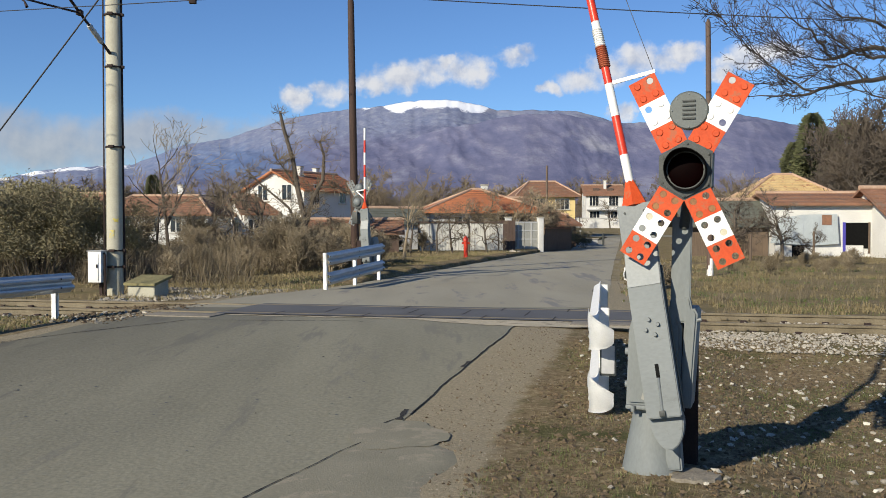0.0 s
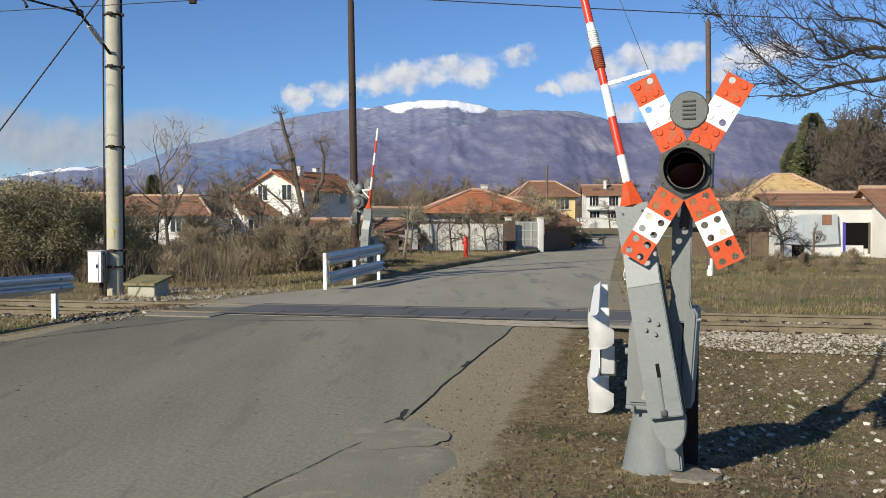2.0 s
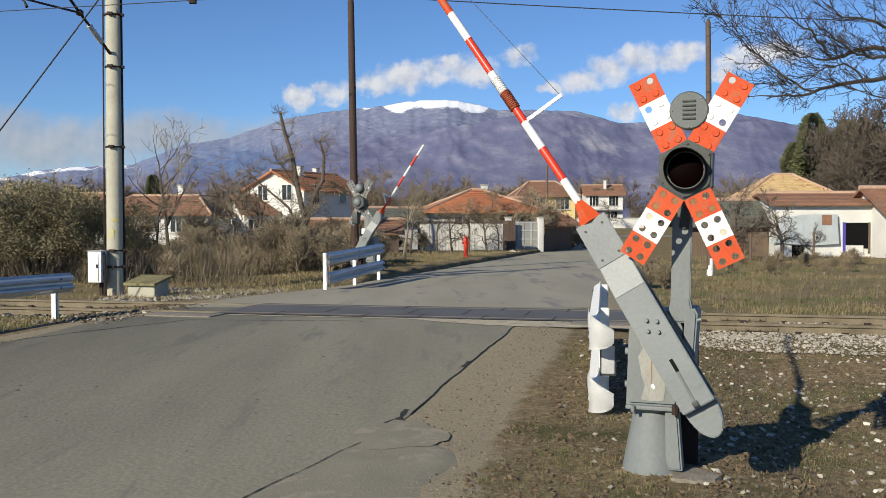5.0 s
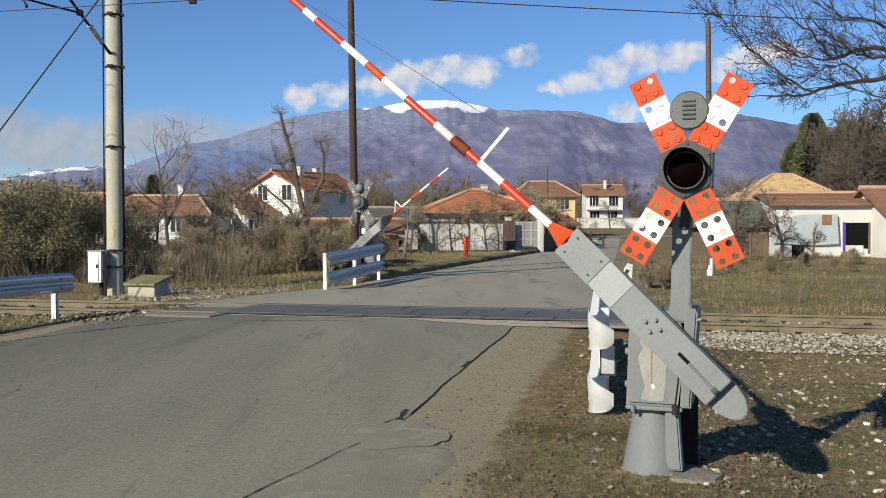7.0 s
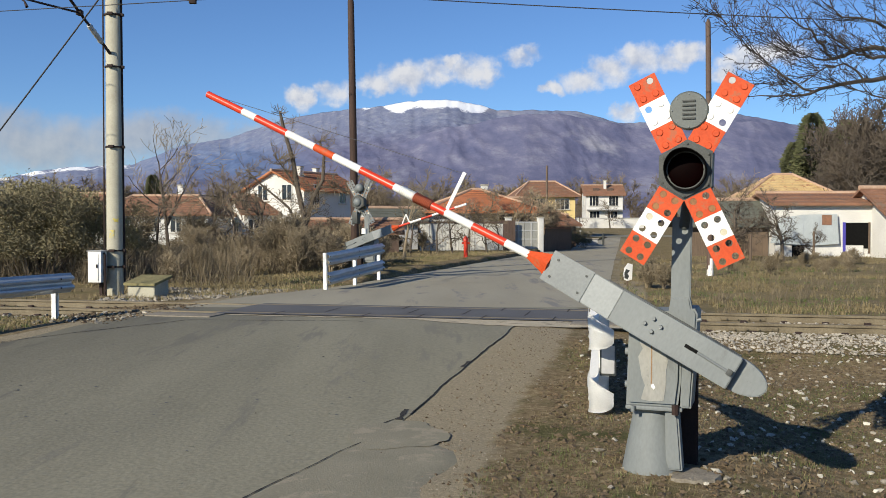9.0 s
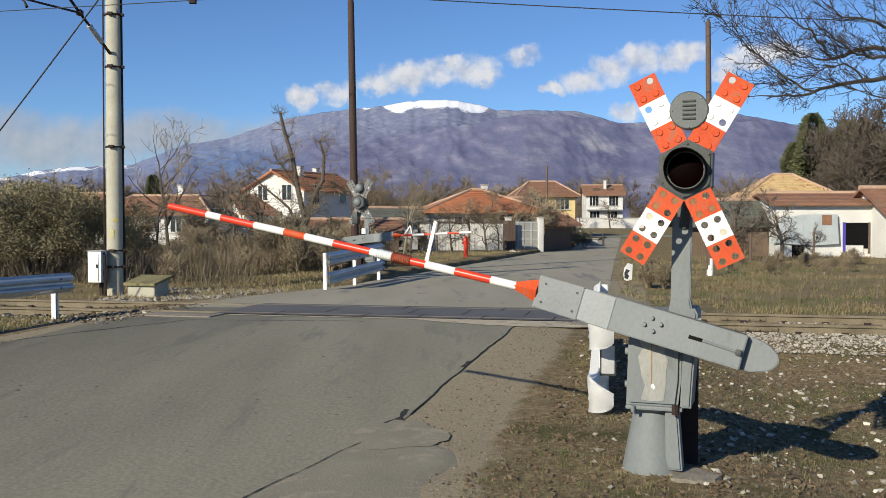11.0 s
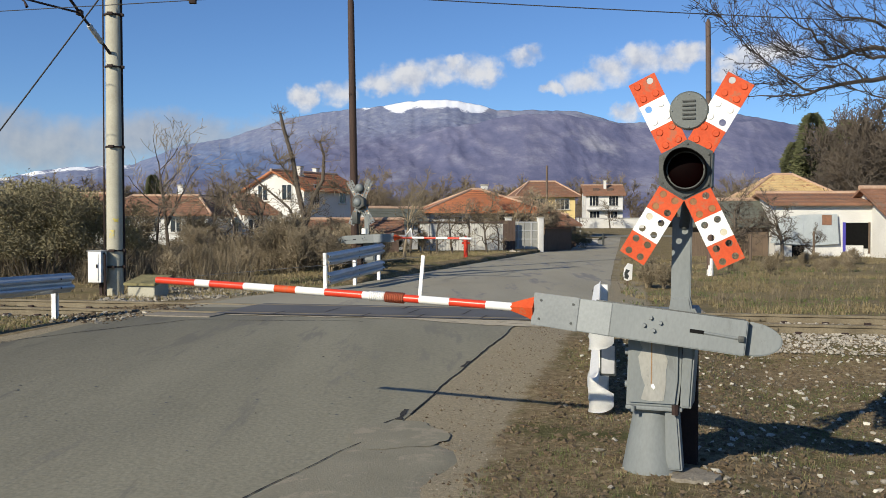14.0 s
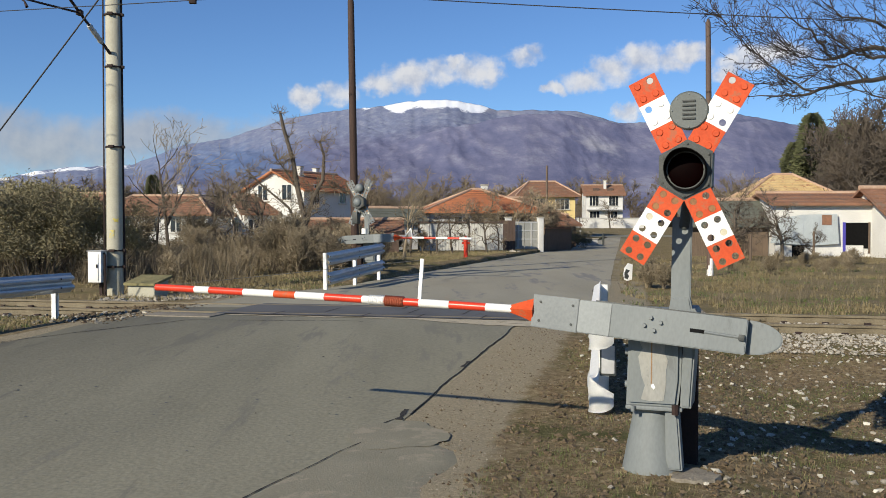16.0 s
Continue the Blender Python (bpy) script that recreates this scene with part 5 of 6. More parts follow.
# white two-storey house with a lower wing
house(at(-11.2, 76, 58), 7.4, 6.0, 4.2, 1.4, "plaster", "tiles", "white two-storey house with an orange tiled gable roof", wins=[("l", -1.2, 3.9, 1.1, 1.3), ("l", 1.3, 3.9, 1.1, 1.3), ("l", 0, 1.6, 1.4, 1.3), ("f", -2.2, 3.6, 0.7, 1.9), ("f", 1.0, 3.7, 0.9, 1.2), ("f", 2.6, 1.4, 0.9, 1.2)], chimneys=[(-1.6, -0.8, 1.0), (1.8, 0.4, 0.9)])
house(at(-14.7, 74, 30), 3.4, 4.0, 2.5, 1.2, "plaster", "tiles_old", "low white side house with a brown tiled roof", wins=[("f", -1, 1.3, 1.0, 1.1), ("f", 1.2, 1.3, 1.0, 1.1), ("l", 0, 1.4, 1.0, 1.1)], over=0.5)
house(at(-20.8, 70, -3), 8.2, 6, 2.3, 1.25, "plaster", "tiles_old", "long low white house with a rusty brown tiled roof", hip=1.6, wins=[("f", -3.2, 1.4, 0.9, 1.1), ("f", -1.6, 1.4, 0.9, 1.1), ("f", 0.2, 1.4, 0.9, 1.1), ("f", 1.8, 1.4, 0.9, 1.1), ("f", 3.2, 1.4, 0.8, 1.1)], chimneys=[(1, 0.5, 1.3)])
house(at(-29.5, 72, 6), 6, 6, 2.3, 1.5, "plaster_grey", "tiles_old", "low grey house with an old tiled roof", wins=[("f", -1.5, 1.3, 0.9, 1.1), ("f", 1.2, 1.3, 0.9, 1.1)])
house(at(-4.7, 50, 4), 4.6, 2.6, 1.15, 0.55, "wood_door", "tiles_old", "small dark shed with a brown tiled roof", over=0.3)
house(at(-3.3, 57, 22), 3.2, 3.4, 1.7, 0.75, "plaster_grey", "felt", "low lean shed with a weathered grey roof", over=0.3)
# hipped bungalow behind the fence
house(at(2.2, 62, 8), 7.0, 7, 2.45, 1.3, "plaster_grey", "tiles", "grey bungalow with an orange hipped tile roof", hip=3.2, over=0.5, wins=[("f", -1.5, 1.5, 1.1, 1.0), ("f", 1.3, 1.5, 1.1, 1.0)], chimneys=[(0.6, 0.3, 0.72)])
house(at(5.2, 70, 12), 5.4, 6, 2.2, 1.2, "plaster", "tiles_old", "low house with a faded red tiled roof", hip=1.5, wins=[("r", -1.2, 1.3, 0.9, 1.0), ("f", 0, 1.3, 1.0, 1.0)])
house(at(7.6, 68, 15), 2.6, 4.5, 1.5, 0.6, "wood_door", "tiles_old", "open lean-to shed with a reddish tiled roof", over=0.35)
house(at(10.3, 97, 4), 5.6, 6.4, 4.3, 1.35, "plaster_yellow", "tiles_old", "yellow two-storey house with a hipped brown tiled roof", hip=1.4, over=0.5, wins=[("f", 1.5, 3.3, 1.45, 1.1), ("f", 2.0, 0.9, 0.8, 1.1), ("f", -0.8, 3.3, 1.1, 1.1), ("r", 0, 3.2, 1.1, 1.1)])
white_house = house(at(25.2, 148, -3, 0.2), 5.6, 7, 5.0, 1.45, "plaster", "tiles_old", "white two-storey house with balconies and a brown tiled roof", over=0.5, wins=[("f", -1.6, 3.9, 1.5, 1.6), ("f", 1.4, 3.9, 1.5, 1.6), ("f", -1.5, 1.5, 1.6, 1.7), ("f", 1.2, 1.5, 1.6, 1.7), ("l", 0, 3.9, 1.0, 1.2)], chimneys=[(0.3, -1.4, 1.5)])
part("balcony", box((-2.7, -4.6, 2.45), (2.7, -3.5, 2.62)), "plaster_grey", white_house)
for x in (-1.2, 1.0):
    part("roof_vent", box((x - 0.45, -2.3, 5.55), (x + 0.45, -1.6, 5.95)), "wood_door", white_house)
bw = base("garden_wall", at(25.8, 141, 2, 0.3), "long white rendered garden wall below the white house", "wall")
part("panel", box((-5.6, -0.12, -0.6), (4.6, 0.12, 1.2)), "plaster", bw)
part("coping", box((-5.7, -0.2, 1.2), (4.7, 0.2, 1.28)), "plaster", bw)
bench = base("bench", at(11.3, 72.0, 14), "grey slab bench between posts at the road's end", "bench")
part("seat", box((-0.75, -0.22, 0.42), (0.7, 0.22, 0.5), 0.01), "concrete", bench)
part("front_panel", box((-0.7, -0.18, 0.0), (0.62, -0.1, 0.42)), "plaster_grey", bench)
for x in (-0.62, 0.55):
    part("leg", box((x - 0.06, -0.1, -0.1), (x + 0.06, 0.18, 0.42)), "concrete", bench)
for x, y, h, colour, lab in ((10.55, 71.6, 1.1, "white", "short white-painted post at the road's end"), (12.35, 71.8, 0.85, "dark_iron", "short dark iron post at the road's end")):
    ob = part("road_post", tube([(0, 0, -0.2), (0, 0, h), (0, 0, h + 0.04)], [0.09, 0.085, 0.04], 10), colour)
    ob.location = (x, y, land(x, y))
    tagged(ob, lab, "post", "posts at the road's end")
# farm buildings by the field
house(at(24.0, 66, -6), 7.8, 7.5, 3.0, 2.1, "plaster_grey", "tiles_sand", "farmhouse with a large lichened hipped tile roof", hip=3.2, over=0.5)
barn = house(at(19.4, 48.6, -4), 5.4, 5.0, 2.72, 0.5, "plaster", "tiles_old", "run-down white farm shed with a brown tiled roof", over=0.35)
part("opening", box((0.66, -2.53, 0.45), (1.75, -2.47, 1.72)), "black", barn, "dark doorless opening")
part("door_frame", box((0.53, -2.56, 0.2), (0.66, -2.46, 1.74)), "blue_paint", barn, "blue-painted door frame")
part("door_frame", box((1.75, -2.56, 0.2), (1.84, -2.46, 1.74)), "wood_grey", barn)
part("sill_block", box((0.66, -2.6, 0.2), (1.5, -2.48, 0.6)), "plaster", barn, "whitewashed block in the doorway")
part("drainpipe", tube([(2.3, -2.6, 0.1), (2.3, -2.6, 2.5)], [0.06, 0.06], 8), "blue_paint", barn, "blue-painted drainpipe")
awning = part("awning", prism([(-2.55, 1.93), (-1.5, 2.12), (0.18, 2.15), (0.28, 0.68), (-1.0, 0.6), (-3.05, 0.72)], -2.75, -2.71, 0), "sheet", barn, "pale grey metal sheet leaning on the wall")
for x in (-2.2, -1.45, -0.7):
    part("seam", box((x - 0.015, -2.765, 0.72), (x + 0.015, -2.75, 2.0)), "galv", awning)
part("patch_board", box((-0.55, -2.79, 1.62), (-0.1, -2.76, 2.1)), "tiles_old", barn, "rusty sheet patch")
part("opening", box((-1.95, -2.53, 0.02), (-1.35, -2.47, 0.6)), "black", barn)
part("low_wall", box((-2.75, -2.62, -0.3), (-1.95, -2.5, 0.62)), "plaster", barn)
part("low_wall", box((-1.35, -2.62, -0.3), (0.5, -2.5, 0.5)), "plaster", barn)
house(at(14.7, 49.6, -4), 4.0, 4, 1.75, 1.1, "wood_grey", "felt", "low shed with a grey-green felt roof", over=0.4)
house(at(22.6, 46.5, 4), 3.0, 4.0, 2.3, 1.1, "plaster", "tiles_old", "small outbuilding with a reddish tiled roof", over=0.4)

# fence of pale boards, gate pillars and gates
fence = base("board_fence", at(1.0, 51.5, 9), "pale weathered board fence with a brown top rail", "fence")
rf = random.Random(4)
for k in range(26):
    x = -2.3 + k * 0.18
    part("board", box((x, -0.02 + rf.uniform(-0.015, 0.015), 0.02), (x + 0.165, 0.01, 1.5 + rf.uniform(-0.06, 0.05)), 0), "pale_board", fence)
part("top_rail", box((-2.5, -0.08, 1.52), (2.45, 0.1, 1.62)), "wood_door", fence)
for k in range(4):
    part("fence_post", box((-2.4 + k * 1.55, 0.02, -0.2), (-2.3 + k * 1.55, 0.12, 1.6)), "wood_grey", fence)
lot = base("yard_gate", at(4.75, 54.2, 13), "pale metal yard gate between whitewashed pillars", "gate")
for x in (-1.0, 0.95):
    part("pillar", box((x - 0.16, -0.16, -0.2), (x + 0.16, 0.16, 1.85), 0.02), "plaster", lot)
    part("pillar_cap", box((x - 0.2, -0.2, 1.85), (x + 0.2, 0.2, 1.92), 0.01), "concrete", lot)
for x0, x1 in ((-0.82, -0.02), (0.0, 0.78)):
    gl = part("gate_leaf", box((x0, -0.02, 0.05), (x1, 0.02, 1.65)), "old_white", lot)
    for z in (0.08, 0.6, 1.1, 1.58):
        part("cross_bar", box((x0, -0.05, z), (x1, -0.022, z + 0.06)), "plaster_grey", gl)
    part("upright_bar", box(((x0 + x1) / 2 - 0.03, -0.052, 0.05), ((x0 + x1) / 2 + 0.03, -0.021, 1.65)), "plaster_grey", gl)
side = base("wicket", at(3.75, 53.6, 9), "dark brown board wicket gate in the fence", "gate")
for k in range(5):
    part("board", box((-0.42 + k * 0.17, -0.02, 0.03), (-0.26 + k * 0.17, 0.02, 1.72)), "wood_door", side)
lw = base("yard_wall", at(7.0, 57.5, 62), "low wall darkened for roof shade, with a tiled coping", "wall")
# the dark board colour stands in for shade under the lean-to roof
part("panel", box((-2.2, -0.1, -0.3), (2.4, 0.1, 1.35)), "wood_grey", lw)
part("coping", box((-2.3, -0.18, 1.35), (2.5, 0.18, 1.42)), "tiles_old", lw)
for k, (x, y, h) in enumerate([(17.1, 43, 1.3), (13.2, 40, 1.2), (21.3, 41, 1.4), (25, 42, 1.3)]):
    ob = part("fence_post", tube([(0, 0, -0.2), (0.02, 0, h)], [0.06, 0.05], 8), "wood_grey")
    ob.location = (x, y, land(x, y))
    tagged(ob, "grey weathered wooden fence post in dry grass", "post", "field fence posts")


# ---- bare trees ----
def limb(V, F, pts, radii, n):
    start = len(V)
    for i, p in enumerate(pts):
        d = (pts[min(i + 1, len(pts) - 1)] - pts[max(i - 1, 0)])
        d = d.normalized() if d.length > 1e-6 else Vector((0, 0, 1))
        a = d.cross(Vector((0.31, 0.92, 0.23))).normalized()
        b = d.cross(a)
        for k in range(n):
            V.append(p + (a * math.cos(k * math.tau / n) + b * math.sin(k * math.tau / n)) * radii[i])
    for i in range(len(pts) - 1):
        for k in range(n):
            s = start + i * n
            F.append((s + k, s + (k + 1) % n, s + n + (k + 1) % n, s + n + k))


def grow(rnd, out, p, d, length, r, level, levels, kids, up, rmin, crook, clear=0.25):
    """One branch and, from it, its own branches. out: a list of (level, points, radii)."""
    n = 5 if level < levels else 3
    pts, rad = [p.copy()], [r]
    for k in range(n):
        c = crook * (0.45 if level == 0 else 1)
        d = (d + Vector((rnd.gauss(0, c), rnd.gauss(0, c), rnd.gauss(0, c) + up))).normalized()
        p = p + d * (length / n)
        pts.append(p.copy())
        rad.append(max(rmin, r * (1 - 0.72 * (k + 1) / n)))
    out.append((level, pts, rad))
    if level >= levels:
        return
    for k in range(kids[level]):
        lo = clear if level == 0 else 0.25
        f = lo + (1 - lo) * (k + rnd.random()) / kids[level]
        i = min(n - 1, int(f * n))
        q = pts[i].lerp(pts[i + 1], f * n - i)
        ax = (pts[i + 1] - pts[i]).normalized()
        side = ax.cross(Vector((rnd.gauss(0, 1), rnd.gauss(0, 1), rnd.gauss(0, 1)))).normalized()
        a = radians(rnd.uniform(28, 65))
        grow(rnd, out, q, ax * math.cos(a) + side * math.sin(a), length * rnd.uniform(0.42, 0.68) * (1.1 - 0.35 * f), max(rmin, rad[i] * 0.62), level + 1, levels, kids, up, rmin, crook)


def bare_tree(seed, height, r, kids, levels, rmin, label, up=0.05, crook=0.16, bark="bark", twig="twig", trunk=0.55, stems=1, name="tree", group="bare trees", clear=0.25):
    rnd = random.Random(seed)
    out = []
    for s in range(stems):
        a = rnd.uniform(0, math.tau)
        tilt = 0.0 if stems == 1 else 0.25
        grow(rnd, out, Vector((0, 0, -0.1)), Vector((math.cos(a) * tilt, math.sin(a) * tilt, 1)).normalized(), height * trunk, r, 0, levels, kids, up, rmin, crook, clear)
    top = max(p.z for _, pts, _ in out for p in pts)
    g = base(name, Matrix(), label, "tree" if name == "tree" else "shrub", group)
    k = height / top
    for nm, pick, n, m in (("trunk", lambda lv: lv <= 1, 7, bark), ("crown", lambda lv: lv > 1, 3, twig)):
        V, F = [], []
        for lv, pts, rad in out:
            if pick(lv):
                limb(V, F, [q * k for q in pts], rad, n)
        if V:
            raw(nm, [tuple(v) for v in V], F, m, g)
    return g


def leafy(seed, w, d, h, count, size, material, label, category, name, lumps=9, group=""):
    """A leafy bush: stems and a ragged cloud of small leaves in clumps."""
    rnd = random.Random(seed)
    g = base(name, Matrix(), label, category, group)
    V, F = [], []
    cents = [Vector((rnd.uniform(-w, w) * 0.42, rnd.uniform(-d, d) * 0.42, h * rnd.uniform(0.3, 0.86))) for _ in range(lumps * 6)]
    for c in cents[::3]:
        limb(V, F, [Vector((c.x * 0.3, c.y * 0.3, -0.1)), Vector((c.x * 0.6, c.y * 0.6, c.z * 0.5)), c], [0.03, 0.02, 0.008], 4)
    raw("trunk", [tuple(v) for v in V], F, "bark", g)
    V, F = [], []
    for k in range(count):
        c = rnd.choice(cents)
        rr = 0.16 * h * rnd.uniform(0.5, 1.2)
        v = Vector((rnd.gauss(0, 1), rnd.gauss(0, 1), rnd.gauss(0, 0.8)))
        p = c + v.normalized() * rr * rnd.random() ** 0.4
        if p.z < 0.02:
            continue
        a = Vector((rnd.gauss(0, 1), rnd.gauss(0, 1), rnd.gauss(0, 1))).normalized()
        b = a.orthogonal().normalized()
        s = size * rnd.uniform(0.5, 1.3)
        i = len(V)
        V += [p - a * s, p + b * s * 0.42, p + a * s, p - b * s * 0.42]
        F.append((i, i + 1, i + 2, i + 3))
    raw("leaves", [tuple(v) for v in V], F, material, g)
    return g


def put(thing, x, y, rz=0, s=1.0, dz=0.0):
    thing.matrix_world = pose(x, y, land(x, y) + dz, rz=rz) @ Matrix.Scale(s, 4)
    return thing


def again(thing, x, y, rz=0, s=1.0, label=""):
    c = copy_thing(thing, pose(x, y, land(x, y), rz=rz))
    c.scale = (s, s, s)
    return tagged(c, label)


# single trees
put(bare_tree(11, 6.0, 0.09, (9, 6, 4), 3, 0.009, "slender bare tree rising from the scrub", 0.12, 0.09, trunk=0.9), -11.75, 40)
put(bare_tree(23, 3.9, 0.075, (7, 6, 5), 3, 0.009, "small bare garden tree with a round crown", 0.05, 0.14, clear=0.5, trunk=0.6, twig="twig_mid", bark="twig"), -1.62, 38)
fruit = put(bare_tree(31, 2.9, 0.08, (7, 6, 5), 3, 0.009, "crooked bare fruit tree by the fence", 0.0, 0.28, twig="twig_dark"), 1.3, 48.3)
for x, y, r, s in ((2.3, 48.8, 80, 0.85), (-0.3, 48.4, 200, 0.8), (0.5, 49, 140, 0.9), (3.0, 50.5, 20, 0.7), (-1.7, 47.5, 290, 0.9), (20.0, 136, 40, 1.3), (24.6, 137, 110, 1.5)):
    again(fruit, x, y, r, s)
for x, y, r, s in ((-8.6, 38, 15, 1.15), (-7.0, 36.5, 100, 1.05), (-9.7, 40, 190, 1.25), (-6.0, 38.5, 250, 1.0), (-11.5, 37, 320, 1.0), (-7.9, 41, 60, 1.3)):
    again(fruit, x, y, r, s, "crooked bare tree standing in the scrub")
field_tree = put(bare_tree(41, 5.4, 0.16, (7, 7, 6, 4), 4, 0.01, "wide bare tree at the edge of the field", 0.02, 0.24, twig="bark"), 15.5, 42.5, 40, 0.62)
for x, y, r, s in ((17.3, 43.6, 140, 0.32), (12.9, 41.5, 260, 0.7)):
    again(field_tree, x, y, r, s, "small bare tree before the farm shed")
bushy = put(bare_tree(43, 4.2, 0.1, (8, 7, 6), 3, 0.01, "dense bare bushy tree behind the gates", 0.02, 0.22, stems=3), 4.6, 57.5)
again(bushy, 5.9, 58.5, 100, 0.9)
again(bushy, 13.8, 46.5, 60, 0.6)
for x, y, r, s in ((3.6, 58.6, 210, 0.95), (5.2, 60.5, 20, 1.05), (6.6, 60, 300, 0.85), (18.2, 61, 150, 1.25), (21.0, 63, 250, 1.1), (16.6, 60, 80, 1.0)):
    again(bushy, x, y, r, s, "dense bare bushy tree among the houses")


def pollard():
    """An old lopped tree: two scarred stems with knobby stubs and tufts of shoots."""
    rnd = random.Random(77)
    g = base("tree", at(-6.9, 45.0), "old lopped tree with knobby stems and few shoots", "tree", "bare trees")
    V, F = [], []
    T, G = [], []
    stems = [[(0.2, 0, 0), (0.25, 0, 1.6), (-0.1, 0, 3.2), (-0.35, 0.1, 4.6), (-0.75, 0, 6.0), (-0.95, 0, 6.9)], [(0.25, 0, 1.4), (0.65, 0.1, 2.8), (1.1, 0, 3.6), (1.15, 0.1, 4.8), (0.95, 0, 5.5)], [(0.1, 0, 1.0), (-0.6, 0.3, 2.3), (-1.9, 0.2, 3.4), (-2.6, 0.1, 4.1)], [(0.9, 0, 3.3), (1.9, 0, 3.2), (2.3, 0.1, 3.0)], [(-0.1, 0, 3.2), (-0.8, 0, 4.2), (-1.1, 0, 4.6)]]
    for k, st in enumerate(stems):
        pts = [Vector(p) for p in st]
        limb(V, F, pts, [(0.17, 0.13, 0.075, 0.045, 0.05)[k] * (1 - 0.6 * i / (len(pts) - 1)) for i in range(len(pts))], 8)
        for j in range(44):
            i = rnd.randrange(1, len(pts)) if j > 8 else len(pts) - 1
            q = pts[i - 1].lerp(pts[i], rnd.random() if j > 8 else rnd.uniform(0.85, 1))
            out = []
            grow(rnd, out, q, Vector((rnd.gauss(0, 1), rnd.gauss(0, 0.6), rnd.uniform(-0.2, 1.2))).normalized(), rnd.uniform(0.3, 1.0), 0.02, 0, 1, (4,), 0.06, 0.009, 0.25)
            for _, p, r in out:
                limb(T, G, p, r, 3)
    raw("trunk", [tuple(v) for v in V], F, "bark", g)
    raw("crown", [tuple(v) for v in T], G, "twig_dark", g)


pollard()


def side_tree():
    """The near tree whose boughs hang in over the verge."""
    rnd = random.Random(5)
    g = base("tree", at(8.6, 12.6), "bare walnut tree with long lichened boughs over the verge", "tree", "bare trees")
    V, F, T, G = [], [], [], []
    limb(V, F, [Vector((0, 0, -0.2)), Vector((0, 0, 1.4)), Vector((-0.15, 0, 2.6)), Vector((-0.3, 0.1, 3.4))], [0.24, 0.2, 0.18, 0.14], 12)
    boughs = [(0.05, (-0.2, 0, 2.9), (-1.5, 0, 3.35), (-2.6, 0, 3.52), (-3.1, 0, 3.49), (-3.7, -0.1, 3.32), (-4.0, -0.1, 3.26), (-4.5, -0.1, 3.27)),
              (0.017, (-3.65, -0.1, 3.33), (-4.05, 0, 3.56), (-4.35, 0.1, 3.87), (-4.51, 0.1, 4.01), (-4.74, 0.1, 4.23), (-4.9, 0.1, 4.46)),
              (0.045, (-0.3, 0, 3.2), (-1.6, 0.3, 3.85), (-2.6, 0.4, 4.02), (-2.95, 0.4, 3.94), (-3.2, 0.4, 3.85), (-3.5, 0.3, 4.17), (-3.75, 0.3, 4.36), (-4.15, 0.2, 4.58)),
              (0.014, (-3.2, 0.4, 3.85), (-3.65, 0.4, 3.87), (-3.9, 0.3, 4.05), (-4.3, 0.3, 4.23)),
              (0.016, (-2.9, 0, 3.5), (-3.1, 0.1, 3.75), (-3.33, 0.2, 3.72), (-3.7, 0.2, 3.49), (-4.0, 0.2, 3.47), (-4.35, 0.2, 3.53)),
              (0.035, (-0.3, 0.1, 3.3), (-1.8, -0.4, 4.0), (-2.6, -0.4, 4.15), (-2.75, -0.4, 4.41), (-2.95, -0.4, 4.72), (-3.4, -0.4, 5.1)),
              (0.04, (-0.2, 0, 3.0), (-1.7, -0.3, 3.7), (-2.6, -0.3, 3.79), (-2.95, -0.3, 3.75), (-3.15, -0.3, 3.8), (-3.6, -0.4, 4.05), (-3.95, -0.4, 4.4)),
              (0.03, (-1.5, 0.2, 3.75), (-2.5, 0.3, 4.3), (-3.1, 0.3, 4.45), (-3.6, 0.3, 4.75)),
              (0.03, (-1.2, 0, 3.25), (-2.3, -0.4, 3.3), (-2.9, -0.5, 3.2), (-3.4, -0.5, 3.35)),
              (0.05, (-0.3, 0, 3.3), (-0.8, -0.3, 4.6), (-1.2, -0.6, 5.6), (-1.5, -0.9, 6.8)),
              (0.05, (-0.2, 0.1, 3.2), (0.9, 0.5, 4.5), (1.6, 0.7, 5.6), (2.0, 0.9, 6.8)),
              (0.05, (-0.1, -0.1, 2.9), (1.1, -0.9, 3.9), (2.0, -1.5, 4.6), (2.8, -2.0, 5.2))]
    for thick, *e in boughs:
        pts = []
        e = [Vector(p) for p in e]
        for a, b in zip(e, e[1:]):
            for k in range(4):
                pts.append(a.lerp(b, k / 4) + Vector((rnd.gauss(0, 0.012), rnd.gauss(0, 0.03), rnd.gauss(0, 0.012))))
        pts.append(e[-1])
        limb(V, F, pts, [max(0.0045, thick * (1 - 0.9 * i / (len(pts) - 1))) for i in range(len(pts))], 7)
        for j in range(20):
            i = rnd.randrange(len(pts) // 4, len(pts))
            ax = (pts[i] - pts[i - 1]).normalized()
            d = (ax * 0.9 + Vector((rnd.gauss(-0.25, 0.45), rnd.gauss(0, 0.45), rnd.gauss(0.25, 0.5)))).normalized()
            out = []
            grow(rnd, out, pts[i], d, rnd.uniform(0.18, 0.75) * (1.2 - 0.5 * i / len(pts)), 0.008, 0, 2, (4, 3), 0.05, 0.0034, 0.15)
            for _, p, r in out:
                limb(T, G, p, r, 3)
    raw("trunk", [tuple(v) for v in V], F, "bark_dark", g)
    raw("crown", [tuple(v) for v in T], G, "bark_dark", g)


side_tree()

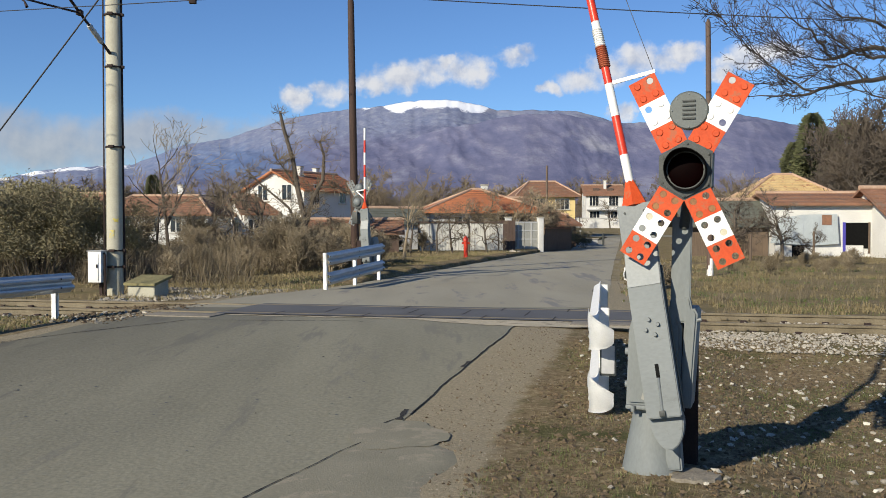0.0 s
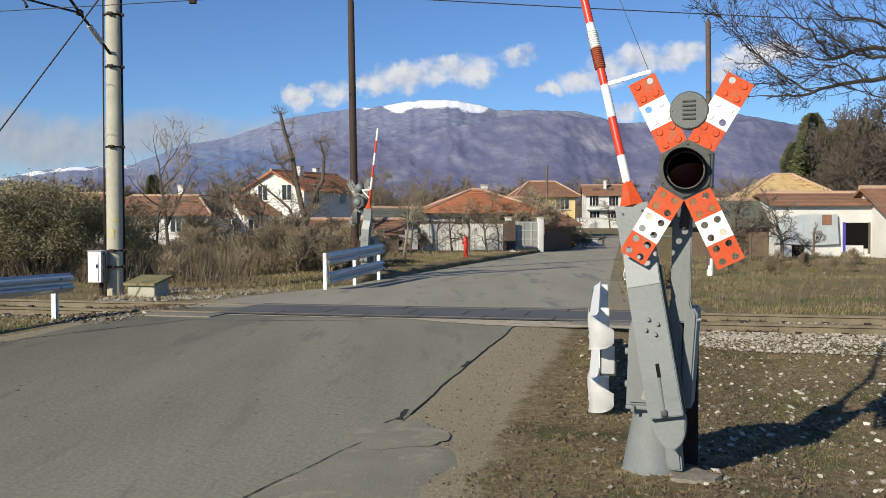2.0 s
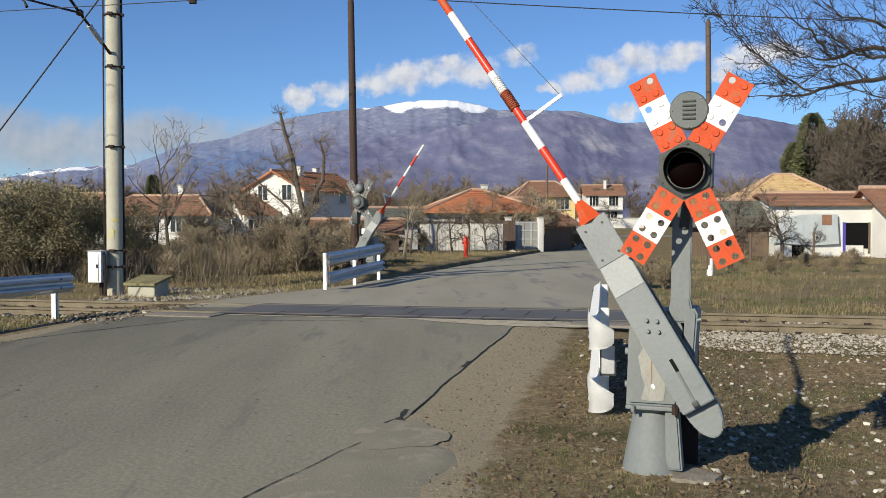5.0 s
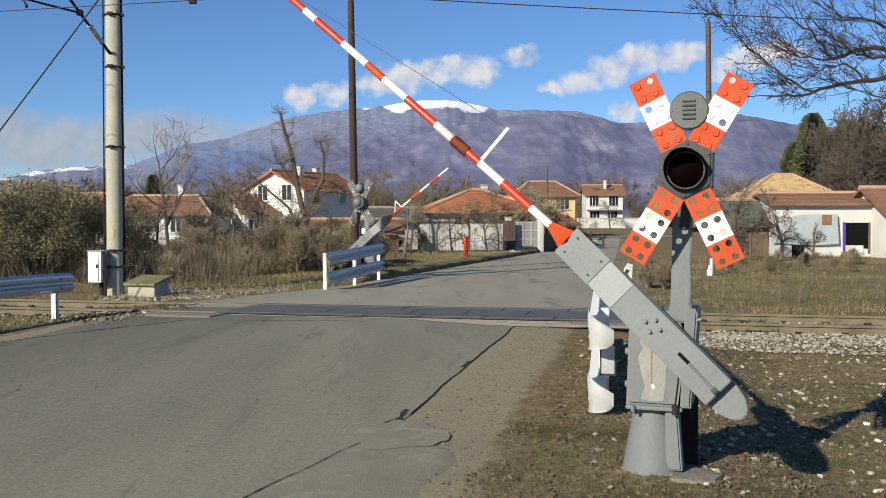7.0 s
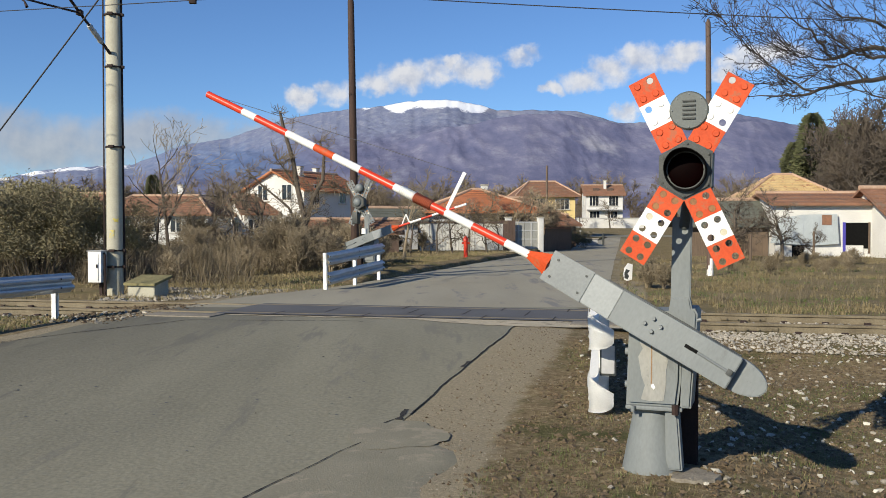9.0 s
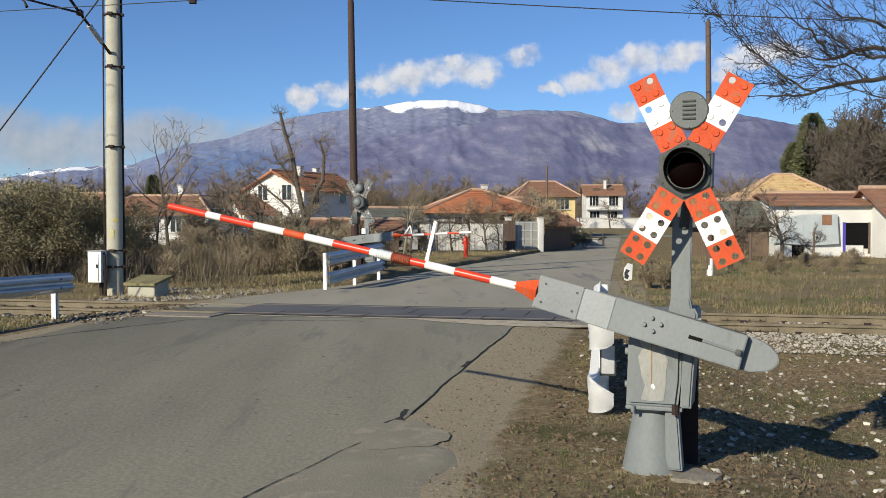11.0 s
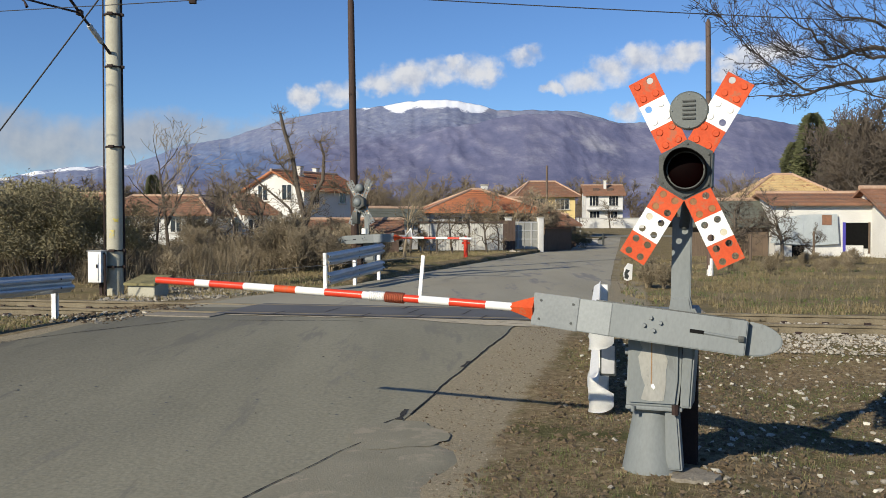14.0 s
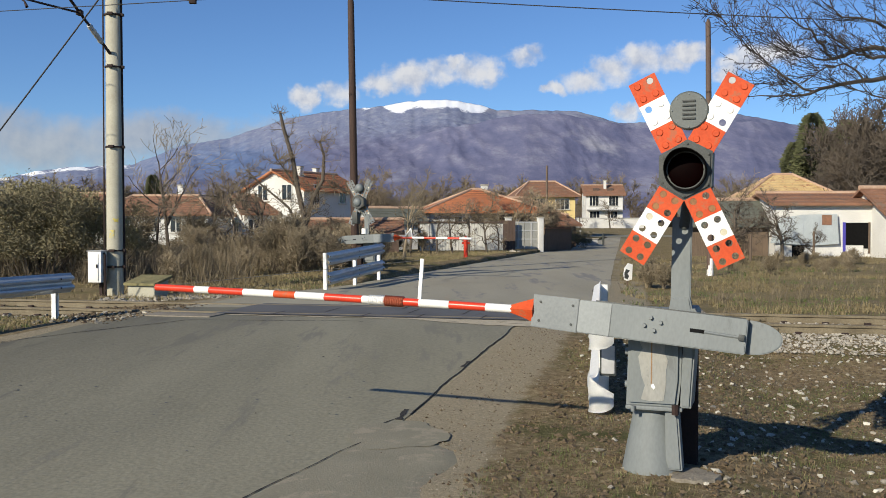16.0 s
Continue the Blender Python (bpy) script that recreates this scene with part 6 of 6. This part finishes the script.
# wood behind the farm
tall = put(bare_tree(51, 10.0, 0.22, (8, 8, 7, 4), 4, 0.02, "tall bare brown tree behind the farm", 0.08, 0.15, twig="bark"), 33.5, 76)
tall.scale = (1.15, 1.15, 1.15)
for x, y, r, s in ((36.5, 78, 130, 1.05), (39, 82, 200, 1.0), (31.5, 74, 250, 0.75), (35, 72, 300, 0.8), (42, 80, 20, 1.1), (34.5, 86, 80, 0.95), (37.5, 74, 170, 0.85), (36, 70, 45, 0.8), (33.5, 71, 110, 0.62), (31, 70, 190, 0.5), (38.5, 71, 260, 0.95), (41, 76, 330, 1.1), (34, 79, 15, 0.7), (36, 74.5, 85, 0.75), (32.3, 76, 140, 0.55), (39.5, 84, 215, 1.2), (29.5, 76, 280, 0.45), (28.4, 63, 25, 0.8), (29.3, 62, 95, 0.86), (27.4, 64, 165, 0.6), (30.6, 66, 235, 0.9), (26.8, 66, 305, 0.48), (29.0, 66, 350, 0.7), (30.2, 74, 50, 0.62), (31.4, 73, 135, 0.7), (28.6, 75, 260, 0.5), (29.9, 62, 10, 1.1), (30.4, 64, 200, 1.15), (28.8, 61, 120, 0.95), (27.9, 60, 290, 0.75)):
    again(tall, x, y, r, s)


def conifer(seed, h, label):
    rnd = random.Random(seed)
    g = base("conifer", Matrix(), label, "tree", "conifers")
    V, F = [], []
    limb(V, F, [Vector((0, 0, -0.2)), Vector((0, 0, h * 0.5)), Vector((0, 0, h))], [0.2, 0.12, 0.02], 8)
    raw("trunk", [tuple(v) for v in V], F, "bark", g)
    V, F = [], []
    for k in range(7500):
        f = rnd.random() ** 0.75
        z = h * (0.12 + 0.88 * f)
        a = rnd.uniform(0, math.tau)
        lump = 0.74 + 0.34 * noise.noise((math.cos(a) * 1.7, math.sin(a) * 1.7, z * 0.9)) + rnd.uniform(-0.1, 0.1)
        rr = h * 0.27 * (1 - f) ** 0.45 * lump * rnd.uniform(0.55, 1.05) + 0.1
        p = Vector((math.cos(a) * rr, math.sin(a) * rr, z - rr * 0.15))
        d = Vector((math.cos(a), math.sin(a), rnd.uniform(-0.5, 0.7))).normalized()
        b = d.orthogonal().normalized()
        s = rnd.uniform(0.16, 0.4)
        i = len(V)
        V += [p - d * s * 0.5, p + b * s * 0.25, p + d * s, p - b * s * 0.25]
        F.append((i, i + 1, i + 2, i + 3))
    raw("crown", [tuple(v) for v in V], F, "conifer", g)
    return g


con = put(conifer(3, 11.2, "dark green conifer behind the farm"), 32.4, 82)
again(con, 31.2, 83, 70, 0.78)
again(con, 38, 88, 150, 1.0)
again(con, -28, 90, 20, 0.55)

# far rows of bare trees
far = put(bare_tree(61, 7.0, 0.16, (7, 7, 6, 3), 4, 0.017, "bare brown tree in the village far off", 0.08, 0.16, twig="twig_dark"), -30, 110)
far2 = put(bare_tree(62, 6.0, 0.14, (8, 7, 6, 3), 4, 0.017, "bushy bare tree in the village far off", 0.05, 0.2, stems=2, twig="twig_dark"), -20, 104)
for x, y, r, s in ((26.5, 166, 20, 1.35), (30.5, 170, 130, 1.5), (23.5, 168, 240, 1.3), (33.5, 165, 310, 1.25), (18.5, 166, 75, 1.2)):
    again(far, x, y, r, s, "bare brown tree behind the white house")
rt = random.Random(8)
for k in range(120):
    y = rt.uniform(95, 190)
    x = rt.uniform(-0.5, 0.5) * y
    if 8 < x < 31 and y < 150 and x < 0.21 * y + 4 and x > 0.08 * y:
        continue
    again((far, far2)[k % 2], x, y, rt.uniform(0, 360), rt.uniform(0.6, 1.15) * (1 + (y - 95) / 220))

# ---- scrub ----
shrubs = [bare_tree(70 + k, h, 0.03, (8, 6, 4), 3, 0.007, lab, 0.1, 0.2, trunk=0.75, stems=7, name="shrub", group="scrub beyond the track", twig=tw, bark=tw) for k, (h, lab, tw) in enumerate([(2.0, "tangled leafless brown shrub", "twig"), (1.5, "low leafless brown shrub", "twig"), (2.3, "tall tangled leafless bramble shrub", "twig_mid"), (1.2, "low dark leafless shrub", "twig_mid")])]
spots = []
rs = random.Random(21)
while len(spots) < 96:
    y = rs.uniform(24.5, 52)
    x = rs.uniform(-0.5 * y - 1, 0)
    l = road_edges(y)[0]
    if x > l - 2.2 - 0.12 * (y - 24) or off_track(x, y) < 6.5 + 2.0 * smooth_step(-9, -4, x):
        continue
    spots.append((x, y, rs.uniform(0, 360), (rs.uniform(0.4, 0.72) if len(spots) % 7 else 1.0) * (0.8 if x > -5.5 else 1)))
for k, th in enumerate(shrubs):
    put(th, *spots[k][:3])
for k in range(4, 96):
    again(shrubs[k % 4], *spots[k])
for k in range(26):
    y = rs.uniform(27.5, 36)
    again(shrubs[(0, 2, 1)[k % 3]], -5.6 + rs.uniform(0, 2.6) + 0.12 * (y - 27), y, rs.uniform(0, 360), rs.uniform(0.6, 0.95))
for k in range(16):
    y = rs.uniform(29, 44)
    again(shrubs[1 + 2 * (k % 2)], rs.uniform(0.3, 0.47) * y, y, rs.uniform(0, 360), rs.uniform(0.3, 0.6), "small dry shrub in the field")
for k in range(14):
    y = rs.uniform(46, 58)
    again(shrubs[k % 4], 17.5 + rs.uniform(-6, 9), y + 3, rs.uniform(0, 360), rs.uniform(0.6, 1.0), "bare shrub beside the farm")
olive = put(leafy(81, 3.2, 2.4, 2.7, 24000, 0.036, "leaf_olive", "large olive-green evergreen bush by the track", "bush", "bush", group="evergreen bushes"), -10.9, 25.0)
for x, y, r, s in ((-12.6, 25.6, 90, 0.95), (-9.4, 26.0, 200, 0.86), (-14.5, 27, 40, 1.05), (-12, 28, 300, 1.1)):
    again(olive, x, y, r, s)
again(olive, 8.4, 62.5, 30, 0.62, "small clipped evergreen bush beside the road")
again(olive, 9.6, 64.0, 130, 0.45, "small clipped evergreen bush beside the road")


# ---- grass, stones ----
def blades(name, n, place, height, width, material, label, seed):
    rnd = random.Random(seed)
    V, F = [], []
    while len(F) < n:
        x, y = place(rnd)
        z = ground_z(x, y)
        for k in range(rnd.randint(3, 8)):
            a = rnd.uniform(0, math.tau)
            px, py = x + rnd.gauss(0, 0.035), y + rnd.gauss(0, 0.035)
            h = height * rnd.uniform(0.4, 1.2)
            w = width * rnd.uniform(0.6, 1.3)
            lean = h * rnd.uniform(0.15, 0.9)
            i = len(V)
            c, s = math.cos(a), math.sin(a)
            V += [(px - s * w, py + c * w, z - 0.01), (px + s * w, py - c * w, z - 0.01), (px + c * lean, py + s * lean, z + h)]
            F.append((i, i + 1, i + 2))
    ob = raw(name, V, F, material)
    return tagged(ob, label, "grass", kind="stuff")


def clumped(rnd, x0, x1, y0, y1, ok, scale, cut):
    while True:
        x, y = rnd.uniform(x0, x1), rnd.uniform(y0, y1)
        if ok(x, y) and noise.noise((x * scale, y * scale, 4)) > cut + rnd.uniform(-0.2, 0.2):
            return x, y


def verge(x, y):
    l, r = road_edges(y)
    return x > r + 1.0 + 0.4 * noise.noise((x * 1.3, y * 1.3, 4)) and off_track(x, y) < -2.3 and x < 0.56 * y + 1


def field(x, y):
    l, r = road_edges(y)
    return r + 0.3 < x < 0.55 * y and off_track(x, y) > 1.9


def bank(x, y):
    l, r = road_edges(y)
    return -0.55 * y < x < l - 0.12 and off_track(x, y) > 2.2


def near_left(x, y):
    l, r = road_edges(y)
    return -0.56 * y < x < l - 0.8 and -5 < off_track(x, y) < -1.3


blades("dry_grass", 12000, lambda r: clumped(r, -0.4, 9, 4.3, 13, verge, 1.1, 0.05), 0.03, 0.003, "dry_grass", "short dry straw-coloured grass on the verge", 1)
blades("green_grass", 15000, lambda r: clumped(r, -0.4, 9, 4.3, 13, verge, 0.8, 0.02), 0.03, 0.003, "green_grass", "short green grass tufts on the verge", 2)
blades("dry_grass", 30000, lambda r: clumped(r, 4, 28, 15, 46, field, 0.45, 0.1), 0.1, 0.009, "dry_grass", "tall dry grass of the field beyond the track", 3)
blades("green_grass", 6000, lambda r: clumped(r, 3, 20, 15, 36, field, 0.4, 0.08), 0.08, 0.009, "green_grass", "green grass patches in the field", 4)
blades("weed_stalks", 2600, lambda r: clumped(r, 4, 28, 17, 46, field, 0.3, 0.0), 0.42, 0.005, "twig_mid", "thin dry weed stalks standing in the field", 10)
blades("dry_grass", 36000, lambda r: clumped(r, -28, 8, 18, 50, bank, 0.4, -0.1), 0.13, 0.009, "dry_grass", "dry grass on the bank beyond the track", 5)
blades("green_grass", 1600, lambda r: clumped(r, -10, -3, 9, 16, near_left, 0.6, -0.1), 0.06, 0.006, "green_grass", "thin green grass beside the track", 12)
blades("dry_grass", 7000, lambda r: clumped(r, -10, -3, 9, 16, near_left, 0.6, 0.0), 0.06, 0.006, "dry_grass", "thin dry grass beside the track", 6)


def edge_strip(x, y):
    l = road_edges(y)[0]
    return l - 3.0 < x < l - 0.1 and off_track(x, y) > 2.5


blades("dry_grass", 22000, lambda r: clumped(r, -7, 8, 19, 52, edge_strip, 0.7, -0.35), 0.1, 0.008, "dry_grass", "dry grass along the road edge", 8)
blades("green_grass", 7000, lambda r: clumped(r, -7, 8, 19, 52, edge_strip, 0.5, 0.1), 0.07, 0.008, "green_grass", "green grass along the road edge", 9)


def thicket(x, y):
    return bank(x, y) and x < road_edges(y)[0] - 2.4 - 0.1 * (y - 24) and off_track(x, y) > 6.2 and x < -3


blades("dry_weeds", 30000, lambda r: clumped(r, -24, -2, 24, 46, thicket, 0.5, -0.2), 0.85, 0.006, "twig_mid", "tall dry weed stalks among the scrub", 7)


def stones(name, n, place, lo, hi, material, label, seed, sink=0.35):
    rnd = random.Random(seed)
    V, F = [], []
    octa = [(1, 0, 0), (-1, 0, 0), (0, 1, 0), (0, -1, 0), (0, 0, 1), (0, 0, -1), (0.6, 0.6, 0.5), (-0.6, -0.5, 0.55)]
    tri = [(0, 6, 4), (6, 2, 4), (2, 1, 4), (1, 7, 4), (7, 3, 4), (3, 0, 4), (0, 2, 6), (1, 3, 7), (2, 0, 5), (1, 2, 5), (3, 1, 5), (0, 3, 5)]
    for _ in range(n):
        x, y, z = place(rnd)
        s = lo + (hi - lo) * rnd.random() ** 2.5
        q = Euler((rnd.uniform(-0.6, 0.6), rnd.uniform(-0.6, 0.6), rnd.uniform(0, 6.28))).to_matrix()
        i = len(V)
        sc = (rnd.uniform(0.8, 1.4), rnd.uniform(0.7, 1.1), rnd.uniform(0.45, 0.8))
        for v in octa:
            k = q @ Vector([v[j] * sc[j] * rnd.uniform(0.75, 1.2) * s for j in range(3)])
            V.append((x + k.x, y + k.y, z + k.z + s * sink * 0.6))
        F += [(i + a, i + b, i + c) for a, b, c in tri]
    return tagged(raw(name, V, F, material), label, "stones", kind="stuff")


def on(fn, x0, x1, y0, y1):
    def pick(r):
        while True:
            x, y = r.uniform(x0, x1), r.uniform(y0, y1)
            if fn(x, y):
                return x, y, ground_z(x, y)
    return pick


def bed(u0, u1, v0, v1):
    def pick(r):
        p = along(r.uniform(u0, u1), r.uniform(v0, v1), 0)
        return p.x, p.y, max(ground_z(p.x, p.y), 0.0)
    return pick


stones("ballast", 9000, bed(3.7, 16, -2.7, -0.85), 0.012, 0.034, "ballast", "grey crushed-stone ballast beside the rails", 11)
stones("ballast", 3000, bed(3.7, 16, -0.65, 0.65), 0.015, 0.034, "ballast", "grey crushed-stone ballast between the rails", 12, 0.1)
stones("ballast", 2600, bed(3.3, 20, 0.85, 2.0), 0.015, 0.036, "ballast", "grey crushed-stone ballast behind the rails", 13)
stones("ballast", 900, bed(-20, -4.2, -2.6, -0.9), 0.02, 0.07, "stone", "grey crushed-stone ballast beside the rails", 14, 0.1)
# the clods' brown also puts in the shade of the track bed
stones("soil_clods", 4200, bed(-20, -4.2, -2.6, 0.68), 0.02, 0.05, "clod", "brown dirty ballast and soil, dark for shade between the rails", 24, 0.1)
stones("rubble", 1500, on(lambda x, y: x < road_edges(y)[0] - 0.35 and 1.9 < off_track(x, y) < 6.0 and x > -7.2, -8, -1, 16, 24), 0.02, 0.075, "stone", "pale rubble stones on the bank", 15)
stones("pebbles", 900, on(verge, 1, 9, 4.5, 13), 0.006, 0.034, "stone", "pale pebbles scattered over the verge", 16)
stones("grit", 1500, on(lambda x, y: road_edges(y)[1] + 0.15 < x < road_edges(y)[1] + 1.1, -1, 4, 4.5, 14), 0.004, 0.015, "clod", "brown soil crumbs on the gravel shoulder", 25)
stones("grit", 900, on(lambda x, y: road_edges(y)[1] + 0.05 < x < road_edges(y)[1] + 1.1, -1, 4, 4.5, 14), 0.003, 0.009, "stone", "fine grit on the gravel shoulder", 17)
bm = bmesh.new()
rim = []
for k in range(26):
    a = k * math.tau / 26
    r = 1 + 0.35 * noise.noise((math.cos(a) * 1.8, math.sin(a) * 1.8, 6)) + 0.12 * noise.noise((math.cos(a) * 6, math.sin(a) * 6, 6))
    rim.append((0.24 * r * math.cos(a), 0.17 * r * math.sin(a)))
top = [bm.verts.new((x, y, 0.02 + 0.012 * noise.noise((x * 9, y * 9, 0)))) for x, y in rim]
low = [bm.verts.new((x * 1.12, y * 1.12, -0.05)) for x, y in rim]
mid = bm.verts.new((0, 0, 0.03))
for k in range(26):
    n = (k + 1) % 26
    bm.faces.new((top[k], top[n], mid))
    bm.faces.new((low[k], low[n], top[n], top[k]))
slab = part("footing", bm, "dirty_concrete")
slab.matrix_world = pose(1.56, 5.8, land(1.56, 5.8) - 0.012, rz=-20) @ Matrix.Diagonal((0.72, 0.8, 1.3, 1))
tagged(slab, "broken concrete footing sunk in the soil under the gate", "footing")
stones("kerb_stones", 160, lambda r: (lambda y: (road_edges(y)[0] - r.uniform(0.1, 0.5), y, land(road_edges(y)[0] - 0.3, y)))(r.uniform(46, 72)), 0.08, 0.28, "stone", "rough pale stones lining the road edge", 18)
stones("soil_clods", 13000, on(verge, -0.4, 9, 4.3, 13), 0.006, 0.032, "clod", "brown soil clods on the verge", 19, 0.1)


def litter(n, seed):
    rnd = random.Random(seed)
    pick = on(verge, -0.4, 9, 4.3, 13)
    V, F = [], []
    for _ in range(n):
        x, y, z = pick(rnd)
        q = Euler((rnd.gauss(0, 0.5), rnd.gauss(0, 0.5), rnd.uniform(0, 6.28))).to_matrix()
        s = rnd.uniform(0.005, 0.015)
        i = len(V)
        V += [tuple(Vector((x, y, z + 0.008)) + q @ Vector(p)) for p in ((-s, 0, 0), (0, s * 0.4, 0.003), (s, 0, 0), (0, -s * 0.4, 0.003))]
        F.append((i, i + 1, i + 2, i + 3))
    return tagged(raw("leaf_litter", V, F, "litter"), "dry brown fallen leaves on the verge", "leaves", kind="stuff")


litter(7000, 3)
stones("pale_stones", 620, on(verge, 1.6, 9, 4.8, 13), 0.01, 0.04, "pale_stone", "pale limestone pieces lying on the verge", 23)


# ---- the old marker and the cut brush beside the track ----
mk = base("marker_post", at(4.72, 23.8, 12), "small flaked white and black marker plate on a wooden stake", "marker post")
part("stake", box((-0.02, 0.0, -0.1), (0.025, 0.04, 0.4), 0.004), "wood_grey", mk)
part("plate", prism([(-0.1, 0.2), (-0.02, 0.16), (0.11, 0.2), (0.12, 0.42), (0.13, 0.58), (0.0, 0.62), (-0.09, 0.5), (-0.12, 0.34)], -0.03, 0.0, 0.004), "white", mk)
part("dark_flake", prism([(-0.1, 0.24), (-0.02, 0.2), (0.03, 0.29), (-0.02, 0.35), (0.05, 0.43), (-0.05, 0.47), (-0.1, 0.38)], -0.034, -0.029), "dark_iron", mk)
heap = shrubs[3]
for x, y, r, k in ((5.15, 23.5, 30, 0.62), (5.5, 23.2, 120, 0.6), (5.35, 24.0, 220, 0.7), (5.8, 23.6, 300, 0.5)):
    again(heap, x, y, r, k, "heap of dark cut brushwood by the marker post")


# ---- what moves ----
NEAR_ARM = [(0, 80.3), (0.5, 82.3), (1, 83.8), (1.5, 82.6), (2, 79.3), (2.5, 75.6), (3, 70.9), (3.5, 69.81), (4, 66.05), (6.5, 47.77), (7, 43.57), (7.5, 39.76), (8, 35.96), (8.5, 32.73), (9, 28.66), (11.5, 11.91), (12, 9.27), (12.5, 7.41), (13, 6.31), (13.5, 6.01), (14.5, 6.01), (15.3, 6.01), (16, 5.16)]
FAR_ARM = [(0, 93.5), (1.0, 93.0), (1.5, 89.0), (2.0, 86.0), (2.5, 81.0), (3.0, 77.0), (3.5, 72.0), (4.0, 67.5), (6.5, 45.5), (7.0, 41.0), (7.5, 36.5), (8.0, 31.5), (8.5, 26.0), (9.0, 20.5), (11.5, 4.5), (12.0, 3.5), (13.0, 3.0), (16.0, 3.0)]


def motions():
    walk(BOOM_A, [(t, pose(0.027, -0.245, 0.948, rx=-5.9, rz=-0.4) @ pose(0, 0, 0, ry=a)) for t, a in NEAR_ARM])
    walk(BOOM_B, [(t, pose(0.02, 0.245, 0.98, ry=a)) for t, a in FAR_ARM])
    for c, d in ((CLOUD_A, 42), (CLOUD_B, 20), (CLOUD_C, 6)):
        x, y, z = c.location
        walk(c, [(0, pose(x, y, z)), (8.0, pose(x + d / 2, y, z)), (16.0, pose(x + d, y, z))])


motions()
